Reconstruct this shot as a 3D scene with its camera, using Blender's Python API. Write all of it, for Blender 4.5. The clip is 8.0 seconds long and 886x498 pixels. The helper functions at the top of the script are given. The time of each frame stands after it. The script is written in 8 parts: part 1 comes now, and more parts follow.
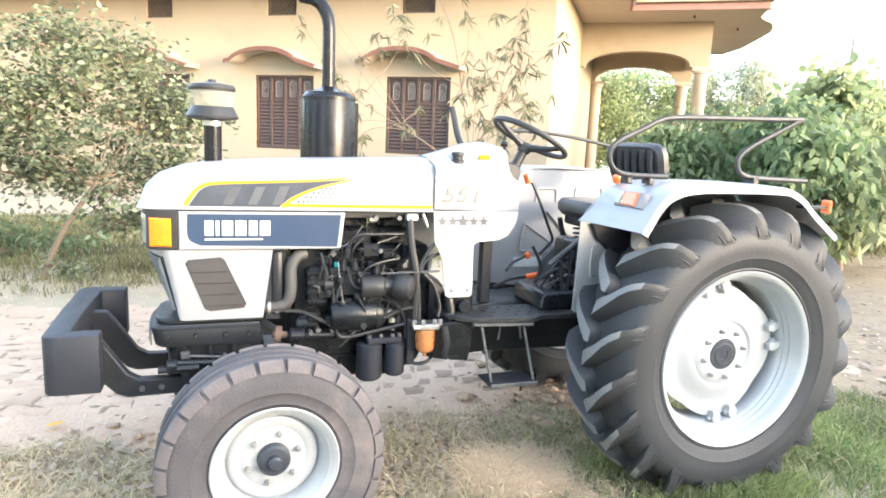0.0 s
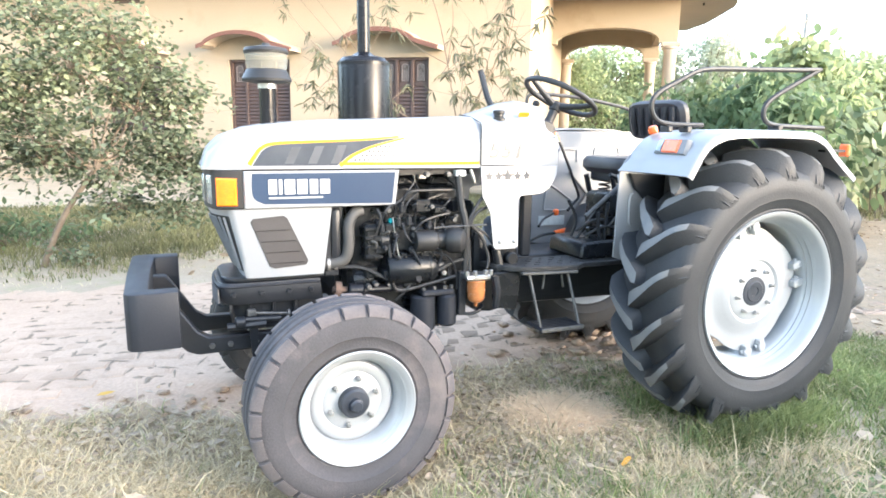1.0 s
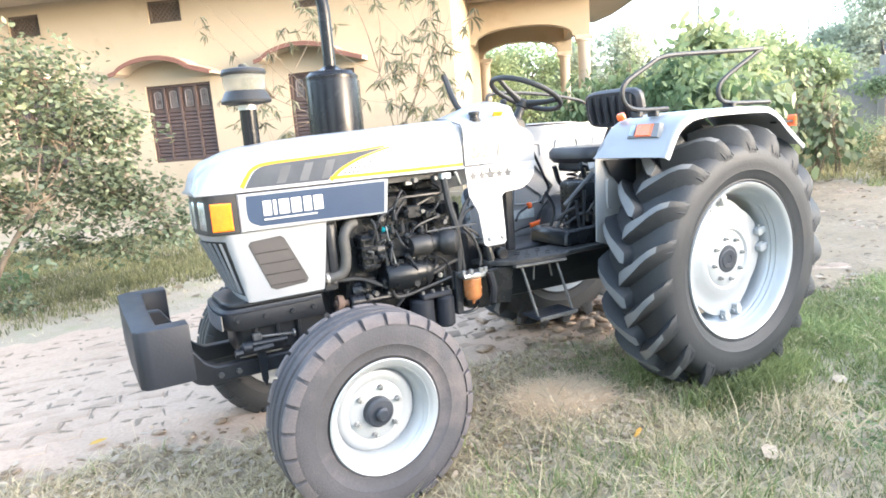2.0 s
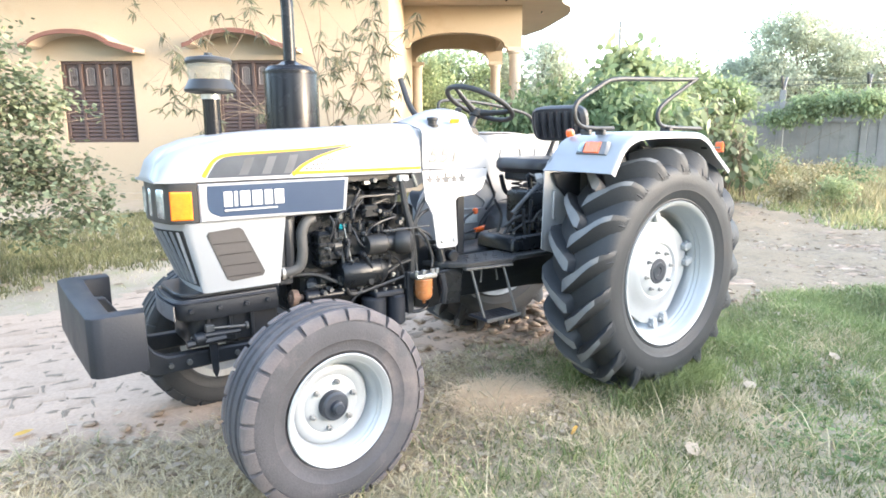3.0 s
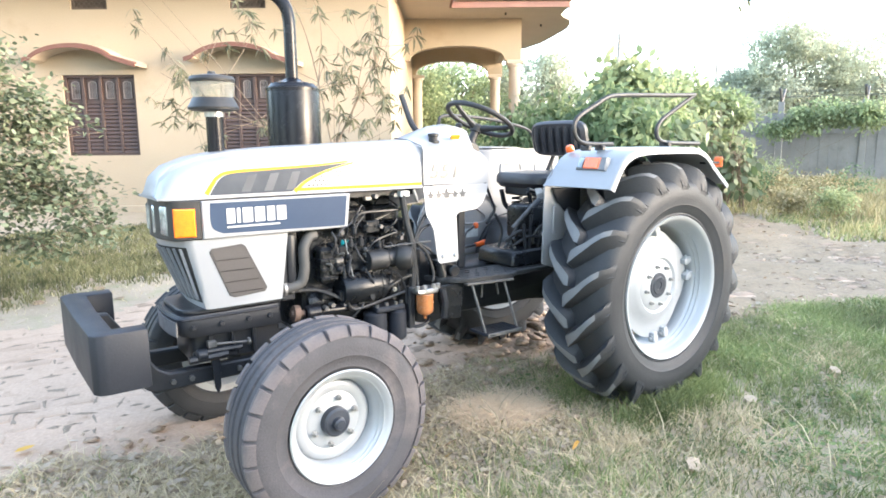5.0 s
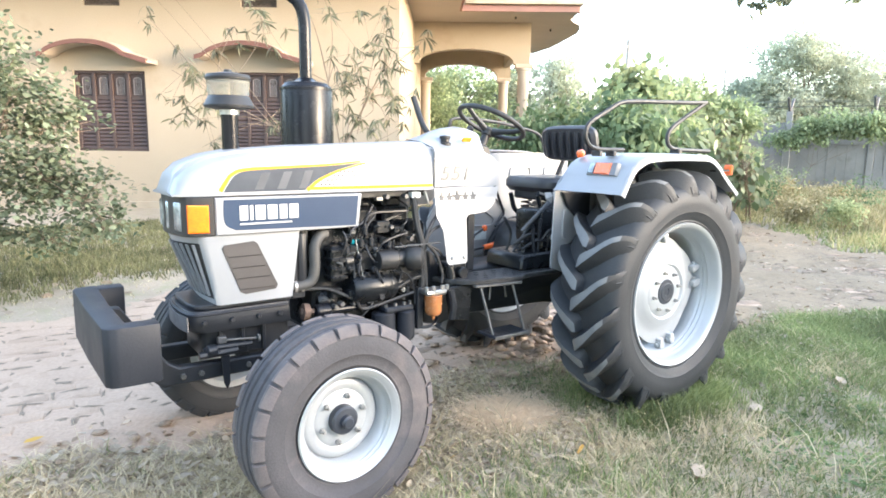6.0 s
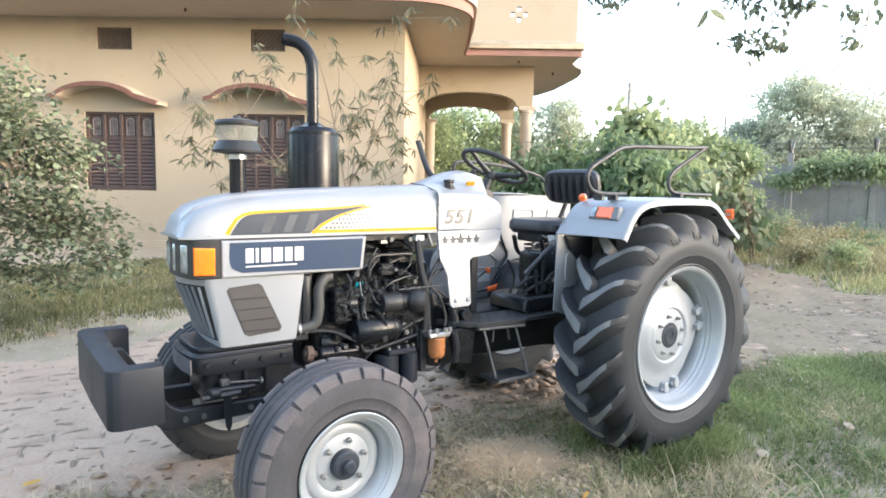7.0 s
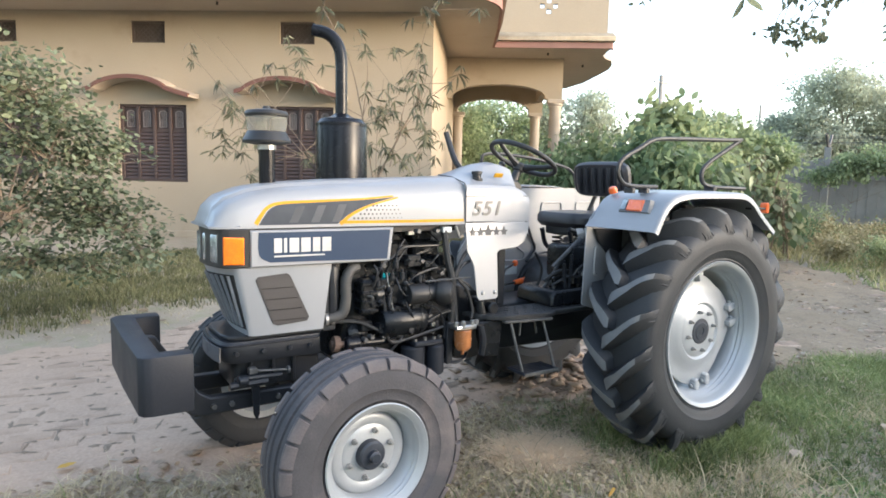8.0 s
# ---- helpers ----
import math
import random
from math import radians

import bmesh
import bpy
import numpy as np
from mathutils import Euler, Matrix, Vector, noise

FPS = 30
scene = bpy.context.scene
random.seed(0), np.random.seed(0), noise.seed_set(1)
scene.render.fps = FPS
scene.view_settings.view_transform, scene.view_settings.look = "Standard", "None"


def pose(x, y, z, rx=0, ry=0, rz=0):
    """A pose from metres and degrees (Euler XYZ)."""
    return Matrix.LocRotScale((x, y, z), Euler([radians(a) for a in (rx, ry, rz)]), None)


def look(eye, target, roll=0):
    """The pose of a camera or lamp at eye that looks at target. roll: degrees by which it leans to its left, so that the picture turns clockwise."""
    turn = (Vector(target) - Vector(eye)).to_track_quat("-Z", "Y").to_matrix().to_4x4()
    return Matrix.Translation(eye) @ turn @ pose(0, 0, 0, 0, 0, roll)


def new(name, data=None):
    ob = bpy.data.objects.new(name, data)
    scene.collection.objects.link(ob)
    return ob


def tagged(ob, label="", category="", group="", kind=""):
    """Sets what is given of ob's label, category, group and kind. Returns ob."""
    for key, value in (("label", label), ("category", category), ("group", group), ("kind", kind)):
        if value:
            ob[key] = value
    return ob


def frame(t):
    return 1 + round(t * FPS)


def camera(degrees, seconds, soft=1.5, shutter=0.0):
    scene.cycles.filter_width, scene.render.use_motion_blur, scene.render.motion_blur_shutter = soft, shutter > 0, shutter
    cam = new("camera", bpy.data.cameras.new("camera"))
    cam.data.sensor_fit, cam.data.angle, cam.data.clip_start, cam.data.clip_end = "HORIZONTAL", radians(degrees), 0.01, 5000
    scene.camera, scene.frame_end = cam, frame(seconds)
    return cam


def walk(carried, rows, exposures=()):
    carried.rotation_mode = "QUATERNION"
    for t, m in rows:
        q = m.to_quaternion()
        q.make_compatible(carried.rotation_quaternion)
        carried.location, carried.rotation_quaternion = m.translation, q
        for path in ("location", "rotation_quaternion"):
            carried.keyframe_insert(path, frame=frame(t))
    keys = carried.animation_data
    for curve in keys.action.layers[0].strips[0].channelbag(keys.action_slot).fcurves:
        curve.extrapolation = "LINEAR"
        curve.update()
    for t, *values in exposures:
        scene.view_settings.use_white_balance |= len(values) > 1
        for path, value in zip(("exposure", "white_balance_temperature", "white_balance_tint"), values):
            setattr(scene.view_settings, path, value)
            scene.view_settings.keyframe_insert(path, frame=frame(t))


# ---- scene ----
cam = camera(69.5, 8.0, 1.7)
PATH = [
    (0, (-1.995, -2.784, 1.45), (-1.337, -0.924, 1.12), 2.5),
    (0.5, (-2.226, -2.835, 1.394), (-1.413, -1.034, 1.083), -0.1),
    (1, (-2.375, -2.793, 1.323), (-1.623, -0.977, 0.953), 0.8),
    (1.2, (-2.407, -2.729, 1.308), (-1.626, -0.923, 0.951), -1.1),
    (2.3, (-2.737, -2.716, 1.344), (-1.736, -1.02, 0.993), -3.4),
    (2.5, (-2.785, -2.701, 1.355), (-1.73, -1.037, 1.014), -1.9),
    (3, (-2.823, -2.707, 1.345), (-1.664, -1.118, 0.981), -0.3),
    (3.5, (-2.811, -2.705, 1.352), (-1.668, -1.102, 0.998), -1.6),
    (4, (-2.819, -2.724, 1.355), (-1.7, -1.101, 1.016), -1.2),
    (5.5, (-2.848, -2.712, 1.37), (-1.67, -1.129, 1.044), -0.1),
    (6, (-2.864, -2.712, 1.365), (-1.711, -1.11, 1.043), 0.8),
    (6.5, (-2.863, -2.723, 1.366), (-1.699, -1.123, 1.076), 0.8),
    (7, (-2.874, -2.726, 1.386), (-1.722, -1.103, 1.184), 1.0),
    (7.5, (-2.883, -2.719, 1.385), (-1.787, -1.056, 1.208), 0.7),
    (8, (-2.869, -2.713, 1.377), (-1.787, -1.046, 1.153), 1.3),
]
EXPOSURES = [(t, stops, kelvin, 12) for t, stops, kelvin in ((0.0, 3.94, 6350), (0.3, 3.43, 6000), (0.6, 3.44, 6000), (0.9, 3.88, 6000), (3.0, 3.83, 6000), (3.5, 3.74, 6000), (4.0, 3.82, 6000), (5.6, 3.71, 6000), (6.6, 3.67, 6000), (7.0, 3.21, 6000), (7.4, 2.73, 6000), (8.0, 2.81, 6000))]
walk(cam, [(t, look(eye, target, roll)) for t, eye, target, roll in PATH], EXPOSURES)

# ---- world and sun: hazy late afternoon, the sun low ----
SUN_EL, SUN_AZ = 8.5, 307.0     # azimuth counted anticlockwise from +x
world = bpy.data.worlds.new("sky")
scene.world = world
world.use_nodes = True
wn, wl = world.node_tree.nodes, world.node_tree.links
sky = wn.new("ShaderNodeTexSky")
sky.sky_type, sky.sun_disc = "NISHITA", False
sky.sun_elevation, sky.sun_rotation = radians(SUN_EL), radians(90.0 - SUN_AZ)
sky.dust_density, sky.air_density, sky.ozone_density = 1.8, 1.0, 1.0
haze = wn.new("ShaderNodeHueSaturation")     # thin haze takes the blue out of the sky
haze.inputs["Saturation"].default_value = 0.72
wl.new(sky.outputs[0], haze.inputs["Color"])
wl.new(haze.outputs[0], wn["Background"].inputs[0])
wn["Background"].inputs[1].default_value = 0.15
sun = new("sun", bpy.data.lights.new("sun", "SUN"))
sun.data.energy, sun.data.angle, sun.data.color = 0.125, radians(10.0), (1.0, 0.84, 0.66)
sun_way = Vector((math.cos(radians(SUN_AZ)) * math.cos(radians(SUN_EL)), math.sin(radians(SUN_AZ)) * math.cos(radians(SUN_EL)), math.sin(radians(SUN_EL))))
sun.matrix_world = look(sun_way * 60, (0, 0, 0))

# ---- materials ----
def mat(name, col, rough=0.6, metal=0.0, col2=None, scale=6.0, amount=0.5, bump=0.0, bump_scale=60.0, coat=0.0, vary=0.0, island=False, dirt=None, dirt_scale=3.0, dirt_at=0.55, stretch=(1, 1, 1), spec=0.5, grain=0.35):
    """Surface with two scales of colour change, relief and, if wanted, dirt in patches."""
    m = bpy.data.materials.new(name)
    m.use_nodes = True
    n, l = m.node_tree.nodes, m.node_tree.links
    b = n["Principled BSDF"]
    tc = n.new("ShaderNodeTexCoord")
    mp = n.new("ShaderNodeMapping")
    mp.inputs["Scale"].default_value = stretch
    l.new(tc.outputs["Object"], mp.inputs[0])
    big, fine = n.new("ShaderNodeTexNoise"), n.new("ShaderNodeTexNoise")
    big.inputs["Scale"].default_value, big.inputs["Detail"].default_value = scale, 5.0
    fine.inputs["Scale"].default_value, fine.inputs["Detail"].default_value = bump_scale, 4.0
    for t in (big, fine):
        l.new(mp.outputs[0], t.inputs["Vector"])
    col2 = col2 or tuple(c * 0.8 for c in col)
    ramp = n.new("ShaderNodeValToRGB")
    ramp.color_ramp.elements[0].position, ramp.color_ramp.elements[1].position = 0.5 - amount / 2, 0.5 + amount / 2
    ramp.color_ramp.elements[0].color, ramp.color_ramp.elements[1].color = (*col, 1), (*col2, 1)
    l.new(big.outputs[0], ramp.inputs[0])
    out = ramp.outputs[0]
    mix = n.new("ShaderNodeMix")
    mix.data_type, mix.blend_type = "RGBA", "MULTIPLY"
    mix.inputs[0].default_value = grain
    l.new(out, mix.inputs[6])
    l.new(fine.outputs[0], mix.inputs[7])
    gain = n.new("ShaderNodeMix")
    gain.data_type, gain.blend_type = "RGBA", "MULTIPLY"
    gain.inputs[0].default_value = 1.0
    gain.inputs[7].default_value = (1 + grain / 2, 1 + grain / 2, 1 + grain / 2, 1)
    l.new(mix.outputs[2], gain.inputs[6])
    out = gain.outputs[2]
    if dirt:
        dn = n.new("ShaderNodeTexNoise")
        dn.inputs["Scale"].default_value, dn.inputs["Detail"].default_value, dn.inputs["Roughness"].default_value = dirt_scale, 8.0, 0.65
        l.new(tc.outputs["Object"], dn.inputs["Vector"])
        dr = n.new("ShaderNodeValToRGB")
        dr.color_ramp.elements[0].position, dr.color_ramp.elements[1].position = dirt_at, dirt_at + 0.22
        l.new(dn.outputs[0], dr.inputs[0])
        dm = n.new("ShaderNodeMix")
        dm.data_type = "RGBA"
        dm.inputs[7].default_value = (*dirt, 1)
        l.new(dr.outputs[0], dm.inputs[0])
        l.new(out, dm.inputs[6])
        out = dm.outputs[2]
    if vary:
        hs = n.new("ShaderNodeHueSaturation")
        rnd = n.new("ShaderNodeNewGeometry").outputs["Random Per Island"] if island else n.new("ShaderNodeObjectInfo").outputs["Random"]
        mr = n.new("ShaderNodeMapRange")
        mr.inputs[3].default_value, mr.inputs[4].default_value = 1 - vary, 1 + vary
        l.new(rnd, mr.inputs[0])
        l.new(mr.outputs[0], hs.inputs["Value"])
        l.new(out, hs.inputs["Color"])
        out = hs.outputs[0]
    l.new(out, b.inputs["Base Color"])
    b.inputs["Roughness"].default_value, b.inputs["Metallic"].default_value = rough, metal
    b.inputs["Coat Weight"].default_value, b.inputs["Coat Roughness"].default_value = coat, 0.12
    b.inputs["Specular IOR Level"].default_value = spec
    rr = n.new("ShaderNodeMapRange")
    rr.inputs[3].default_value, rr.inputs[4].default_value = max(0.03, rough - 0.12), min(1, rough + 0.12)
    l.new(big.outputs[0], rr.inputs[0])
    l.new(rr.outputs[0], b.inputs["Roughness"])
    if bump:
        bp = n.new("ShaderNodeBump")
        bp.inputs["Strength"].default_value, bp.inputs["Distance"].default_value = min(1.0, bump), 0.01
        l.new(fine.outputs[0], bp.inputs["Height"])
        l.new(bp.outputs[0], b.inputs["Normal"])
    return m


def leaf_mat(name, col, col2, back=0.35, vary=0.35, rough=0.7):
    m = bpy.data.materials.new(name)
    m.use_nodes = True
    n, l = m.node_tree.nodes, m.node_tree.links
    b = n["Principled BSDF"]
    geo, ramp = n.new("ShaderNodeNewGeometry"), n.new("ShaderNodeValToRGB")
    ramp.color_ramp.elements[0].color, ramp.color_ramp.elements[1].color = (*col, 1), (*col2, 1)
    l.new(geo.outputs["Random Per Island"], ramp.inputs[0])
    tc, nz = n.new("ShaderNodeTexCoord"), n.new("ShaderNodeTexNoise")
    nz.inputs["Scale"].default_value = 1.3
    l.new(tc.outputs["Object"], nz.inputs["Vector"])
    hs, mr = n.new("ShaderNodeHueSaturation"), n.new("ShaderNodeMapRange")
    mr.inputs[1].default_value, mr.inputs[2].default_value = 0.3, 0.7
    mr.inputs[3].default_value, mr.inputs[4].default_value = 1 - vary, 1 + vary
    l.new(nz.outputs[0], mr.inputs[0])
    l.new(mr.outputs[0], hs.inputs["Value"])
    l.new(ramp.outputs[0], hs.inputs["Color"])
    l.new(hs.outputs[0], b.inputs["Base Color"])
    b.inputs["Roughness"].default_value = rough
    tr, mx = n.new("ShaderNodeBsdfTranslucent"), n.new("ShaderNodeMixShader")
    l.new(hs.outputs[0], tr.inputs[0])
    mx.inputs[0].default_value = back
    l.new(b.outputs[0], mx.inputs[1])
    l.new(tr.outputs[0], mx.inputs[2])
    l.new(mx.outputs[0], n["Material Output"].inputs[0])
    return m


SILVER = mat("silver_paint", (0.288, 0.296, 0.314), 0.4, 0.12, (0.268, 0.276, 0.292), 3.0, 0.6, 0.0, 300.0, coat=0.3, grain=0.03, spec=0.3)
SILVER_RIM = mat("silver_rim_paint", (0.385, 0.405, 0.425), 0.42, 0.25, (0.345, 0.363, 0.382), 8.0, 0.6, 0.02, 200.0, coat=0.1, dirt=(0.25, 0.235, 0.215), dirt_scale=6.0, dirt_at=0.63, grain=0.1)
BLACK_PAINT = mat("black_paint", (0.010, 0.012, 0.016), 0.4, 0.0, (0.021, 0.023, 0.028), 9.0, 0.6, 0.06, 120.0, dirt=(0.05, 0.049, 0.048), dirt_scale=7.0, dirt_at=0.64, spec=0.35)
FOOT_PLATE = mat("scuffed_footplate", (0.012, 0.0135, 0.016), 0.5, 0.0, (0.035, 0.036, 0.038), 16.0, 0.5, 0.35, 80.0, dirt=(0.13, 0.125, 0.12), dirt_scale=24.0, dirt_at=0.57, spec=0.35)
BUMPER_PAINT = mat("bumper_paint", (0.014, 0.017, 0.024), 0.5, 0.0, (0.021, 0.024, 0.032), 7.0, 0.6, 0.08, 160.0, dirt=(0.055, 0.052, 0.054), dirt_scale=9.0, dirt_at=0.64, spec=0.28)
GLOSS_BLACK = mat("gloss_black_enamel", (0.007, 0.008, 0.011), 0.26, 0.0, (0.011, 0.012, 0.016), 12.0, 0.6, 0.02, 90.0, spec=0.22)
PLASTIC = mat("black_plastic", (0.014, 0.0145, 0.016), 0.5, 0.0, (0.021, 0.0215, 0.023), 14.0, 0.6, 0.05, 240.0)
ENGINE = mat("oily_engine_black", (0.005, 0.006, 0.008), 0.29, 0.0, (0.011, 0.013, 0.016), 16.0, 0.6, 0.18, 90.0, coat=0.05, dirt=(0.022, 0.023, 0.024), dirt_scale=13.0, dirt_at=0.7, spec=0.3)
HUB_NAVY = mat("navy_hub_enamel", (0.022, 0.027, 0.038), 0.4, 0.0, (0.04, 0.046, 0.06), 14.0, 0.6, 0.05, 120.0)
STEEL = mat("bare_steel", (0.5, 0.5, 0.5), 0.35, 0.9, (0.38, 0.38, 0.38), 20.0, 0.6, 0.05, 200.0)
RUST = mat("rusty_cast_iron", (0.06, 0.045, 0.038), 0.75, 0.1, (0.12, 0.075, 0.055), 25.0, 0.6, 0.3, 150.0)
TYRE = mat("dusty_tyre_rubber", (0.052, 0.052, 0.058), 0.8, 0.0, (0.095, 0.09, 0.097), 3.0, 0.4, 0.2, 130.0, dirt=(0.145, 0.125, 0.123), dirt_scale=4.2, dirt_at=0.5, spec=0.3)
TYRE_REAR = mat("new_tyre_rubber", (0.024, 0.027, 0.032), 0.58, 0.0, (0.046, 0.048, 0.052), 2.6, 0.35, 0.14, 130.0, dirt=(0.06, 0.053, 0.049), dirt_scale=3.2, dirt_at=0.6, spec=0.35)
LUG = mat("worn_lug_rubber", (0.11, 0.122, 0.135), 0.7, 0.0, (0.18, 0.183, 0.185), 9.0, 0.6, 0.15, 160.0)
HOSE = mat("grey_rubber_hose", (0.04, 0.041, 0.043), 0.6, 0.0, (0.07, 0.068, 0.066), 14.0, 0.6, 0.1, 140.0)
ORANGE = mat("orange_lens", (0.95, 0.24, 0.01), 0.22, 0.0, (0.85, 0.17, 0.01), 40.0, 0.5, 0.12, 260.0, coat=0.5)
ORANGE_RED = mat("red_orange_lens", (0.9, 0.17, 0.03), 0.25, 0.0, (0.8, 0.13, 0.03), 40.0, 0.5, 0.1, 260.0, coat=0.4)
YELLOW = mat("yellow_decal", (0.50, 0.27, 0.012), 0.5, 0.0, (0.46, 0.24, 0.012), 20.0, spec=0.2)
DECAL_DARK = mat("charcoal_decal", (0.035, 0.043, 0.056), 0.5, 0.0, (0.05, 0.058, 0.072), 9.0, 0.3, 0.0, 100.0, spec=0.2, grain=0.05)
DECAL_BAR = mat("grey_decal_bar", (0.075, 0.08, 0.092), 0.5, 0.0, None, 9.0, 0.3, 0.0, 100.0, spec=0.2, grain=0.05)
BADGE_BLUE = mat("slate_blue_badge", (0.024, 0.041, 0.078), 0.45, 0.0, (0.03, 0.049, 0.088), 5.0, 0.5, 0.0, 100.0, spec=0.2, grain=0.05)
WHITE_INK = mat("white_lettering", (0.5, 0.5, 0.49), 0.45)
DOT_INK = mat("grey_dots", (0.09, 0.09, 0.092), 0.5, spec=0.2)
# number and stars are silver relief; its shading is put into these greys
EMBOSS = mat("relief_shaded_number", (0.158, 0.155, 0.152), 0.45, 0.2, spec=0.4)
STAR_GREY = mat("relief_shaded_star", (0.125, 0.125, 0.128), 0.5, spec=0.3)
LOUVRE = mat("grey_louvre_plastic", (0.024, 0.022, 0.024), 0.55, 0.0, (0.035, 0.032, 0.033), 10.0, 0.6, 0.05, 200.0)
AMBER_BOWL = mat("amber_filter_bowl", (0.42, 0.17, 0.06), 0.25, 0.0, (0.30, 0.12, 0.05), 30.0, 0.6, 0.05, 90.0, coat=0.4)
CYAN = mat("turquoise_cap", (0.02, 0.45, 0.5), 0.4)
SMOKED = mat("yellowed_clear_plastic", (0.33, 0.335, 0.30), 0.16, 0.0, (0.22, 0.222, 0.195), 10.0, 0.6, 0.0, 90.0, coat=0.6, grain=0.05)
SMOKED.node_tree.nodes["Principled BSDF"].inputs["Alpha"].default_value = 0.45
LAMP_GLASS = mat("headlamp_glass", (0.42, 0.46, 0.47), 0.1, 0.5, (0.09, 0.11, 0.125), 22.0, 0.35, 0.3, 90.0, coat=0.8)
BAR_GREY = mat("grey_bar_paint", (0.17, 0.185, 0.21), 0.4, 0.2)
SLOT_BLACK = mat("dark_grille_slot", (0.015, 0.016, 0.018), 0.6)
NUT = mat("dull_zinc_nut", (0.42, 0.42, 0.41), 0.45, 0.6, (0.3, 0.29, 0.28), 30.0)
# paler grey: light on the casting's front is put into this colour
PLATE_GREY = mat("pale_scuffed_grey", (0.10, 0.098, 0.1), 0.6, 0.0, (0.15, 0.145, 0.145), 14.0, 0.6, 0.1, 120.0, dirt=(0.06, 0.06, 0.062), dirt_scale=12.0)
LAMP_GREY = mat("dark_lamp_plastic", (0.09, 0.09, 0.095), 0.35, 0.0, (0.14, 0.14, 0.14), 20.0, coat=0.3)
WORN_STEEL = mat("worn_dark_steel", (0.13, 0.13, 0.13), 0.5, 0.4, (0.06, 0.06, 0.06), 25.0, 0.6, 0.1, 120.0)
VINYL = mat("black_seat_vinyl", (0.02, 0.02, 0.024), 0.42, 0.0, (0.032, 0.032, 0.036), 10.0, 0.6, 0.08, 260.0)
RAG = mat("pale_torn_cloth", (0.36, 0.35, 0.33), 0.9)
STICKER = mat("pale_sticker", (0.55, 0.6, 0.62), 0.5)

PLASTER = mat("cream_plaster", (0.352, 0.294, 0.218), 0.9, 0.0, (0.322, 0.266, 0.196), 0.8, 0.7, 0.25, 45.0, dirt=(0.272, 0.216, 0.153), dirt_scale=0.9, dirt_at=0.57, grain=0.2)
PLASTER_PALE = mat("pale_soffit_plaster", (0.44, 0.378, 0.31), 0.9, 0.0, (0.385, 0.33, 0.267), 0.9, 0.7, 0.2, 45.0, dirt=(0.36, 0.29, 0.225), dirt_scale=1.1, dirt_at=0.58, grain=0.2)
RED_BAND = mat("red_oxide_band", (0.29, 0.155, 0.125), 0.85, 0.0, (0.23, 0.135, 0.11), 3.0, 0.6, 0.1, 60.0)
SHADE_EDGE = mat("brown_sunshade_edge", (0.15, 0.068, 0.052), 0.85, 0.0, (0.115, 0.056, 0.045), 3.0, 0.6, 0.1, 60.0)
WEATHERED = mat("weathered_cement", (0.42, 0.35, 0.25), 0.9, 0.0, (0.25, 0.21, 0.15), 4.0, 0.6, 0.4, 40.0)
BROWN_WOOD = mat("brown_painted_wood", (0.062, 0.038, 0.032), 0.55, 0.0, (0.046, 0.029, 0.026), 4.0, 0.6, 0.1, 60.0)
VENT_BROWN = mat("brown_vent_lattice", (0.10, 0.078, 0.065), 0.8)
GRILLE_DARK = mat("dark_vent_grille", (0.07, 0.055, 0.05), 0.7)
PANE_BEAD = mat("pale_pane_bead", (0.2, 0.17, 0.165), 0.6)
PANE_GREY = mat("dusty_window_pane", (0.06, 0.047, 0.045), 0.3, 0.0, (0.12, 0.10, 0.098), 9.0)
CONCRETE = mat("grey_boundary_concrete", (0.30, 0.29, 0.275), 0.9, 0.0, (0.20, 0.195, 0.185), 1.2, 0.6, 0.3, 30.0, dirt=(0.16, 0.155, 0.14), dirt_scale=1.7, dirt_at=0.54)
SOIL = mat("dry_soil", (0.33, 0.272, 0.2), 0.95, 0.0, (0.40, 0.33, 0.25), 3.4, 0.5, 1.0, 45.0, dirt=(0.28, 0.275, 0.16), dirt_scale=3.6, dirt_at=0.5)
SAND = mat("pale_road_dust", (0.51, 0.376, 0.278), 0.95, 0.0, (0.41, 0.3, 0.22), 1.6, 0.6, 0.7, 50.0, dirt=(0.33, 0.243, 0.175), dirt_scale=9.0, dirt_at=0.56)
BRICK = mat("dusty_brick", (0.49, 0.358, 0.262), 0.95, 0.0, (0.38, 0.276, 0.2), 7.0, 0.6, 0.6, 90.0, vary=0.13, dirt=(0.28, 0.206, 0.148), dirt_scale=11.0, dirt_at=0.56)
BRICK_ALL = mat("dusty_bricks", (0.37, 0.272, 0.196), 0.95, 0.0, (0.275, 0.2, 0.144), 7.0, 0.6, 0.6, 90.0, vary=0.2, island=True, dirt=(0.23, 0.172, 0.124), dirt_scale=11.0, dirt_at=0.53)
EARTH = mat("packed_brown_earth", (0.30, 0.23, 0.152), 0.95, 0.0, (0.22, 0.168, 0.108), 2.2, 0.6, 1.0, 30.0, dirt=(0.17, 0.135, 0.09), dirt_scale=9.0, dirt_at=0.5)
CLOD = mat("dark_joint_soil", (0.20, 0.155, 0.112), 0.95, 0.0, (0.32, 0.25, 0.184), 30.0, 0.6, 0.8, 90.0)
RUBBLE = mat("brown_clay_rubble", (0.40, 0.30, 0.22), 0.95, 0.0, (0.27, 0.2, 0.145), 14.0, 0.6, 0.7, 70.0, vary=0.25, island=True)
BARK = mat("grey_brown_bark", (0.16, 0.12, 0.085), 0.9, 0.0, (0.24, 0.19, 0.14), 12.0, 0.6, 0.5, 60.0)
LEAF_BUSH = leaf_mat("bush_leaf", (0.055, 0.078, 0.04), (0.235, 0.265, 0.165), 0.3, 0.4)
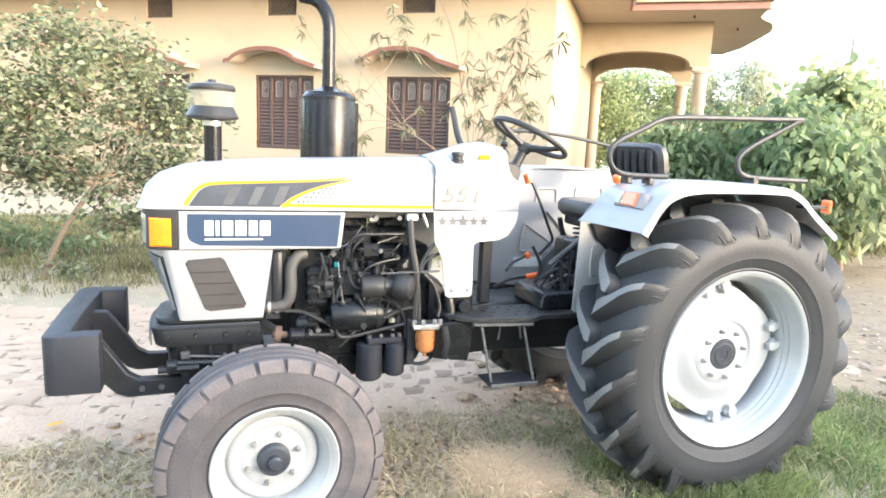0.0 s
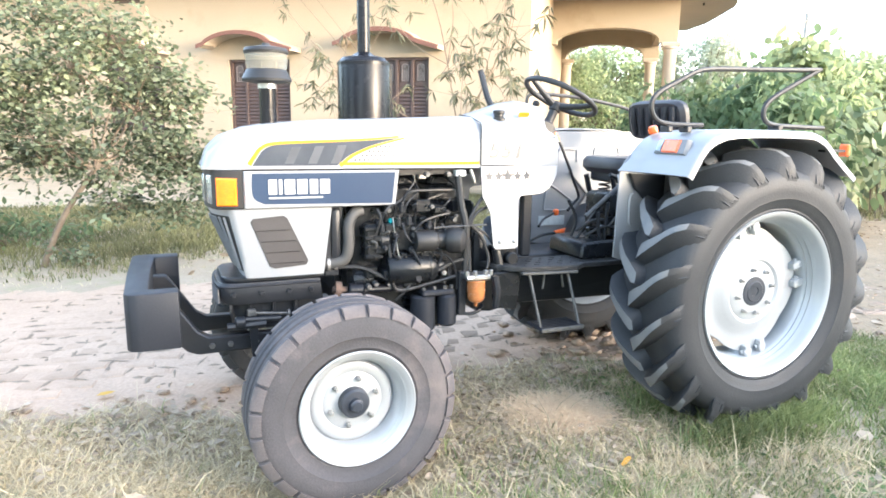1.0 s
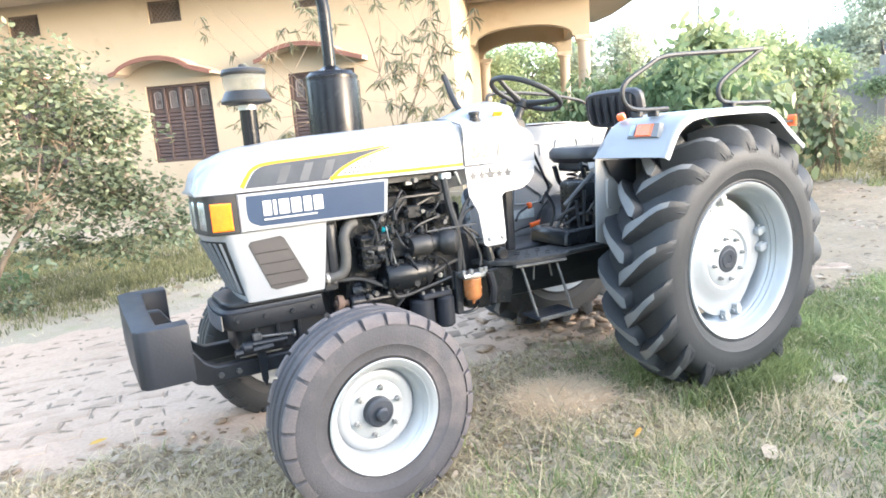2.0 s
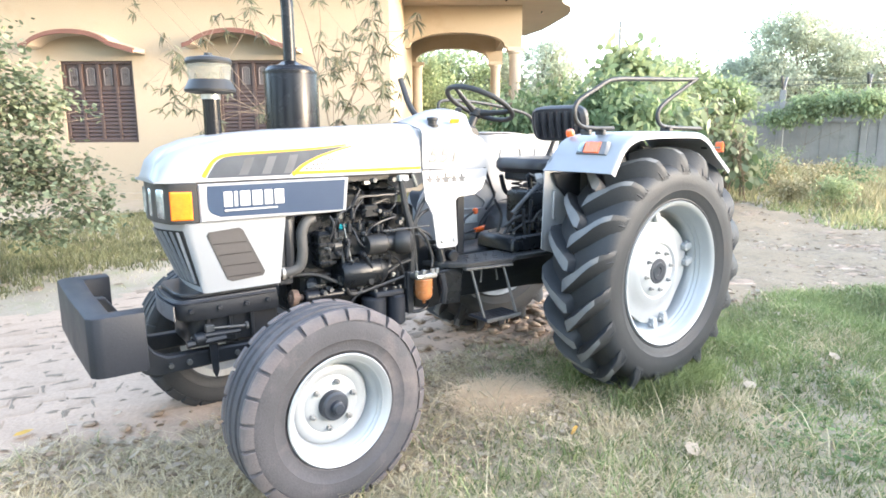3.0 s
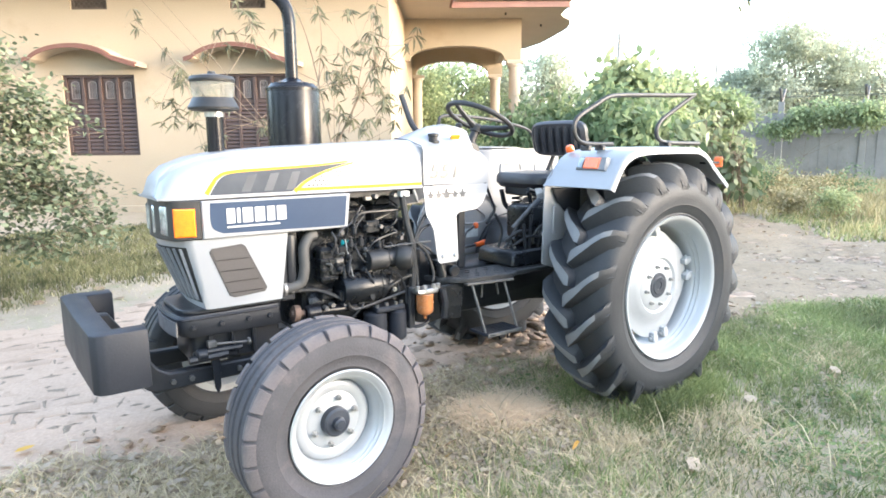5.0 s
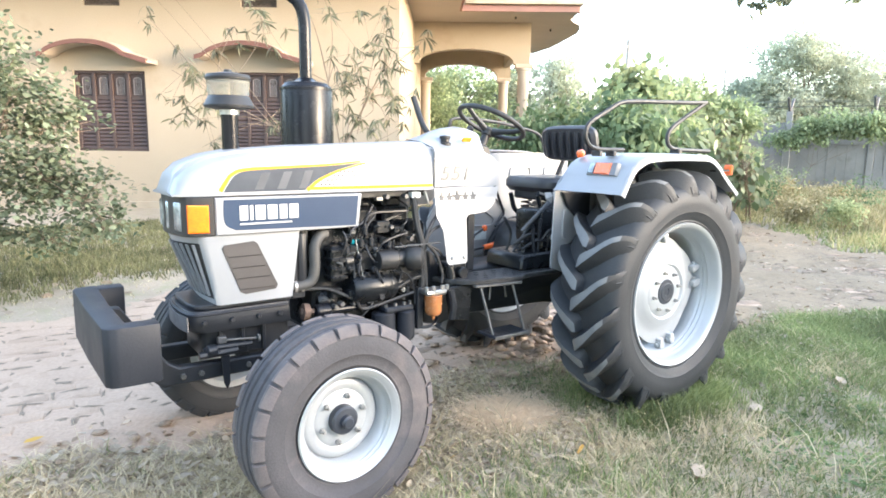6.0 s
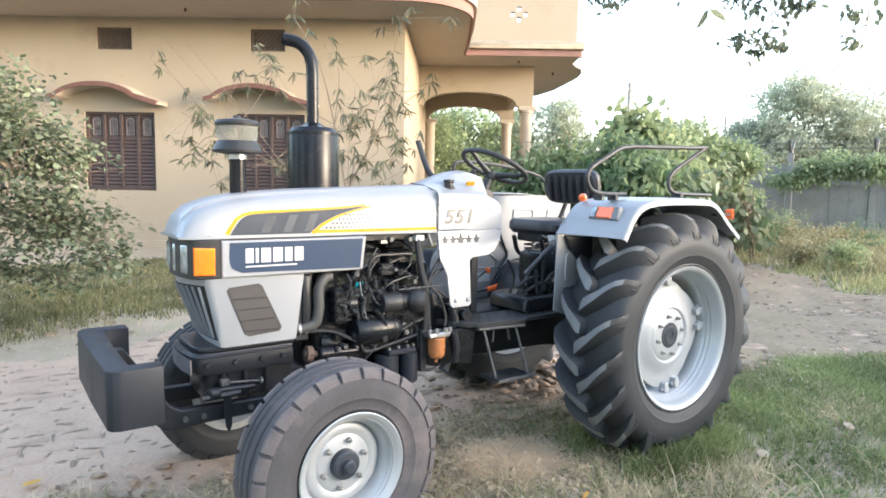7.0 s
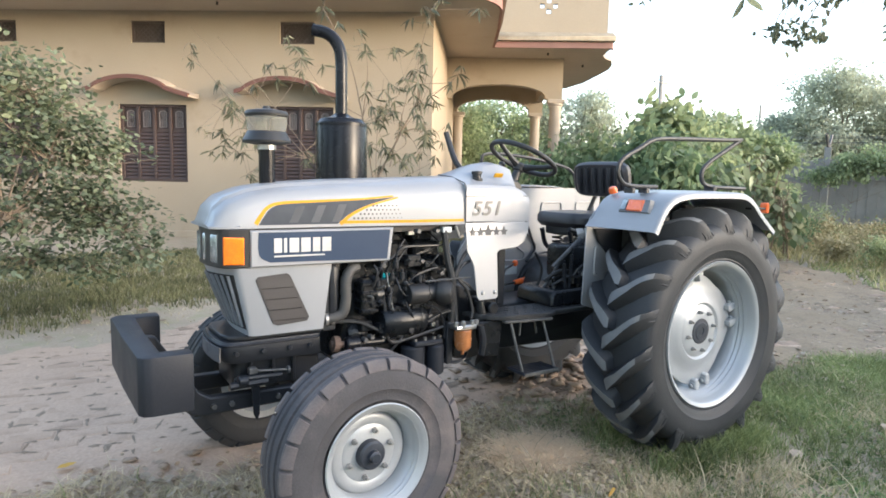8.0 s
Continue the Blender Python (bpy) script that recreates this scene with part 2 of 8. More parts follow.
LEAF_LIGHT = leaf_mat("light_green_leaf", (0.075, 0.125, 0.055), (0.25, 0.3, 0.155), 0.5, 0.4)
LEAF_DARK = leaf_mat("dark_leaf", (0.085, 0.145, 0.07), (0.25, 0.32, 0.17), 0.5, 0.4)
# distance haze is put into these two paler leaf greens
LEAF_FAR = leaf_mat("haze_pale_far_leaf", (0.37, 0.40, 0.30), (0.48, 0.51, 0.39), 0.55, 0.25)
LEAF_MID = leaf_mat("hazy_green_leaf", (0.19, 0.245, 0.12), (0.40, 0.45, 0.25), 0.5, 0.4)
LEAF_BROAD = leaf_mat("pale_broad_leaf", (0.085, 0.13, 0.06), (0.30, 0.33, 0.215), 0.35)
WEED = leaf_mat("dry_weed", (0.19, 0.175, 0.075), (0.44, 0.38, 0.23), 0.3, 0.3, 0.7)
LEAF_DROOP = leaf_mat("drooping_leaf", (0.075, 0.082, 0.048), (0.185, 0.178, 0.115), 0.3)
GRASS = leaf_mat("grass_blade", (0.105, 0.15, 0.05), (0.335, 0.375, 0.165), 0.4, 0.4, 0.6)
STRAW = leaf_mat("dry_straw", (0.42, 0.345, 0.215), (0.66, 0.565, 0.38), 0.3, 0.2, 0.8)
STRAW_TAN = leaf_mat("trodden_straw", (0.74, 0.575, 0.40), (0.88, 0.74, 0.55), 0.3, 0.15, 0.8)
DRY_LEAF = leaf_mat("fallen_leaf", (0.24, 0.175, 0.12), (0.5, 0.42, 0.33), 0.2, 0.2, 0.7)
YELLOW_LEAF = leaf_mat("yellow_fallen_leaf", (0.5, 0.28, 0.04), (0.58, 0.36, 0.07), 0.2, 0.1, 0.6)
LEAF_BOUGH = leaf_mat("bough_leaf", (0.09, 0.105, 0.07), (0.2, 0.22, 0.14), 0.5, 0.3)
# darker, browner grass; shade over the verge is put into its colour
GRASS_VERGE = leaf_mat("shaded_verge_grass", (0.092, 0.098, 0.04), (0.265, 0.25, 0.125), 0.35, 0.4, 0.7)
GRASS_DRY = leaf_mat("half_dry_grass", (0.19, 0.185, 0.075), (0.45, 0.41, 0.22), 0.35, 0.35, 0.7)
HERB = leaf_mat("low_herb_leaf", (0.075, 0.13, 0.04), (0.2, 0.27, 0.12), 0.35, 0.4)


# ---- building blocks ----
def part(name, bm, material, parent, label="", sharp=35):
    """One mesh object under a thing or a part."""
    bmesh.ops.recalc_face_normals(bm, faces=bm.faces)
    me = bpy.data.meshes.new(name)
    bm.to_mesh(me)
    bm.free()
    me.materials.append(material)
    if sharp:
        me.polygons.foreach_set("use_smooth", [True] * len(me.polygons))
        me.set_sharp_from_angle(angle=radians(sharp))
    ob = new(name, me)
    ob.parent = parent
    if label:
        tagged(ob, label)
    return ob


def same(name, mesh_of, parent, m):
    """Another part with the mesh of a former one, at pose m."""
    ob = new(name, mesh_of.data)
    ob.parent, ob.matrix_basis = parent, m
    return ob


def thing(name, label, category, group="", kind="", m=None):
    ob = new(name)
    ob.empty_display_size = 0.1
    if m:
        ob.matrix_basis = m
    return tagged(ob, label, category, group, kind)


def box(bm, x0, x1, y0, y1, z0, z1, bev=0.0, m=None, seg=1):
    v = bmesh.ops.create_cube(bm, size=1)["verts"]
    bmesh.ops.transform(bm, matrix=Matrix.LocRotScale(((x0 + x1) / 2, (y0 + y1) / 2, (z0 + z1) / 2), None, (abs(x1 - x0), abs(y1 - y0), abs(z1 - z0))), verts=v)
    if bev:
        r = bmesh.ops.bevel(bm, geom=list({e for a in v for e in a.link_edges}), offset=bev, segments=seg, affect="EDGES", profile=0.5)
        v = list({a for f in r["faces"] for a in f.verts} | {a for a in v if a.is_valid})
    if m:
        bmesh.ops.transform(bm, matrix=m, verts=v)
    return bm


def rings(bm, loops, closed=True, cap=True):
    """Skin between loops of equally many points."""
    rows = [[bm.verts.new(p) for p in loop] for loop in loops]
    n = len(rows[0])
    for a, b in zip(rows, rows[1:]):
        for i in range(n if closed else n - 1):
            j = (i + 1) % n
            bm.faces.new((a[i], a[j], b[j], b[i]))
    if cap and closed:
        bm.faces.new(rows[0][::-1])
        bm.faces.new(rows[-1])
    return bm


def prism(bm, poly, axis, a, b, bev=0.0, seg=1):
    """Outline of two coordinates drawn out along axis from a to b."""
    def at(p, h):
        return {"x": (h, p[0], p[1]), "y": (p[0], h, p[1]), "z": (p[0], p[1], h)}[axis]
    lo, hi = [bm.verts.new(at(p, a)) for p in poly], [bm.verts.new(at(p, b)) for p in poly]
    made = [bm.faces.new(lo[::-1]), bm.faces.new(hi)]
    n = len(poly)
    for i in range(n):
        made.append(bm.faces.new((lo[i], lo[(i + 1) % n], hi[(i + 1) % n], hi[i])))
    if bev:
        bmesh.ops.recalc_face_normals(bm, faces=made)
        bmesh.ops.bevel(bm, geom=list({e for f in made for e in f.edges}), offset=bev, segments=seg, affect="EDGES", profile=0.5)
    return bm


def curve(pts, n=6):
    """Catmull-Rom through the points."""
    p = [Vector(q) for q in pts]
    p = [2 * p[0] - p[1], *p, 2 * p[-1] - p[-2]]
    out = []
    for i in range(1, len(p) - 2):
        a, b, c, d = p[i - 1:i + 3]
        for k in range(n):
            t = k / n
            out.append(0.5 * (2 * b + (c - a) * t + (2 * a - 5 * b + 4 * c - d) * t * t + (3 * b - a - 3 * c + d) * t ** 3))
    return out + [p[-2]]


def tube(bm, pts, r, seg=8, cap=True):
    """A round bar along the points; r one radius or one for each point."""
    p = [Vector(q) for q in pts]
    rad = r if isinstance(r, (list, tuple)) else [r] * len(p)
    up, loops = None, []
    for i, q in enumerate(p):
        way = (p[min(i + 1, len(p) - 1)] - p[max(i - 1, 0)]).normalized()
        if up is None:
            up = way.orthogonal().normalized()
        up = (up - way * up.dot(way)).normalized()
        side = way.cross(up)
        loops.append([q + (up * math.cos(a) + side * math.sin(a)) * rad[i] for a in (2 * math.pi * k / seg for k in range(seg))])
    return rings(bm, loops, cap=cap)


def lathe(bm, prof, seg=32, m=None, whole=False):
    """Profile of (radius, height) turned about z. whole: the profile is a closed outline."""
    rows = []
    for r, h in prof:
        if r < 1e-6:
            rows.append([Vector((0, 0, h))])
        else:
            rows.append([Vector((r * math.cos(2 * math.pi * k / seg), r * math.sin(2 * math.pi * k / seg), h)) for k in range(seg)])
    if m:
        rows = [[m @ v for v in row] for row in rows]
    rows = [[bm.verts.new(v) for v in row] for row in rows]
    pairs = list(zip(rows, rows[1:])) + ([(rows[-1], rows[0])] if whole else [])
    for a, b in pairs:
        for k in range(seg):
            j = (k + 1) % seg
            if len(a) == 1 and len(b) == 1:
                continue
            if len(a) == 1:
                bm.faces.new((a[0], b[j], b[k]))
            elif len(b) == 1:
                bm.faces.new((a[k], a[j], b[0]))
            else:
                bm.faces.new((a[k], a[j], b[j], b[k]))
    return bm


def cyl(bm, a, b, r, seg=16, bev=0.0):
    """A round body from a to b with eased rims."""
    a, b = Vector(a), Vector(b)
    h = (b - a).length
    m = Matrix.Translation(a) @ (b - a).to_track_quat("Z", "Y").to_matrix().to_4x4()
    e = min(bev, h / 3, r / 2)
    prof = [(0, 0), (r - e, 0), (r, e), (r, h - e), (r - e, h), (0, h)] if e else [(0, 0), (r, 0), (r, h), (0, h)]
    return lathe(bm, prof, seg, m)


def BM():
    return bmesh.new()


def raw_mesh(name, verts, faces, material, parent=None, smooth=False):
    """A mesh from number arrays; faces all with equally many corners."""
    verts, faces = np.asarray(verts, np.float32), np.asarray(faces, np.int32)
    me = bpy.data.meshes.new(name)
    me.vertices.add(len(verts))
    me.vertices.foreach_set("co", verts.ravel())
    k = faces.shape[1]
    me.loops.add(faces.size)
    me.loops.foreach_set("vertex_index", faces.ravel())
    me.polygons.add(len(faces))
    me.polygons.foreach_set("loop_start", np.arange(len(faces), dtype=np.int32) * k)
    if smooth:
        me.polygons.foreach_set("use_smooth", np.ones(len(faces), bool))
    me.update(calc_edges=True)
    me.materials.append(material)
    ob = new(name, me)
    if parent:
        ob.parent = parent
    return ob

# ---- ground and road ----
def height(x, y):
    """Gentle unevenness of the yard."""
    return 0.014 * np.sin(1.1 * x + 0.7) * np.cos(0.9 * y - 0.4) + 0.008 * np.sin(3.1 * x + 1.7 * y) + 0.005 * np.sin(6.3 * y - 4.1 * x + 1.0) - 0.006 - 0.035 * np.exp(-((x + 1.9) ** 2 + (y - 0.8) ** 2) / 0.5) - 0.03 * np.exp(-((x + 1.83) ** 2 + (y + 0.62) ** 2) / 0.35)


def axis_steps(lo, hi, near, step):
    fine = np.arange(lo, hi + 1e-6, step)
    grow = np.cumsum(step * 1.28 ** np.arange(1, 34))
    grow = grow[grow < near]
    return np.concatenate([lo - grow[::-1], fine, hi + grow])


gx, gy = axis_steps(-6.0, 8.0, 900.0, 0.1), axis_steps(-4.0, 9.0, 900.0, 0.1)
GX, GY = np.meshgrid(gx, gy, indexing="ij")
fade = np.exp(-((np.hypot(GX, GY) / 25.0) ** 2))
gv = np.stack([GX, GY, height(GX, GY) * fade], -1).reshape(-1, 3)
idx = np.arange(len(gx) * len(gy)).reshape(len(gx), len(gy))
gf = np.stack([idx[:-1, :-1], idx[1:, :-1], idx[1:, 1:], idx[:-1, 1:]], -1).reshape(-1, 4)
ground = raw_mesh("ground", gv, gf, SOIL, smooth=True)
tagged(ground, "dry brown soil with patchy grass", "ground", kind="structure")

ROAD = np.array([(-30, 4.2), (-12, 1.9), (-6, 0.95), (-3, 0.48), (-1, 0.22), (1, 0.0), (2.4, -0.2), (3.4, -0.5), (4.4, -1.6), (5.0, -6), (8.5, -6), (7.2, -1.2), (6.4, 1.0), (8.4, 3.3), (7.0, 4.1), (3, 3.9), (0, 3.55), (-1.5, 3.3), (-3, 2.95), (-6, 3.1), (-12, 4.0), (-30, 6.6)], float)


def road_depth(x, y):
    """How far inside the road's edge a place lies (outside: minus), with a frayed edge."""
    p = np.stack([x, y], -1)
    a, b = ROAD, np.roll(ROAD, -1, 0)
    best, inside = np.full(x.shape, 1e9), np.zeros(x.shape, bool)
    for (ax, ay), (bx, by) in zip(a, b):
        ex, ey = bx - ax, by - ay
        t = np.clip(((x - ax) * ex + (y - ay) * ey) / (ex * ex + ey * ey), 0, 1)
        best = np.minimum(best, np.hypot(x - ax - t * ex, y - ay - t * ey))
        cross = ((ay > y) != (by > y)) & (x < ex * (y - ay) / (ey if ey else 1e-9) + ax)
        inside ^= cross
    fray = 0.10 * np.sin(2.3 * x + 1.3 * y) + 0.06 * np.sin(5.9 * x - 3.1 * y + 2) + 0.05 * np.sin(11 * x + 7 * y) + 0.04 * np.sin(23 * x - 17 * y) + 0.03 * np.sin(37 * x + 29 * y + 1)
    return np.where(inside, best, -best) + fray


rx, ry = np.arange(-12, 9.01, 0.05), np.arange(-2.2, 5.01, 0.05)
RX, RY = np.meshgrid(rx, ry, indexing="ij")
deep = road_depth(RX, RY)
RZ = height(RX, RY) * np.exp(-((np.hypot(RX, RY) / 25.0) ** 2)) + 0.014 * np.clip(deep / 0.25, -1, 1) - 0.003
rv = np.stack([RX, RY, RZ], -1).reshape(-1, 3)
idx = np.arange(RX.size).reshape(RX.shape)
rf = np.stack([idx[:-1, :-1], idx[1:, :-1], idx[1:, 1:], idx[:-1, 1:]], -1).reshape(-1, 4)
keep = (deep[:-1, :-1] > -0.12).ravel()
road = raw_mesh("road", rv, rf[keep], SAND, smooth=True)
tagged(road, "dusty brick-paved lane half covered with pale sand", "road", kind="structure")


# ---- house: u along its front, v away from it ----
HOUSE = pose(0, 0, 0, 0, 0, -36.5)
V0, SOFFIT = 9.2, 4.62
house = thing("house", "cream plastered two-storey house with red-edged sunshades", "house", m=HOUSE)


def wall_with_holes(bm, u0, u1, z0, z1, v0, v1, holes):
    """A wall slab with rectangular openings through it."""
    us = sorted({u0, u1, *[h[0] for h in holes], *[h[1] for h in holes]})
    zs = sorted({z0, z1, *[h[2] for h in holes], *[h[3] for h in holes]})
    for ua, ub in zip(us, us[1:]):
        for za, zb in zip(zs, zs[1:]):
            if any(h[0] <= ua and ub <= h[1] and h[2] <= za and zb <= h[3] for h in holes):
                continue
            box(bm, ua, ub, v0, v1, za, zb)
    bmesh.ops.remove_doubles(bm, verts=bm.verts, dist=0.0005)
    dup = {}
    for f in bm.faces:
        dup.setdefault(tuple(round(c, 3) for c in f.calc_center_median()), []).append(f)
    bmesh.ops.delete(bm, geom=[f for g in dup.values() if len(g) > 1 for f in g], context="FACES")
    return bm


WINDOWS = [(-8.33, -6.88, 1.15, 2.74), (-5.2, -3.8, 1.17, 2.74), (-11.5, -10.05, 1.15, 2.74)]
VENTS = [(-8.02, -7.3, 3.98, 4.42), (-4.9, -4.19, 3.98, 4.42), (-11.2, -10.48, 3.98, 4.42)]
part("wall", wall_with_holes(BM(), -18, -1.78, -0.3, SOFFIT + 0.1, V0, V0 + 0.25, WINDOWS + VENTS), PLASTER, house)
part("wall", box(BM(), -2.03, -1.781, V0 + 0.251, 22, -0.3, SOFFIT + 0.1), PLASTER, house)
part("wall", box(BM(), -18, -2.031, V0 + 2.2, V0 + 2.4, -0.3, SOFFIT + 0.1), PLASTER, house)
part("plinth", box(BM(), -18, -1.70, V0 - 0.07, V0 - 0.001, -0.3, 0.13, 0.01), PLASTER, house, "low plinth course")


def window(u0, u1, z0, z1):
    """Four shutters with louvred slats and small panes at the top."""
    win = new("window")
    win.parent = house
    tagged(win, "brown wooden shuttered window")
    part("frame_rail", box(BM(), u0, u1, V0 + 0.05, V0 + 0.13, z0, z0 + 0.05, 0.004), BROWN_WOOD, win)
    part("frame_rail", box(BM(), u0, u1, V0 + 0.05, V0 + 0.13, z1 - 0.05, z1, 0.004), BROWN_WOOD, win)
    w = u1 - u0
    for k in range(5):
        c = u0 + 0.03 + (w - 0.06) * k / 4
        part("mullion", box(BM(), c - 0.03, c + 0.03, V0 + 0.048, V0 + 0.132, z0 + 0.051, z1 - 0.051, 0.004), BROWN_WOOD, win)
    for k in range(4):
        a, b = u0 + 0.06 + (w - 0.06) * k / 4, u0 + (w - 0.06) * (k + 1) / 4
        bm = BM()
        top = z1 - 0.52
        box(bm, a, b, V0 + 0.075, V0 + 0.115, top - 0.04, top + 0.02)
        box(bm, a, b, V0 + 0.108, V0 + 0.118, z0 + 0.05, z1 - 0.05)
        n, za, zb = 13, z0 + 0.05, top - 0.04
        step = (zb - za) / n
        saw = []
        for i in range(n):
            saw += [(V0 + 0.062, za + step * i), (V0 + 0.062, za + step * (i + 0.22)), (V0 + 0.098, za + step * (i + 0.96))]
        prism(bm, [(V0 + 0.107, za), *saw, (V0 + 0.107, zb)], "x", a, b)
        part("shutter", bm, BROWN_WOOD, win)
        bm = BM()
        pa, pb = a + 0.07, b - 0.06
        arch = [(pa, top + 0.06), (pb, top + 0.06), (pb, z1 - 0.17), *[((pa + pb) / 2 + (pb - pa) / 2 * math.cos(t), z1 - 0.17 + 0.05 * math.sin(t)) for t in np.linspace(0.4, math.pi - 0.4, 5)], (pa, z1 - 0.17)]
        prism(bm, arch, "y", V0 + 0.098, V0 + 0.107)
        part("pane", bm, PANE_GREY, win, "dusty arched pane")
        bm = BM()
        for i in range(1, 3):
            c = pa + (pb - pa) * i / 3
            box(bm, c - 0.005, c + 0.005, V0 + 0.089, V0 + 0.096, top + 0.06, z1 - 0.13)
        for z in (top + 0.17, top + 0.26):
            box(bm, pa, pb, V0 + 0.088, V0 + 0.095, z - 0.005, z + 0.005)
        part("glazing_bar", bm, PANE_GREY, win)
        bm = BM()
        tube(bm, [(u, V0 + 0.092, z) for u, z in [arch[0], arch[1], *arch[2:], arch[0]]], 0.009, 5)
        part("pane_bead", bm, PANE_BEAD, win, "pale bead round the pane")


def sunshade(uc):
    """Curved plaster hood over a window with upturned flat wings and a red edge."""
    def low(u):
        d = u - (uc - 0.2)
        if abs(d) < 0.76:
            return 2.80 + 0.42 * math.sqrt(1 - (d / 0.88) ** 2)
        edge = 2.80 + 0.42 * math.sqrt(1 - (0.76 / 0.88) ** 2) - 0.012
        return edge - (abs(d) - 0.76) * 0.3
    us = [uc - 0.2 + t for t in np.concatenate([np.linspace(-0.92, -0.765, 3), np.linspace(-0.755, 0.755, 19), np.linspace(0.765, 1.25, 5)])]
    bm = BM()
    rings(bm, [[(u, V0 - 0.5, low(u)), (u, V0 - 0.5, low(u) + 0.02), (u, V0 + 0.0, low(u) + 0.10), (u, V0 + 0.0, low(u) - 0.0)] for u in us])
    s = part("sunshade", bm, PLASTER_PALE, house, "pale curved window sunshade")
    bm = BM()
    rings(bm, [[(u, V0 - 0.53, low(u) - 0.028), (u, V0 - 0.53, low(u) + 0.05), (u, V0 - 0.44, low(u) + 0.068), (u, V0 - 0.44, low(u) + 0.031), (u, V0 - 0.501, low(u) + 0.024), (u, V0 - 0.501, low(u) - 0.028)] for u in us])
    part("edge_band", bm, SHADE_EDGE, s, "dull brown-red painted edge")


for h in WINDOWS:
    window(*h)
    sunshade((h[0] + h[1]) / 2 - 0.05)
for a, b, c, d in VENTS:
    bm = BM()
    box(bm, a, b, V0 + 0.12, V0 + 0.14, c, d)
    for k in range(-6, 12):
        for s in (-1, 1):
            x0 = a + 0.1 * k
            if s > 0:
                ua, za, ub, zb = x0, c, x0 + (d - c), d
            else:
                ua, za, ub, zb = x0 + (d - c), c, x0, d
            lo, hi = sorted((ua, ub))
            if hi <= a or lo >= b:
                continue
            def at(u):
                return za + (zb - za) * (u - ua) / (ub - ua)
            l0, h0 = max(lo, a), min(hi, b)
            tube(bm, [(l0, V0 + 0.08, at(l0)), (h0, V0 + 0.08, at(h0))], 0.012, 4)
    for e in ((a, a + 0.04, c, d), (b - 0.04, b, c, d), (a + 0.041, b - 0.041, c, c + 0.04), (a + 0.041, b - 0.041, d - 0.04, d)):
        box(bm, e[0], e[1], V0 + 0.05, V0 + 0.11, e[2], e[3])
    tagged(part("ventilator", bm, VENT_BROWN, house, "dark latticed ventilator opening"), kind="stuff")

# roof slab with rounded eave end, and the balcony slab over the porch
eave = [(-18, 7.76), (-1.7, 7.76)] + [(-1.7 + 1.22 * math.sin(t), 8.98 - 1.22 * math.cos(t)) for t in np.linspace(0.15, math.pi / 2, 9)] + [(-0.5, 10.6), (-0.58, 12.5), (2.34, 12.5)]
scallop = [(2.37, 12.62), (2.33, 13.0), (2.32, 13.5), (2.46, 13.9), (2.69, 14.3), (2.82, 14.9), (2.87, 15.6), (2.78, 16.4), (2.66, 17.4), (2.52, 18.4), (2.3, 19.1), (2.12, 19.7), (-18, 19.7)]


part("roof_slab", prism(BM(), eave + scallop, "z", SOFFIT, SOFFIT + 0.14), PLASTER_PALE, house, "pale roof slab with a rounded eave end")


def strip(bm, line, z0, z1, out):
    """A band standing along a line in plan, out thick to the outside (right of the way)."""
    loops = []
    for i, p in enumerate(line):
        a, b = Vector(line[max(i - 1, 0)]), Vector(line[min(i + 1, len(line) - 1)])
        d = (b - a).normalized()
        n = Vector((d.y, -d.x))
        q = Vector(p) + n * out
        base = Vector(p) + n * 0.002
        loops.append([(base.x, base.y, z0), (q.x, q.y, z0), (q.x, q.y, z1), (base.x, base.y, z1)])
    return rings(bm, loops)


part("edge_band", strip(BM(), eave[:-2] + [(-0.578, 12.46)], SOFFIT - 0.03, SOFFIT + 0.16, 0.05), RED_BAND, house, "red-painted eave band")
part("edge_band", strip(BM(), [(-0.52, 12.5), (2.34, 12.5), (2.375, 12.7)], SOFFIT - 0.02, SOFFIT + 0.12, 0.05), RED_BAND, house, "red-painted balcony band")
part("eave_moulding", strip(BM(), eave[:-2] + [(-0.575, 12.3)], SOFFIT + 0.161, SOFFIT + 0.42, 0.12), PLASTER_PALE, house, "pale eave moulding")
part("ledge", prism(BM(), [(12.36, SOFFIT + 0.141), (12.36, SOFFIT + 0.25), (12.45, SOFFIT + 0.29), (12.74, SOFFIT + 0.42), (12.74, SOFFIT + 0.141)], "x", -0.45, 2.42, 0.006), WEATHERED, house, "weathered stained cement ledge")
# parapet with a cross of four small holes
hole_u, hole_z, q = 0.80, 5.68, 0.055
holes = [(hole_u - q, hole_u + q, hole_z + 0.07, hole_z + 0.19), (hole_u - q, hole_u + q, hole_z - 0.19, hole_z - 0.07), (hole_u - 0.22, hole_u - 0.22 + 2 * q, hole_z - q, hole_z + q), (hole_u + 0.22 - 2 * q, hole_u + 0.22, hole_z - q, hole_z + q)]
part("parapet", wall_with_holes(BM(), -0.75, 2.28, SOFFIT + 0.142, 6.08, 12.75, 12.89, holes), PLASTER, house, "cream balcony parapet pierced by a cross of square holes")
part("wall", box(BM(), -14, -0.76, 12.75, 12.94, SOFFIT + 0.142, 8.0), PLASTER, house)
for u in (0.52, 1.15, 2.18):
    part("parapet_post", box(BM(), u - 0.09, u + 0.09, 12.77, 12.88, 6.081, 6.38, 0.01), PLASTER, house)
part("handrail", box(BM(), -0.75, 2.33, 12.75, 12.91, 6.381, 6.5, 0.01), PLASTER, house)

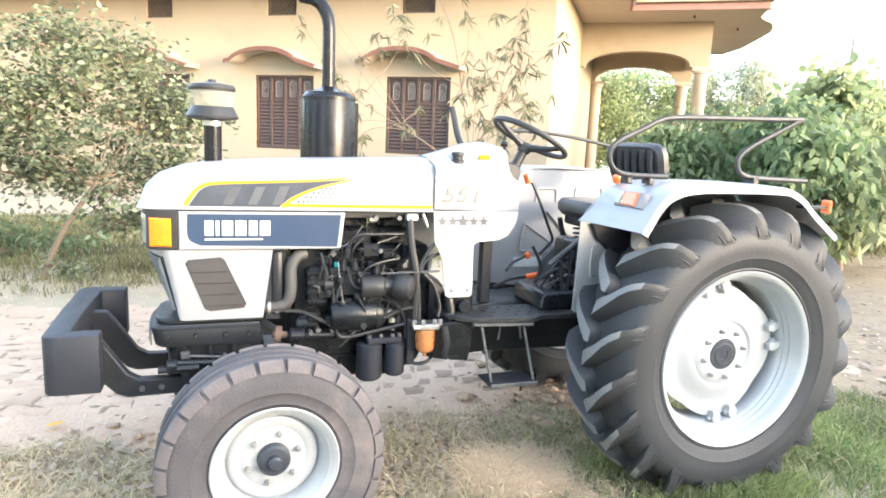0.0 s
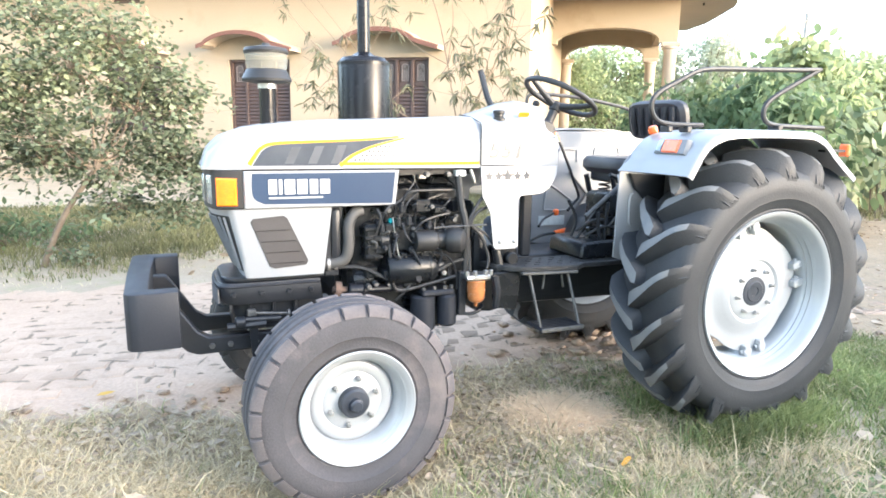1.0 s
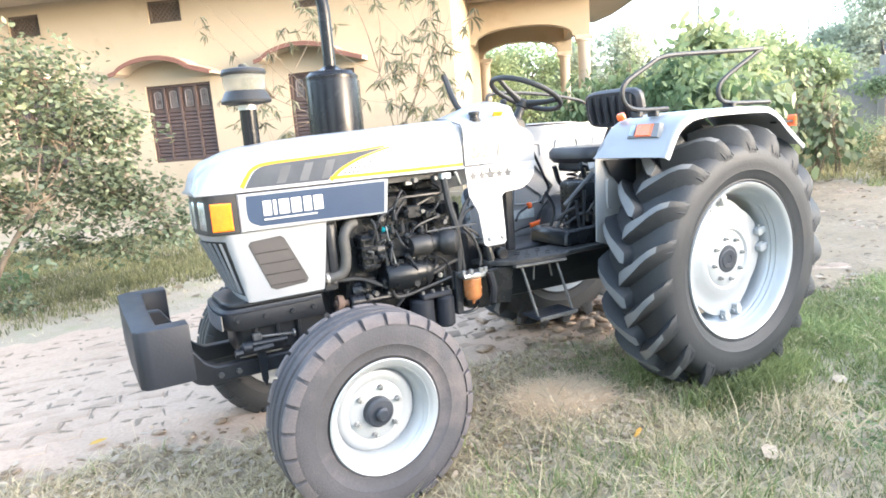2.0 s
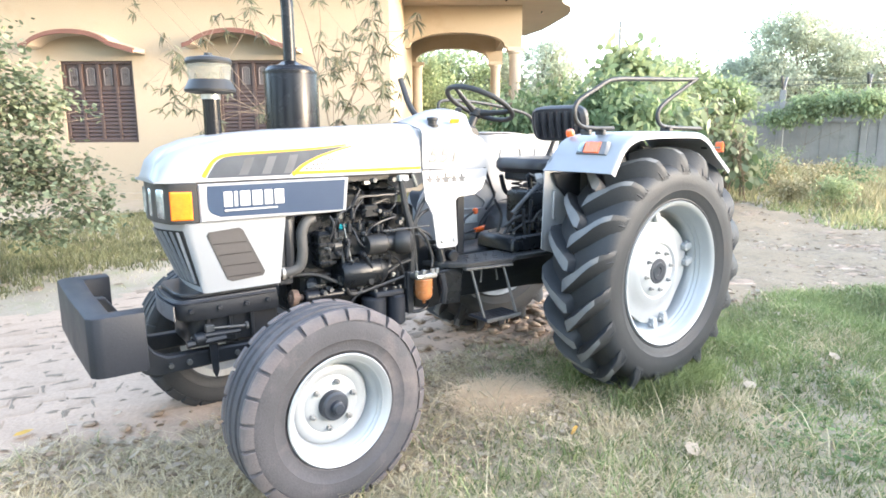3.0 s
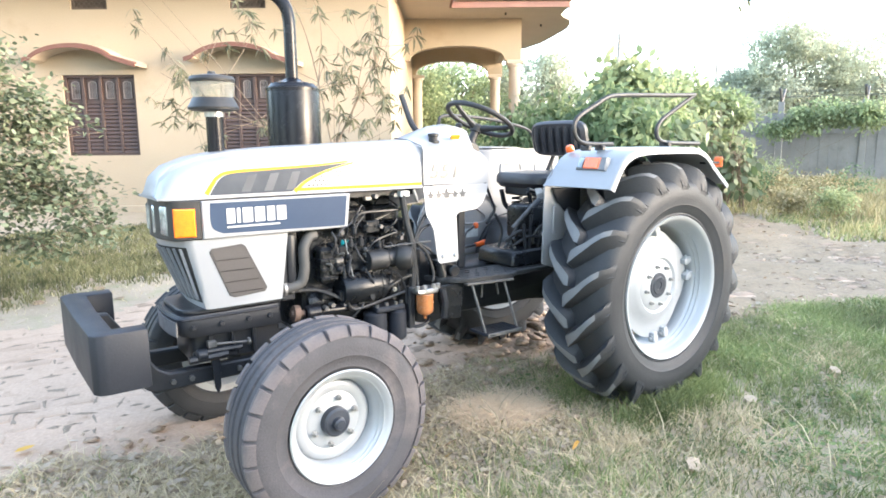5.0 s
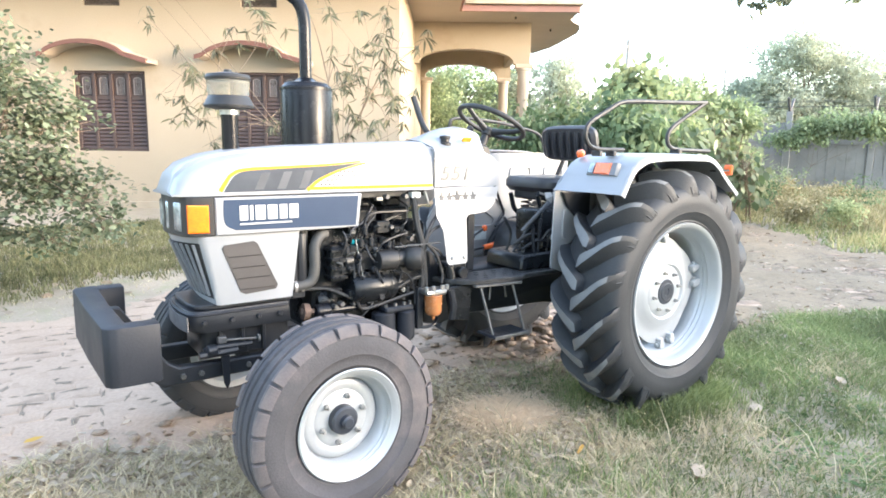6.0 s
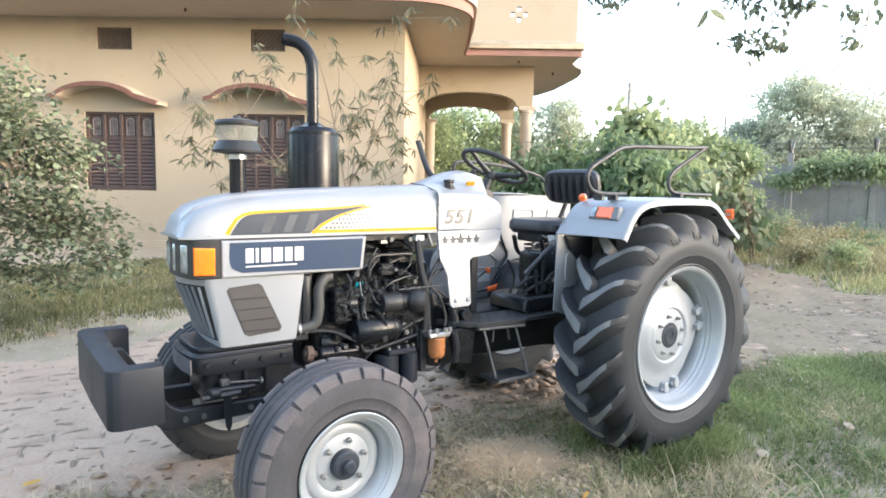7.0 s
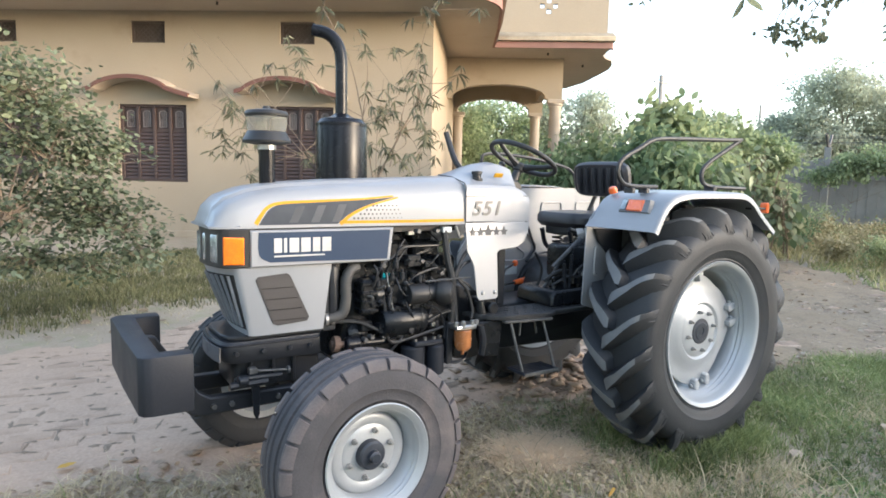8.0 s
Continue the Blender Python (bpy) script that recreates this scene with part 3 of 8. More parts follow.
# porch: front beam with a flat arch, another behind it, round columns
def arch_beam(bm, u0, u1, zs, zt, zc, v0, v1):
    n = 16
    um, w = (u0 + u1) / 2, (u1 - u0) / 2
    low = [(um + w * math.cos(t), zs + (zc - zs) * math.sin(t) ** 0.8) for t in np.linspace(0, math.pi, n)]
    low = [(u1 + 0.44, zs), *low, (u0 - 0.12, zs)]
    return rings(bm, [[(u, v0, z), (u, v0, zt), (u, v1, zt), (u, v1, z)] for u, z in low])


part("porch_beam", arch_beam(BM(), -1.66, 0.92, 3.55, SOFFIT, 3.93, 14.0, 14.3), PLASTER, house, "cream porch beam with a flat arch")
part("porch_beam", arch_beam(BM(), -1.66, 0.72, 3.55, SOFFIT, 3.98, 17.7, 18.0), PLASTER, house, "cream porch beam with a flat arch")
part("porch_beam", box(BM(), 0.93, 1.14, 14.301, 17.699, 3.9, SOFFIT), PLASTER, house)
for u, v in ((1.2, 14.14), (0.94, 17.85), (-1.62, 17.85)):
    bm = BM()
    lathe(bm, [(0.0, -0.2), (0.2, -0.2), (0.2, 0.25), (0.16, 0.3), (0.155, 3.3), (0.17, 3.33), (0.17, 3.37), (0.2, 3.4), (0.2, 3.45), (0.0, 3.45)], 24, pose(u, v, 0))
    box(bm, u - 0.23, u + 0.23, v - 0.17, v + 0.17, 3.45, 3.549, 0.01)
    part("column", bm, PLASTER_PALE, house, "round porch column with a stepped capital")
part("porch_floor", box(BM(), -1.779, 1.6, 13.8, 18.4, -0.2, 0.3), WEATHERED, house)
for u, v in ((-5.9, 8.5), (0.86, 13.2), (2.0, 14.9)):
    bm = BM()
    tube(bm, [(u, v, SOFFIT), (u, v, SOFFIT - 0.06)], 0.025, 8)
    part("ceiling_hook", bm, GRILLE_DARK, house, "dark lamp hook in the soffit")

# ---- tractor: rear axle at x = 0, nose towards -x ----
tractor = thing("tractor", "silver tractor with black engine parked on grass beside the lane", "tractor")


def half_width(x):
    return float(np.interp(x, [-2.29, -2.27, -2.2, -1.52, -1.14, -0.75], [0.165, 0.178, 0.193, 0.212, 0.243, 0.243]))


def hood_top(x):
    return float(np.interp(x, [-2.292, -2.283, -2.266, -2.22, -2.13, -2.03, -1.776, -1.37, -1.126, -0.7], [1.17, 1.20, 1.243, 1.286, 1.32, 1.338, 1.356, 1.372, 1.384, 1.388]))


def hood_side(x, z):
    """Half width of the bonnet at height z."""
    w, zt = half_width(x), hood_top(x)
    prof = [(1.15, 1.0), (zt - 0.13, 0.985), (zt - 0.075, 0.955), (zt - 0.04, 0.87), (zt - 0.018, 0.70), (zt - 0.006, 0.4), (zt, 0.0)]
    return w * float(np.interp(z, [p[0] for p in prof], [p[1] for p in prof]))


def hood_loop(x, z0, grow=0.0):
    w, zt = half_width(x) + grow, hood_top(x) + grow
    step = 0.011 * min(1.0, max(0.0, (-1.2 - x) / 0.5))        # raised middle panel, dying out towards the cowl
    side = [(1.0, z0), (1.0, min(1.165, zt - 0.005)), (0.985, zt - 0.13), (0.955, zt - 0.075), (0.88, zt - 0.043), (0.74, zt - 0.021 - step * 0.7), (0.61, zt - 0.010 - step), (0.58, zt - 0.008 - step), (0.55, zt - 0.007), (0.52, zt - 0.0055), (0.28, zt - 0.002)]
    side = [(f, max(z, z0 + 0.002 * i)) for i, (f, z) in enumerate(side)]
    return [(x, -w * f, z) for f, z in side] + [(x, 0, zt)] + [(x, w * f, z) for f, z in side[::-1]]


xs = [-2.292, -2.287, -2.278, -2.266, -2.245, -2.22, -2.18, -2.13, -2.08, -2.03, -1.9, -1.776, -1.6, -1.52, -1.45, -1.3, -1.142]
hood = part("hood", rings(BM(), [hood_loop(x, 1.157) for x in xs]), SILVER, tractor, "silver sheet-metal bonnet with rounded nose", 50)


def decal(name, outline, material, parent, side, lift=0.0016, label="", cuts=3):
    """A thin sticker following the side of the sheet metal: side(x, z) gives the half width."""
    bm = BM()
    f = bm.faces.new([bm.verts.new((x, 0, z)) for x, z in outline])
    bmesh.ops.triangulate(bm, faces=[f])
    for _ in range(cuts):
        long = [e for e in bm.edges if e.calc_length() > 0.035]
        if not long:
            break
        bmesh.ops.subdivide_edges(bm, edges=long, cuts=1)
        bmesh.ops.triangulate(bm, faces=bm.faces)
    for v in bm.verts:
        v.co.y = -side(v.co.x, v.co.z) - lift
    r = bmesh.ops.extrude_face_region(bm, geom=bm.faces[:])
    for v in [g for g in r["geom"] if isinstance(g, bmesh.types.BMVert)]:
        v.co.y += lift * 0.8
    return part(name, bm, material, parent, label)


def band(line, w0, w1=None):
    """Outline of a stripe along a line of (x, z), w0 wide at the start and w1 at the end."""
    w1 = w0 if w1 is None else w1
    up, dn = [], []
    for i, p in enumerate(line):
        a, b = Vector(line[max(i - 1, 0)]), Vector(line[min(i + 1, len(line) - 1)])
        d = (b - a).normalized()
        n = Vector((-d.y, d.x)) * (w0 + (w1 - w0) * i / (len(line) - 1)) / 2
        up.append(tuple(Vector(p) + n))
        dn.append(tuple(Vector(p) - n))
    return up + dn[::-1]


def smooth2(pts, n=5):
    return [(p.x, p.z) for p in curve([(x, 0, z) for x, z in pts], n)]


swoop_top = smooth2([(-2.108, 1.170), (-2.085, 1.205), (-2.058, 1.236), (-2.005, 1.254), (-1.85, 1.262), (-1.653, 1.271), (-1.50, 1.284)])
swoop_low = smooth2([(-1.50, 1.284), (-1.6, 1.259), (-1.66, 1.24), (-1.728, 1.208), (-1.775, 1.170)])
decal("side_decal", swoop_top + swoop_low[1:], DECAL_DARK, hood, hood_side, 0.0014, "charcoal swoosh decal")
for k in range(3):
    x = -1.985 + 0.092 * k
    decal("decal_bar", [(x, 1.178), (x + 0.036, 1.178), (x + 0.068, 1.245 + 0.004 * k), (x + 0.032, 1.243 + 0.004 * k)], DECAL_BAR, hood, hood_side, 0.0021)
decal("stripe", band([(x - 0.012, z + 0.004) for x, z in swoop_top], 0.017, 0.007), YELLOW, hood, hood_side, 0.002, "yellow decal stripe")
decal("stripe", band([(x + 0.012, z - 0.002) for x, z in swoop_low], 0.006, 0.015), YELLOW, hood, hood_side, 0.002, "yellow decal stripe")
decal("stripe", band([(-1.765, 1.177), (-1.6, 1.176), (-1.4, 1.176), (-1.152, 1.178)], 0.013), YELLOW, hood, hood_side, 0.002, "yellow decal stripe")
bm = BM()
for row in range(4):
    z = 1.192 + 0.018 * row
    for k in range(13 - row * 2):
        x = -1.70 + 0.03 * row + 0.019 * k
        r = 0.0052 * (1 - k / 20)
        cyl(bm, (x, -hood_side(x, z) - 0.0022, z), (x, -hood_side(x, z) + 0.002, z), r, 6)
part("dot_pattern", bm, DOT_INK, hood, "fading rows of grey dots")

# dark filler added under the bonnet so no light shows through the gap
part("hood_gap_filler", box(BM(), -2.2, -1.15, -0.172, 0.172, 1.125, 1.1568), PLASTIC, hood)
# badge panel on the bonnet's flank
PANEL_Y = lambda x: half_width(x)
bm = BM()
frame_out = [(-2.144, 1.150), (-2.144, 1.002), (-1.530, 1.002), (-1.514, 1.150)]
loops = []
for d, g in ((-0.05, 0.0), (0.004, 0.0), (0.009, 0.005)):
    loops.append([(x + (g if x < -2 else -g), -half_width(x) - d, z + (-g if z > 1.1 else g)) for x, z in frame_out])
rings(bm, loops)
badge = part("badge_panel", bm, SILVER, tractor, "silver-framed slate blue name panel")
blue = smooth2([(-2.112, 1.141), (-2.114, 1.075), (-2.104, 1.04), (-2.068, 1.02)], 4) + [(-1.546, 1.012), (-1.532, 1.141)]
decal("name_plate", blue, BADGE_BLUE, badge, lambda x, z: half_width(x) + 0.009, 0.0016, "slate blue plate", 3)
for k in range(6):
    a = -2.052 + (0.0, 0.0405, 0.063, 0.112, 0.162, 0.203)[k]
    w = (0.033, 0.0135, 0.041, 0.041, 0.033, 0.04)[k]
    y = -half_width(a) - 0.0112
    part("name_bar", box(BM(), a, a + w, y - 0.002, y + 0.001, 1.058, 1.117, 0.001), WHITE_INK, badge)
part("underline", box(BM(), -2.052, -1.809, -half_width(-1.93) - 0.0132, -half_width(-1.93) - 0.0095, 1.041, 1.047), WHITE_INK, badge)

# lamp unit wrapping round the nose
bm = BM()
nose = [(-2.145, 0.0), (-2.145, -0.200), (-2.225, -0.194), (-2.248, -0.182), (-2.263, -0.15), (-2.282, -0.06), (-2.285, 0.0)]
nose_full = [(x, y) for x, y in nose[1:]] + [(x, -y) for x, y in nose[1:-1]][::-1]
prism(bm, nose_full, "z", 1.002, 1.1565, 0.004)
lamp_unit = part("lamp_bezel", bm, PLASTIC, tractor, "black plastic lamp bezel round the nose")
for s in (-1, 1):
    bm = BM()
    loops = []
    for d, g in ((-0.01, 0), (0.006, 0.0), (0.011, 0.006)):
        o = [(-2.246, -0.1905), (-2.17, -0.2005)]
        z0, z1 = 1.018 + g, 1.126 - g
        a, b = (o[0][0] + g, s * -(o[0][1] - d)), (o[1][0] - g, s * -(o[1][1] - d))
        loops.append([(a[0], a[1], z0), (b[0], b[1], z0 - 0.002), (b[0], b[1], z1 - 0.003), (a[0], a[1], z1)])
    rings(bm, loops)
    part("indicator", bm, ORANGE, lamp_unit, "orange turn indicator lens")
    bm = BM()
    for k in range(2):
        y0, y1 = s * (0.112 if k == 0 else 0.03), s * (0.156 if k == 0 else 0.066)
        x = -2.274 if k == 0 else -2.284
        loops = []
        for d, g in ((0.02, 0), (0.0, 0), (-0.004, 0.006)):
            ya, yb = y0 + s * g, y1 - s * g
            za, zb = 1.022 + g, 1.132 - g
            sk = 0.012 if k == 0 else 0.008
            loops.append([(x + d, ya, za), (x + d + sk, yb, za), (x + d + sk, yb, zb), (x + d, ya, zb)])
        rings(bm, loops)
    part("headlight", bm, LAMP_GLASS, lamp_unit, "paired clear headlight")
part("nose_emblem", cyl(BM(), (-2.27, 0, 1.078), (-2.283, 0, 1.078), 0.014, 14, 0.003), STEEL, lamp_unit, "small round chrome emblem")

# lower grille shell: pointed in plan at the top, flat at the foot
def shell_front(z, f):
    """Front face at height z; f runs from 0 at the near corner over 1 at the middle to 2 at the far corner."""
    t, g = (1.0 - z) / 0.278, min(f, 2 - f)
    w, xm, xc = 0.192 + 0.004 * t, -2.276 + 0.112 * t, -2.192 + 0.046 * t
    return xc + (xm - xc) * (1 - (1 - g) ** 1.7), w * (f - 1)


def shell(z):
    t = (1.0 - z) / 0.278
    x1, w, xc = -1.797 - 0.04 * t, 0.192 + 0.004 * t, -2.192 + 0.046 * t
    front = [(*shell_front(z, f), z) for f in (0.06, 0.2, 0.4, 0.6, 0.8, 1.0, 1.2, 1.4, 1.6, 1.8, 1.94)]
    return [(x1, -w, z), (xc + 0.014, -w, z), *front, (xc + 0.014, w, z), (x1, w, z)]


grille = part("grille_shell", rings(BM(), [shell(z) for z in (1.0, 0.986, 0.92, 0.86, 0.80, 0.74, 0.722)]), SILVER, tractor, "silver lower grille shell", 40)
rows = []
for z in (0.972, 0.9, 0.82, 0.748):
    rows.append([(*shell_front(z, f), z) for f in np.linspace(0.12, 1.88, 15)])
bm = BM()
rings(bm, [[(x - 0.0025, y, z) for x, y, z in row] + [(x + 0.003, y, z) for x, y, z in row[::-1]] for row in rows])
part("grille_backing", bm, SLOT_BLACK, grille, "dark grille opening")
for k in range(10):
    f = 0.235 + 0.17 * k
    pts = [Vector((*shell_front(z, f), z)) + Vector((-0.005, 0, 0)) for z in (0.965, 0.9, 0.83, 0.757)]
    bm = BM()
    rings(bm, [[p + Vector((-0.006, -0.0075 + 0.0015, 0)), p + Vector((-0.006, 0.006, 0)), p + Vector((0.004, 0.0085, 0)), p + Vector((0.004, -0.0085, 0))] for p in pts])
    part("grille_bar", bm, BAR_GREY, grille)


def shell_side(x, z):
    return 0.192 + 0.004 * (1.0 - z) / 0.278


lou = [(-2.124, 0.948), (-2.114, 0.962), (-1.995, 0.971), (-1.98, 0.96), (-1.9, 0.782), (-1.91, 0.765), (-2.036, 0.757), (-2.056, 0.767)]
plate = decal("side_louvre", lou, LOUVRE, grille, shell_side, 0.003, "grey slanted louvre plate", 2)
for k in range(4):
    t = (k + 0.5) / 4
    xa, xb, z = -2.102 + 0.06 * t, -1.983 + 0.073 * t, 0.955 - 0.18 * t
    bm = BM()
    y = -shell_side(0, z) - 0.003
    def edge(x0, rate, d):
        return x0 + rate * (0.955 - z - d) / 0.19
    rings(bm, [[(edge(x0, rate, -0.022), y, z - 0.022), (edge(x0, rate, -0.018), y - 0.0025, z - 0.018), (edge(x0, rate, 0.02), y - 0.0005, z + 0.02), (edge(x0, rate, 0), y + 0.004, z)] for x0, rate in ((-2.117, 0.066), (-1.986, 0.074))])
    part("louvre_slat", bm, LOUVRE, grille)

# front support casting with a curved rim
sup = [(-1.83, -0.165), (-2.17, -0.165), (-2.225, -0.145), (-2.24, -0.1), (-2.243, 0.1), (-2.225, 0.145), (-2.17, 0.165), (-1.83, 0.165)]
support = part("front_support", prism(BM(), sup, "z", 0.7005, 0.7215, 0.004), BLACK_PAINT, tractor, "black front support casting")
cast = [(-1.85, -0.18), (-2.205, -0.18), (-2.232, -0.172), (-2.25, -0.15), (-2.262, -0.08), (-2.265, 0.0), (-2.262, 0.08), (-2.25, 0.15), (-2.232, 0.172), (-2.205, 0.18), (-1.85, 0.18)]
bm = BM()
rings(bm, [[(x + (0.006 if x < -2 else 0) * e + sh, y * (1 - 0.02 * e), z) for x, y in cast] for z, e, sh in ((0.612, 1, 0.012), (0.620, 0, 0.009), (0.692, 0, 0.0), (0.700, 1, 0.0))])
part("support_body", bm, BLACK_PAINT, support, "", 50)
part("support_lip", prism(BM(), [(x - (0.005 if x < -2 else 0), y * 1.025) for x, y in cast], "z", 0.681, 0.6945, 0.004), BUMPER_PAINT, support)
bm = BM()
prism(bm, [(-1.83, -0.135), (-2.16, -0.135), (-2.2, -0.11), (-2.2, 0.11), (-2.16, 0.135), (-1.83, 0.135)], "z", 0.49, 0.6115, 0.01)
for x in (-2.13, -2.04, -1.95):
    box(bm, x - 0.008, x + 0.008, -0.155, -0.136, 0.5, 0.6115, 0.003)
part("under_casting", bm, BLACK_PAINT, support)
# front face of the same casting, coloured paler as if lit
bm = BM()
rings(bm, [[(x - 0.0075, y, z) for x, y in cast[3:8]] + [(x - 0.002, y, z) for x, y in cast[3:8][::-1]] for z in (0.617, 0.678)])
part("lit_nose_face", bm, PLATE_GREY, support, "scuffed front face of the casting, its light put into the grey")
bm = BM()
box(bm, -2.15, -2.115, -0.185, -0.156, 0.56, 0.588, 0.003)
tube(bm, [(-2.12, -0.175, 0.572), (-1.985, -0.178, 0.56)], 0.006, 8)
cyl(bm, (-1.99, -0.178, 0.56), (-1.978, -0.178, 0.56), 0.016, 10, 0.002)
part("pin", bm, WORN_STEEL, support, "worn steel pin")
for x in (-2.2, -2.09, -1.98, -1.89):
    part("support_bolt", cyl(BM(), (x, -0.178, 0.655), (x, -0.192, 0.655), 0.011, 6, 0.002), BLACK_PAINT, support)

# bumper: box section bent back at both ends, carried by two cranked arms
bm = BM()
out_u = [(-2.40, -0.378), (-2.54, -0.378), (-2.566, -0.37), (-2.582, -0.345), (-2.592, 0.0), (-2.594, 0.365), (-2.576, 0.392), (-2.55, 0.40), (-2.40, 0.40)]
in_u = [(-2.40, 0.320), (-2.50, 0.320), (-2.505, 0.0), (-2.50, -0.300), (-2.40, -0.300)]
prism(bm, out_u + in_u, "z", 0.522, 0.735, 0.007, 2)
bumper = part("bumper", bm, BUMPER_PAINT, tractor, "dark painted boxy front bumper", 40)
for s in (-1, 1):
    bm = BM()
    y0, y1 = s * 0.13, s * 0.18
    prism(bm, [(-2.52, 0.69), (-2.45, 0.685), (-2.34, 0.515), (-2.30, 0.49), (-1.95, 0.485), (-1.95, 0.425), (-2.34, 0.42), (-2.38, 0.435), (-2.52, 0.585)], "y", min(y0, y1), max(y0, y1), 0.006)
    part("bumper_arm", bm, BLACK_PAINT, tractor, "black cranked bumper arm")

for x, y, z in ((-2.29, -0.181, 0.455), (-2.22, -0.181, 0.455), (-2.12, -0.181, 0.455), (-2.03, -0.181, 0.455)):
    part("arm_bolt", cyl(BM(), (x, y + 0.004, z), (x, y - 0.012, z), 0.012, 6, 0.002), WORN_STEEL, tractor)
bm = BM()
prism(bm, [(-2.148, 0.535), (-2.112, 0.535), (-2.113, 0.40), (-2.125, 0.37), (-2.138, 0.40)], "y", -0.203, -0.196, 0.001)
box(bm, -2.2, -2.02, -0.16, -0.13, 0.50, 0.544, 0.006)
part("axle_bracket", bm, BLACK_PAINT, tractor, "black upright axle bracket")
bm = BM()
tube(bm, [(-2.23, -0.2, 0.53), (-2.08, -0.205, 0.535)], 0.016, 8)
tube(bm, [(-2.17, -0.2, 0.555), (-2.02, -0.2, 0.55)], 0.011, 8)
cyl(bm, (-2.2, -0.2, 0.545), (-2.16, -0.2, 0.545), 0.024, 12, 0.004)
part("steering_link", bm, BLACK_PAINT, tractor, "black steering link under the support")
# front axle
bm = BM()
FX, FZ = -1.846, 0.345
box(bm, FX - 0.05, FX + 0.05, -0.46, 0.46, 0.36, 0.455, 0.012)
box(bm, FX - 0.09, FX + 0.09, -0.1, 0.1, 0.33, 0.56, 0.015)
for s in (-1, 1):
    cyl(bm, (FX, s * 0.46, 0.28), (FX, s * 0.46, 0.56), 0.04, 14, 0.006)
    tube(bm, [(FX, s * 0.46, FZ), (FX, s * 0.58, FZ)], [0.045, 0.035], 12)
part("front_axle", bm, BLACK_PAINT, tractor, "black front axle beam with kingpins")
bm = BM()
tube(bm, [(FX + 0.16, -0.43, 0.42), (FX + 0.18, 0.43, 0.42)], 0.014, 8)
tube(bm, [(FX, -0.45, 0.44), (FX + 0.16, -0.43, 0.42)], 0.022, 8)
tube(bm, [(FX, 0.45, 0.44), (FX + 0.18, 0.43, 0.42)], 0.022, 8)
part("tie_rod", bm, BLACK_PAINT, tractor)
bm = BM()
tube(bm, [(-1.79, -0.19, 0.646), (-1.765, -0.192, 0.643)], 0.036, 14)
tube(bm, [(-1.80, -0.19, 0.647), (-1.74, -0.193, 0.641)], 0.014, 10)
part("steering_ball_cover", bm, RUST, tractor, "rusty round steering joint")
bm = BM()
tube(bm, [(-1.73, -0.2, 0.64), (-1.69, -0.2, 0.638), (-1.50, -0.22, 0.64)], [0.03, 0.02, 0.014], 10)
cyl(bm, (-1.735, -0.2, 0.64), (-1.67, -0.2, 0.638), 0.033, 12, 0.006)
part("steering_cylinder", bm, GLOSS_BLACK, tractor)

Y_AXIS = pose(0, 0, 0, 90, 0, 0)     # lathe height runs towards -y


def front_tyre():
    """Ribbed implement tyre with notched shoulders; outside is +height of the lathe."""
    R, W = 0.37, 0.108
    prof = [(0.205, 0.075), (0.222, 0.088), (0.228, 0.0935), (0.234, 0.0925), (0.252, 0.098), (0.266, 0.102), (0.27, 0.106), (0.276, 0.1055), (0.295, W), (0.325, 0.106), (0.343, 0.098), (0.352, 0.088)]
    crown = [(0.362, 0.08), (0.369, 0.064), (0.370, 0.05), (0.361, 0.047), (0.361, 0.041), (0.3725, 0.037), (0.374, 0.012), (0.367, 0.008)]
    half = prof + crown
    full = half + [(r, -h) for r, h in half[::-1]]
    full = [(r * (1.0 + 0.03 * min(1, max(0, (r - 0.25) / 0.1))), h) for r, h in full]
    return lathe(BM(), full, 96, Y_AXIS, whole=True)


def shoulder_block(R0, R1, h0, h1, w):
    """One raised block on the shoulder of a tyre, w radians long."""
    loops = []
    for a in (0, 0.03 * w, w * 0.33, w * 0.66, w * 0.97, w):
        c, d, e = math.cos(a), math.sin(a), 0.002 if a in (0, w) else 0.0
        loops.append([(r * c, -h, r * d) for r, h in ((R0, h0 + 0.006 - e), (R1 - 0.006 - e, h1 + 0.014 - e), (R1 + 0.004 - e, h1 + 0.002), (R1 + 0.003 - e, h1 - 0.012), (R1 - 0.012, h1 - 0.02), (R0, h0 - 0.01))])
    return rings(BM(), loops)


def wheel_nuts(w, material, count, r, h, size, m0=0.0):
    for k in range(count):
        bm = BM()
        a = 2 * math.pi * k / count + m0
        c = (r * math.cos(a), -h, r * math.sin(a))
        cyl(bm, c, (c[0], -h - size * 0.9, c[2]), size * 0.62, 6)
        cyl(bm, (c[0], -h - size * 0.9, c[2]), (c[0], -h - size * 1.7, c[2]), size * 0.36, 8, 0.001)
        part("wheel_nut", bm, material, w)


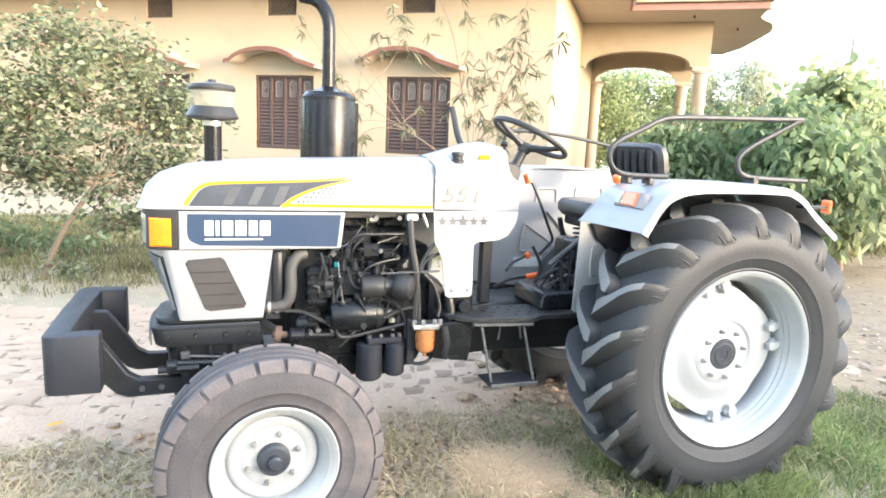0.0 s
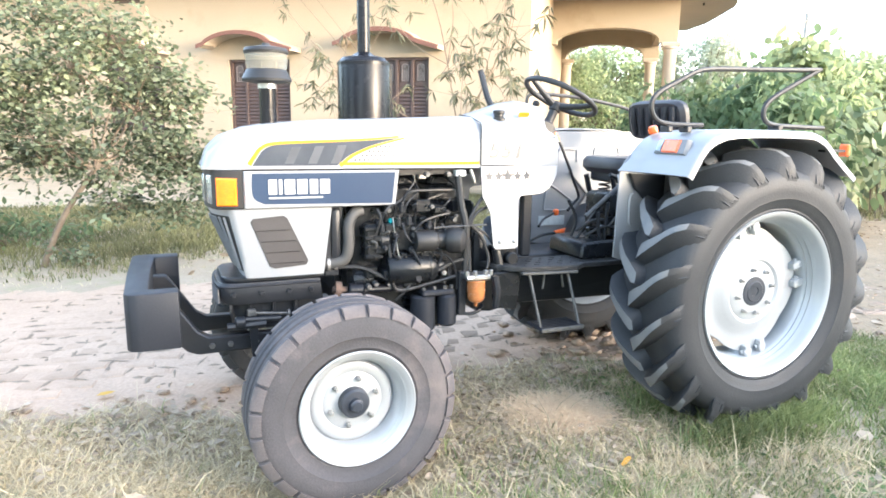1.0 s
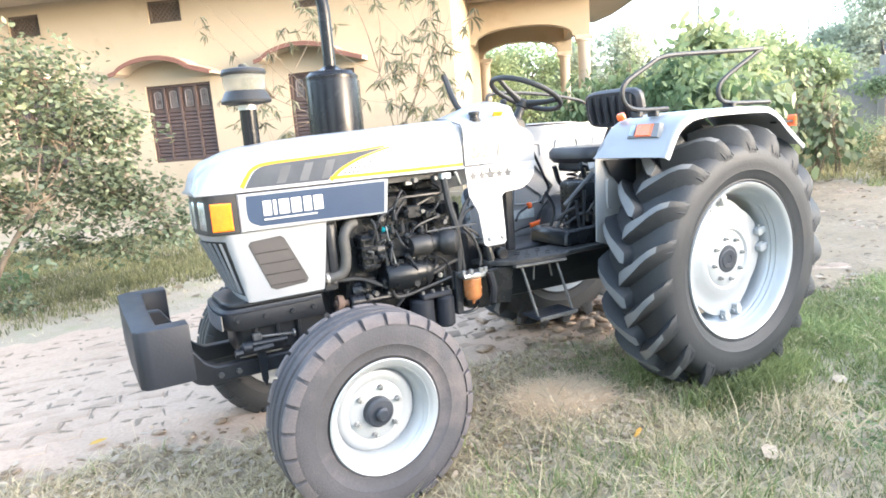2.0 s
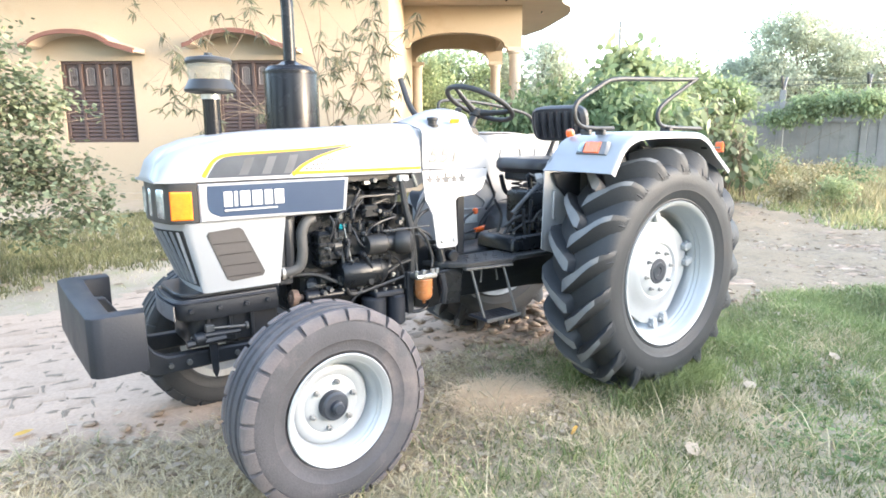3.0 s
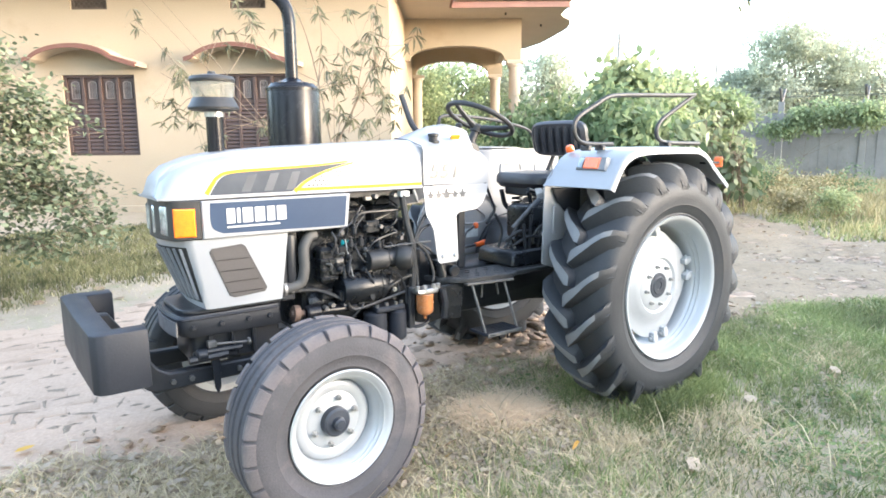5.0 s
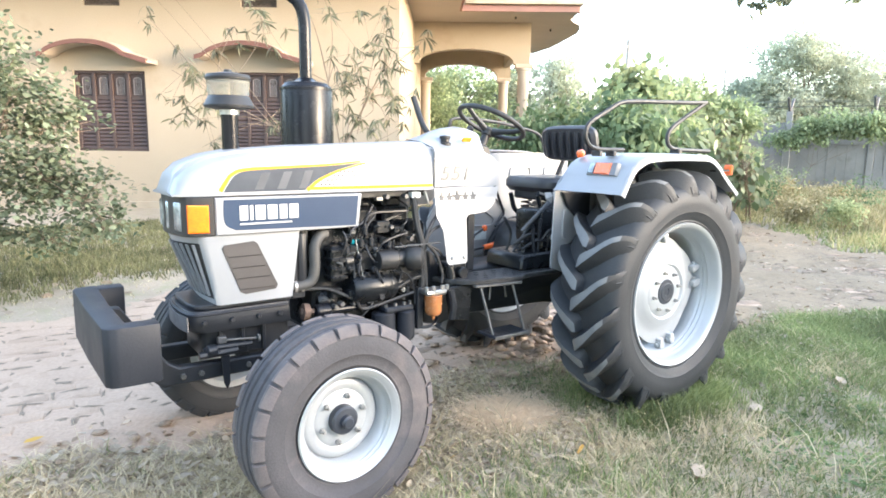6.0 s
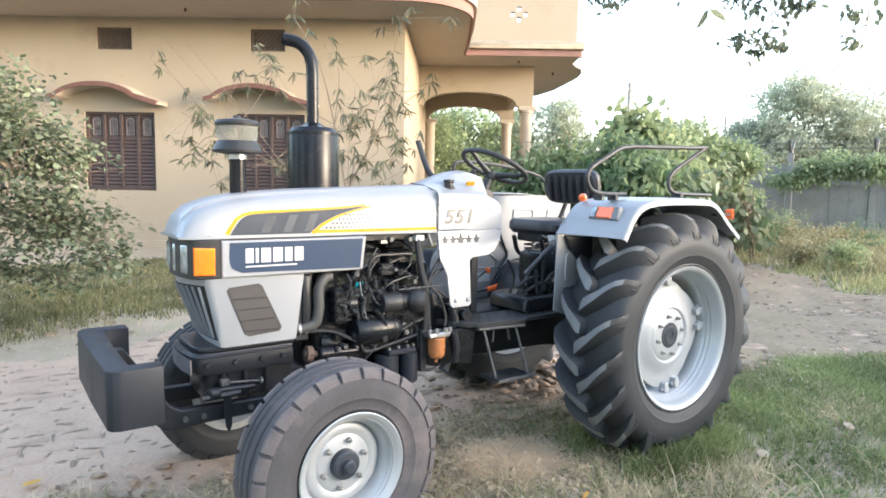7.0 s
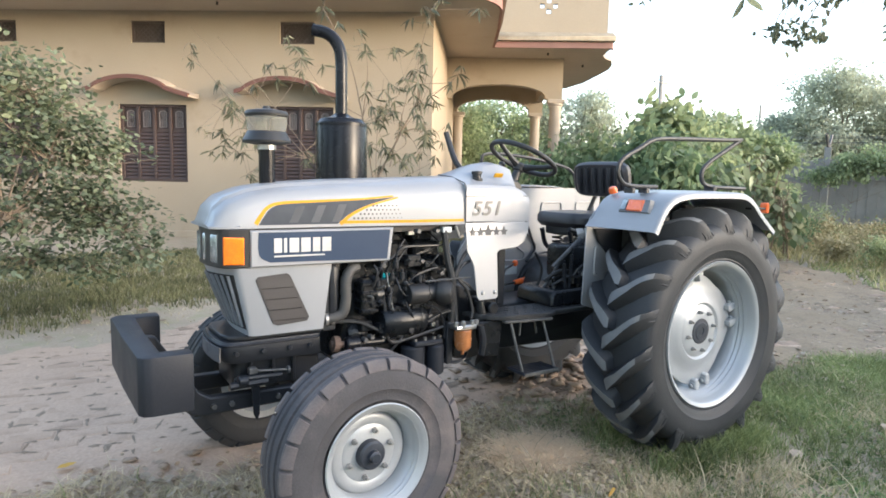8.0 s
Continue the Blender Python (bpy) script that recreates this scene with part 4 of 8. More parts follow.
def front_wheel(m, rubber):
    w = new("front_wheel")
    w.parent, w.matrix_basis = tractor, m
    tagged(w, "ribbed front tyre on a silver rim")
    part("tyre", front_tyre(), rubber, w, "dusty ribbed black tyre", 30)
    n = 25
    first = None
    for side in (1, -1):
        for k in range(n):
            turn = pose(0, 0, 0, 0, 360 * (k + (0.5 if side < 0 else 0)) / n, 0) @ Matrix.Diagonal((1, side, 1, 1))
            if first is None:
                first = part("tread_block", shoulder_block(0.345, 0.379, 0.103, 0.087, 2 * math.pi / n * 0.86), rubber, w)
                first.matrix_basis = turn
            else:
                same("tread_block", first, w, turn)
    bm = BM()
    lathe(bm, [(0.185, -0.085), (0.218, -0.088), (0.211, -0.08), (0.19, -0.07), (0.185, -0.03), (0.16, 0.0), (0.162, 0.01), (0.19, 0.06), (0.196, 0.072), (0.2, 0.083), (0.211, 0.09), (0.218, 0.096), (0.2135, 0.1), (0.205, 0.094), (0.196, 0.088), (0.192, 0.082), (0.186, 0.079), (0.189, 0.074), (0.184, 0.069), (0.178, 0.064), (0.181, 0.058), (0.174, 0.052), (0.163, 0.03), (0.16, -0.02), (0.175, -0.06)], 64, Y_AXIS, whole=True)
    part("rim", bm, SILVER_RIM, w, "silver steel rim", 40)
    part("wheel_disc", lathe(BM(), [(0.0, 0.018), (0.1, 0.018), (0.112, 0.012), (0.124, 0.018), (0.145, 0.018), (0.154, 0.012), (0.163, -0.004), (0.161, -0.008), (0.15, 0.0), (0.0, 0.0)], 64, Y_AXIS), SILVER_RIM, w, "silver wheel disc")
    wheel_nuts(w, NUT, 6, 0.09, 0.018, 0.0175, 0.3)
    part("hub", lathe(BM(), [(0.0, 0.076), (0.017, 0.076), (0.02, 0.071), (0.024, 0.069), (0.026, 0.052), (0.048, 0.05), (0.055, 0.044), (0.058, 0.01), (0.0, 0.01)], 28, Y_AXIS), HUB_NAVY, w, "navy hub with a stub cap")
    part("valve", tube(BM(), [(-0.175, -0.03, -0.09), (-0.183, -0.085, -0.095)], 0.006, 6), PLASTIC, w)
    return w


front_wheel(pose(FX + 0.016, -0.612, FZ - 0.012, 0, 0, 2.7), TYRE)
# far wheel takes the darker rubber: shade under the engine put into its colour
front_wheel(pose(FX - 0.035, 0.612, FZ - 0.034, 0, 0, 182.7), TYRE_REAR)

# ---- rear wheels ----
RR, RW = 0.655, 0.195


def rear_tyre():
    prof = [(0.362, 0.15), (0.384, 0.161), (0.39, 0.168), (0.396, 0.166), (0.42, 0.182), (0.436, 0.187), (0.44, 0.191), (0.446, 0.1905), (0.47, RW), (0.525, 0.192), (0.552, 0.178), (0.57, 0.157), (0.583, 0.12), (0.592, 0.06), (0.595, 0.0)]
    full = prof + [(r, -h) for r, h in prof[-2::-1]]
    return lathe(BM(), full, 96, Y_AXIS, whole=True)


def rear_lug():
    """One swept tread bar with a worn pale face and a buttress at the shoulder."""
    bm = BM()
    line = [(-0.014, -0.012, 0.612, 0.645), (0.0, 0.004, 0.612, 0.655), (0.03, 0.04, 0.612, 0.658), (0.075, 0.092, 0.61, 0.658), (0.12, 0.158, 0.602, 0.656), (0.15, 0.206, 0.588, 0.646), (0.176, 0.25, 0.57, 0.622), (0.19, 0.282, 0.545, 0.585), (0.195, 0.302, 0.525, 0.545)]
    rows = []
    for i, (h, da, r0, r1) in enumerate(line):
        wd = (0.022, 0.031, 0.028, 0.022, 0.0185, 0.0165, 0.015, 0.0135, 0.011)[i]
        quad = []
        foot = 0.012 + 0.03 * i / 8
        for r, e, hh in ((r0 - 0.02, -wd - foot * 1.4, h - 0.004), (r1 - 0.003, -wd - 0.002, h), (r1, -wd, h), (r1, wd, h), (r1 - 0.003, wd + 0.002, h), (r0 - 0.02, wd + foot, h - 0.004)):
            t = da + e / 0.64
            quad.append((-r * math.cos(t), -hh, r * math.sin(t)))
        rows.append([bm.verts.new(p) for p in quad])
    for i, (p, q) in enumerate(zip(rows, rows[1:])):
        for k in range(6):
            f = bm.faces.new((p[k], p[(k + 1) % 6], q[(k + 1) % 6], q[k]))
            f.material_index = 1 if k == 2 and i < 6 else 0
    bm.faces.new(rows[0][::-1])
    bm.faces.new(rows[-1])
    for k in range(4):                    # small ribs fanning out below the bar
        a0, a1 = 0.215 + 0.024 * k, 0.25 + 0.036 * k
        tube(bm, [(-r * math.cos(a), -h, r * math.sin(a)) for r, a, h in ((0.585 - 0.004 * k, a0, 0.168), (0.56, (a0 + a1) / 2, 0.186), (0.53, a1, 0.194))], [0.005, 0.006, 0.003], 5)
    return bm


def rear_wheel(m):
    w = new("rear_wheel")
    w.parent, w.matrix_basis = tractor, m
    tagged(w, "large lugged rear tyre on a silver rim")
    part("tyre", rear_tyre(), TYRE_REAR, w, "black rubber carcass", 30)
    n = 19
    first = None
    for side in (1, -1):
        for k in range(n):
            turn = pose(0, 0, 0, 0, 360 * (k + (0.5 if side < 0 else 0)) / n, 0) @ Matrix.Diagonal((1, side, 1, 1))
            if first is None:
                first = part("tread_lug", rear_lug(), TYRE_REAR, w, "swept tread lug with a worn face")
                first.data.materials.append(LUG)
                first.matrix_basis = turn
            else:
                same("tread_lug", first, w, turn)
    bm = BM()
    prof = [(0.375, 0.158), (0.383, 0.163), (0.38, 0.17), (0.368, 0.166), (0.356, 0.152), (0.349, 0.128), (0.345, 0.12), (0.337, 0.108), (0.341, 0.102), (0.337, 0.097), (0.329, 0.085), (0.332, 0.079), (0.326, 0.073), (0.321, 0.06), (0.318, 0.0), (0.322, -0.1), (0.36, -0.15), (0.383, -0.165), (0.37, -0.14), (0.335, -0.09), (0.33, 0.0), (0.34, 0.09), (0.357, 0.12)]
    lathe(bm, prof, 80, Y_AXIS, whole=True)
    part("rim", bm, SILVER_RIM, w, "silver steel rim barrel", 40)
    bm = BM()
    loops_n = 80
    radii = [(0.0, 0.075), (0.07, 0.075), (0.125, 0.072), (0.14, 0.064), (0.152, 0.074), (0.185, 0.066), (0.21, 0.045), (0.24, 0.04), (1.0, 0.036)]
    rows = []
    for r, h in radii[1:]:
        row = []
        for k in range(loops_n):
            a = 2 * math.pi * k / loops_n
            rr = r if r < 0.9 else 0.272 + 0.028 * (0.5 + 0.5 * math.cos(4 * (a - 0.2))) ** 0.6
            row.append((rr * math.cos(a), -h, rr * math.sin(a)))
        rows.append(row)
    rows = rows + [[(x, y + 0.012, z) for x, y, z in rows[-1]]]
    rings(bm, rows)
    part("wheel_disc", bm, SILVER_RIM, w, "silver dished wheel disc", 40)
    wheel_nuts(w, NUT, 8, 0.105, 0.072, 0.0165, 0.2)
    part("hub", lathe(BM(), [(0.0, 0.078), (0.02, 0.078), (0.022, 0.082), (0.045, 0.084), (0.05, 0.08), (0.066, 0.079), (0.072, 0.07), (0.0, 0.06)], 28, Y_AXIS), HUB_NAVY, w, "dark navy axle end")
    for k in range(4):
        a = 0.2 + k * math.pi / 2
        q = pose(0, 0, 0, 0, -math.degrees(a), 0)
        bm = BM()
        for e in (-0.045, 0.045):
            box(bm, 0.262, 0.328, -0.068, -0.028, e - 0.016, e + 0.016, 0.004, q)
            cyl(bm, q @ Vector((0.297, -0.046, e - 0.03)), q @ Vector((0.297, -0.046, e + 0.03)), 0.011, 6)
            cyl(bm, q @ Vector((0.297, -0.046, e - 0.02)), q @ Vector((0.297, -0.046, e + 0.02)), 0.022, 10, 0.002)
        part("rim_clamp", bm, SILVER_RIM, w, "bolted silver rim clamp")
    return w


rear_wheel(pose(0, -0.668, 0.62) @ Matrix.Diagonal((0.978, 0.955, 0.978, 1)))
rear_wheel(pose(0, 0.652, 0.614) @ Matrix.Diagonal((0.978, -0.955, 0.978, 1)))

# ---- cowl, dashboard and steering ----
def cowl_loop(x, grow=0.0):
    w = float(np.interp(x, [-1.142, -0.86, -0.775, -0.75], [0.244, 0.246, 0.246, 0.242])) + grow
    zt = float(np.interp(x, [-1.142, -1.06, -0.95, -0.84, -0.76, -0.70, -0.62], [1.386, 1.41, 1.447, 1.463, 1.44, 1.40, 1.372]))
    zs = float(np.interp(x, [-1.142, -0.86, -0.80, -0.75], [1.345, 1.340, 1.322, 1.292]))
    side = [(1.0, 1.165), (1.0, zs - 0.055), (0.985, zs - 0.02), (0.93, zs), (0.72, zs + 0.012), (0.52, zs + 0.03 + 0.25 * (zt - 1.386)), (0.3, zt - 0.012)]
    return [(x, -w * f, z) for f, z in side] + [(x, 0, zt)] + [(x, w * f, z) for f, z in side[::-1]]


cowl = part("cowl", rings(BM(), [cowl_loop(x) for x in (-1.142, -1.10, -1.05, -1.0, -0.95, -0.9, -0.86, -0.82, -0.785, -0.768, -0.75)]), SILVER, tractor, "silver dashboard cowl behind the bonnet", 32)
# side skirts with a hanging tab
skirt = [(-1.146, 1.162), (-0.752, 1.162), (-0.765, 1.11), (-0.80, 1.06), (-0.845, 1.037), (-0.945, 1.03), (-0.964, 1.015), (-0.969, 0.807), (-0.982, 0.795), (-1.08, 0.795), (-1.094, 0.807), (-1.105, 0.955), (-1.118, 0.985), (-1.142, 1.03)]
for s in (-1, 1):
    y = s * 0.243
    loops = []
    bm = BM()
    prism(bm, skirt, "y", min(y, y + s * 0.006), max(y, y + s * 0.006), 0.0018)
    for v in bm.verts:
        v.co.y += s * 0.04 * max(0.0, (1.16 - v.co.z) / 0.36)
    part("side_skirt", bm, SILVER, cowl, "silver side skirt with a hanging tab")


def skirt_y(z):
    return 0.2495 + 0.04 * max(0.0, (1.16 - z) / 0.36)


for k in range(5):
    bm = BM()
    cx, r = -1.108 + 0.0465 * k + (0.003 if k > 2 else 0), 0.026 if k != 2 else 0.036
    pts = []
    for i in range(10):
        a, q = math.pi / 2 + i * math.pi / 5, r if i % 2 == 0 else r * 0.42
        pts.append((cx + q * math.cos(a), 1.118 + q * math.sin(a)))
    prism(bm, pts, "y", -skirt_y(1.118) - 0.0012, -skirt_y(1.118) + 0.003)
    part("star", bm, STAR_GREY, cowl, "grey star")
for x in (-1.062, -0.99):
    bm = BM()
    lathe(bm, [(0, 0.008), (0.006, 0.007), (0.01, 0.003), (0.011, 0.0), (0, 0)], 10, pose(x, -skirt_y(0.825), 0.828, 90))
    part("skirt_bolt", bm, STEEL, cowl)
txt = bpy.data.curves.new("number", "FONT")
txt.body, txt.size, txt.extrude, txt.shear, txt.space_character, txt.offset = "551", 0.095, 0.0006, 0.25, 1.14, 0.0018
tmp = new("number", txt)
bpy.context.view_layer.update()
num_mesh = bpy.data.meshes.new_from_object(tmp.evaluated_get(bpy.context.evaluated_depsgraph_get()))
bpy.data.objects.remove(tmp)
num_mesh.materials.append(EMBOSS)
number = new("model_number", num_mesh)
number.parent, number.matrix_basis = cowl, pose(-1.112, -0.2484, 1.2, 90, 0, 0) @ Matrix.Diagonal((1.12, 1, 1, 1))
tagged(number, "raised grey number on the cowl")
bm = BM()
for z, x0, x1 in ((1.291, -1.142, -0.765), (1.168, -1.142, -0.755)):
    tube(bm, [(x0, -0.2455, z), (x1, -0.2452 + (0.004 if x1 > -0.82 else 0), z)], 0.0022, 5)
tube(bm, [(-1.145, -0.246, 1.17), (-1.145, -0.246, 1.33), (-1.145, -0.23, 1.352), (-1.145, -0.12, 1.378), (-1.145, 0.0, 1.388)], 0.003, 5)
part("seam", bm, DOT_INK, cowl, "panel seams")
bm = BM()
lathe(bm, [(0, 0), (0.03, 0), (0.03, 0.012), (0.022, 0.016), (0.022, 0.03), (0.027, 0.034), (0.027, 0.046), (0, 0.05)], 16, pose(-1.01, -0.14, 1.362))
part("fuel_cap", bm, PLASTIC, cowl, "black fuel tank cap")
part("caution_label", box(BM(), -0.92, -0.87, -0.004, 0.003, -0.011, 0.011, 0, pose(0, -0.165, 1.392, 38, 0, 0) @ pose(0, 0, 0)), YELLOW, cowl, "yellow caution sticker")
bm = BM()
prism(bm, [(-0.735, 1.20), (-0.71, 1.20), (-0.67, 1.33), (-0.69, 1.36), (-0.74, 1.375), (-0.76, 1.36)], "y", -0.09, 0.09, 0.008)
dash = part("dashboard", bm, PLASTIC, tractor, "black instrument panel")

# steering wheel: rim, spokes, column
WHEEL = pose(-0.585, 0.02, 1.487, 0, 27, 0)
bm = BM()
N, M, R, r = 48, 10, 0.186, 0.0135
rows = []
for i in range(N):
    a = 2 * math.pi * i / N
    rows.append([WHEEL @ Vector(((R + r * math.cos(b)) * math.cos(a), (R + r * math.cos(b)) * math.sin(a), r * math.sin(b))) for b in (2 * math.pi * k / M for k in range(M))])
vs = [[bm.verts.new(p) for p in row] for row in rows]
for i in range(N):
    for k in range(M):
        bm.faces.new((vs[i][k], vs[i][(k + 1) % M], vs[(i + 1) % N][(k + 1) % M], vs[(i + 1) % N][k]))
steering = part("steering_wheel", bm, PLASTIC, tractor, "black three-spoke steering wheel")
bm = BM()
for a in (math.pi, math.pi / 3, -math.pi / 3):
    pts = [WHEEL @ Vector((q * math.cos(a), q * math.sin(a), -0.055 * (1 - q / 0.186) ** 0.8)) for q in (0.02, 0.08, 0.13, 0.186)]
    tube(bm, pts, [0.02, 0.015, 0.013, 0.012], 8)
part("spokes", bm, PLASTIC, steering)
part("hub_cap", lathe(BM(), [(0, -0.03), (0.026, -0.033), (0.034, -0.045), (0.03, -0.075), (0, -0.085)], 18, WHEEL), PLASTIC, steering)
part("steering_column", tube(BM(), [WHEEL @ Vector((0, 0, -0.07)), WHEEL @ Vector((0, 0, -0.3))], [0.022, 0.028], 12), PLASTIC, tractor)
part("column_knob", lathe(BM(), [(0, 0.03), (0.014, 0.026), (0.02, 0.012), (0.014, 0.0), (0, 0)], 12, pose(-0.70, 0.06, 1.44)), PLASTIC, tractor)
bm = BM()
tube(bm, curve([(-0.80, 0.20, 1.36), (-0.845, 0.29, 1.46), (-0.86, 0.36, 1.60), (-0.865, 0.37, 1.63)]), 0.016, 8)
part("exhaust_shield_bar", bm, PLASTIC, tractor, "black upright bar beside the cowl")
bm = BM()
tube(bm, curve([(-0.45, 0.56, 1.33), (-0.47, 0.56, 1.48), (-0.42, 0.56, 1.53), (-0.15, 0.56, 1.522), (0.1, 0.56, 1.49), (0.3, 0.56, 1.44), (0.36, 0.56, 1.33)]), 0.0105, 8)
part("grab_rail", bm, PLASTIC, tractor, "thin black grab rail beyond the seat")
part("horn_button", lathe(BM(), [(0, 0.035), (0.012, 0.03), (0.014, 0.0), (0, 0)], 12, pose(-0.483, 0.2, 1.265, 0, -25, 0) @ Matrix.Diagonal((1.5, 1.5, 1.6, 1))), ORANGE_RED, tractor, "red-orange lever knob")

# ---- fenders ----
FEND = [(-0.548, 1.152), (-0.525, 1.192), (-0.495, 1.243), (-0.455, 1.285), (-0.40, 1.312), (-0.33, 1.326), (-0.2, 1.332), (0.08, 1.330), (0.16, 1.316), (0.225, 1.282), (0.28, 1.235), (0.415, 1.137)]


def fender(s):
    f = new("fender")
    f.parent = tractor
    tagged(f, "silver rear mudguard")
    prof = [Vector((x, 0, z)) for x, z in FEND]
    line = [(p.x, p.z) for p in curve([tuple(p) for p in prof], 3)]
    bm = BM()
    loops = []
    for i, (x, z) in enumerate(line):
        a, b = Vector(line[max(i - 1, 0)]), Vector(line[min(i + 1, len(line) - 1)])
        d = (b - a).normalized()
        n = Vector((d.y, -d.x))            # to the wheel
        if n.y > 0:
            n = -n
        def at(y, g):
            return (x + n.x * g + (-0.03 * (0.85 - abs(y)) / 0.38 if i < 4 else 0) * (1 - i / 4), s * y, z + n.y * g)
        loops.append([at(0.46, 0), at(0.50, -0.004), at(0.70, -0.006), at(0.835, -0.003), at(0.848, 0.0), at(0.856, 0.008), at(0.856, 0.028), at(0.850, 0.028), at(0.848, 0.008), at(0.84, 0.004), at(0.70, 0.0), at(0.46, 0.004)])
    rings(bm, loops)
    part("fender_top", bm, SILVER, f, "silver curved fender sheet with rolled lip", 50)
    bm = BM()
    top = [(0.08, 1.325), (0.2, 1.285), (0.4, 1.13)] if s < 0 else [(0.42, 1.322), (0.48, 1.27), (0.48, 1.0)]
    prism(bm, [(-0.562, 1.15), (-0.54, 1.19), (-0.45, 1.285), (-0.36, 1.318), *top, (0.45, 0.9), (0.3, 0.72), (-0.4, 0.70), (-0.572, 0.76)] if s < 0 else [(-0.575, 1.15), (-0.545, 1.19), (-0.45, 1.285), (-0.36, 1.318), *top, (0.45, 0.9), (0.3, 0.72), (-0.4, 0.66), (-0.70, 0.70), (-0.71, 0.9)], "y", min(s * 0.452, s * 0.458), max(s * 0.452, s * 0.458))
    part("fender_plate", bm, SILVER, f, "silver inner mudguard plate")
    for x0, x1, z0, z1 in ((-0.31, -0.18, 1.14, 1.215), (-0.06, 0.12, 1.15, 1.225), (0.25, 0.42, 1.15, 1.225)):
        pts = curve([(x0, s * 0.448, z0), (x0 + 0.005, s * 0.448, z1 - 0.01), (x0 + 0.03, s * 0.448, z1), (x1 - 0.03, s * 0.448, z1), (x1 - 0.003, s * 0.448, z1 - 0.012), (x1, s * 0.448, z0)], 3)
        part("pressed_ridge", tube(BM(), pts, 0.006, 6), SILVER, f)
    pts = curve([(-0.394, s * 0.448, 0.875), (-0.385, s * 0.448, 0.955), (-0.372, s * 0.448, 1.005), (-0.35, s * 0.448, 1.005), (-0.248, s * 0.448, 0.94), (-0.192, s * 0.448, 0.899), (-0.2, s * 0.448, 0.865), (-0.235, s * 0.448, 0.854), (-0.38, s * 0.448, 0.86), (-0.394, s * 0.448, 0.875)], 3)
    part("pressed_ridge", tube(BM(), pts, 0.006, 6), SILVER, f)
    part("ridge_strip", tube(BM(), curve([(-0.485, s * 0.462, 1.045), (-0.502, s * 0.464, 1.03), (-0.501, s * 0.464, 0.92), (-0.48, s * 0.462, 0.905)], 4), 0.007, 6), SILVER, f)
    part("arch_bracket", prism(BM(), [(-0.525, 1.14), (-0.32, 1.135), (-0.32, 1.01), (-0.40, 0.985), (-0.46, 1.05), (-0.49, 1.07)], "y", min(s * 0.459, s * 0.478), max(s * 0.459, s * 0.478), 0.006), BLACK_PAINT, f, "black bracket inside the wheel arch")
    # lamp on the sloping front
    m = pose(-0.487, s * 0.70, 1.258, 0, -66, 0)
    bm = BM()
    rings(bm, [[m @ Vector(p) for p in q] for q in ([(-0.034, -0.095, 0), (0.034, -0.085, 0), (0.034, 0.085, 0), (-0.034, 0.095, 0)], [(-0.03, -0.085, 0.02), (0.03, -0.078, 0.02), (0.03, 0.078, 0.02), (-0.03, 0.085, 0.02)])])
    lamp = part("side_lamp", bm, LAMP_GREY, f, "grey lamp housing with an orange lens")
    bm = BM()
    rings(bm, [[m @ Vector(p) for p in q] for q in ([(-0.029, -0.05, 0.0195), (0.029, -0.05, 0.0195), (0.029, 0.04, 0.0195), (-0.029, 0.04, 0.0195)], [(-0.025, -0.044, 0.029), (0.024, -0.044, 0.029), (0.024, 0.035, 0.029), (-0.025, 0.035, 0.029)])])
    part("lens", bm, ORANGE_RED, lamp, "orange lens")
    bm = BM()
    rings(bm, [[m @ Vector(p) for p in q] for q in ([(-0.029, 0.044, 0.0195), (0.029, 0.044, 0.0195), (0.027, 0.08, 0.0195), (-0.027, 0.08, 0.0195)], [(-0.025, 0.046, 0.026), (0.025, 0.046, 0.026), (0.023, 0.075, 0.026), (-0.023, 0.075, 0.026)])])
    part("clear_lens", bm, LAMP_GLASS, lamp, "clear side lens")
    bm = BM()
    box(bm, 0.385, 0.405, s * 0.775, s * 0.82, 1.225, 1.28, 0.006)
    tail = part("tail_lamp", bm, ORANGE_RED, f, "red-orange tail lamp")
    part("lamp_bracket", box(BM(), 0.25, 0.386, s * 0.78, s * 0.81, 1.245, 1.255), BLACK_PAINT, f)
    if s > 0:
        return f
    # hand rail bent from one tube
    y = s * 0.66
    bm = BM()
    tube(bm, curve([(-0.31, y, 1.352), (-0.48, y, 1.354), (-0.555, y, 1.372), (-0.585, y, 1.42), (-0.56, y, 1.475), (-0.44, y, 1.535), (-0.36, y, 1.572), (-0.27, y, 1.585), (-0.1, y, 1.592), (0.2, y, 1.602), (0.355, y, 1.610)], 4), 0.011, 8)
    tube(bm, curve([(0.36, y, 1.612), (0.24, y, 1.555), (0.08, y, 1.475), (0.035, y, 1.425), (0.05, y, 1.378), (0.12, y, 1.358), (0.3, y, 1.352), (0.42, y, 1.35)], 4), 0.011, 8)
    rail = part("hand_rail", bm, PLASTIC, f, "black bent-tube hand rail")
    for x in (-0.50, -0.40):
        part("rail_clamp", box(BM(), x - 0.013, x + 0.013, y - 0.026, y + 0.026, 1.322, 1.348, 0.004), PLASTIC, rail)
    part("rail_clamp", box(BM(), 0.1, 0.13, y - 0.03, y + 0.03, 1.322, 1.36, 0.004), PLASTIC, rail)
    return f


fender(-1)
fender(1)
part("work_lamp_knob", lathe(BM(), [(0, 0.034), (0.016, 0.03), (0.022, 0.018), (0.02, 0.0), (0, 0)], 14, pose(-0.42, -0.49, 1.318, 0, -20, 0)), ORANGE_RED, tractor, "round red-orange reflector knob")

# ---- seat ----
seat = new("seat")
seat.parent = tractor
tagged(seat, "black vinyl driver's seat")


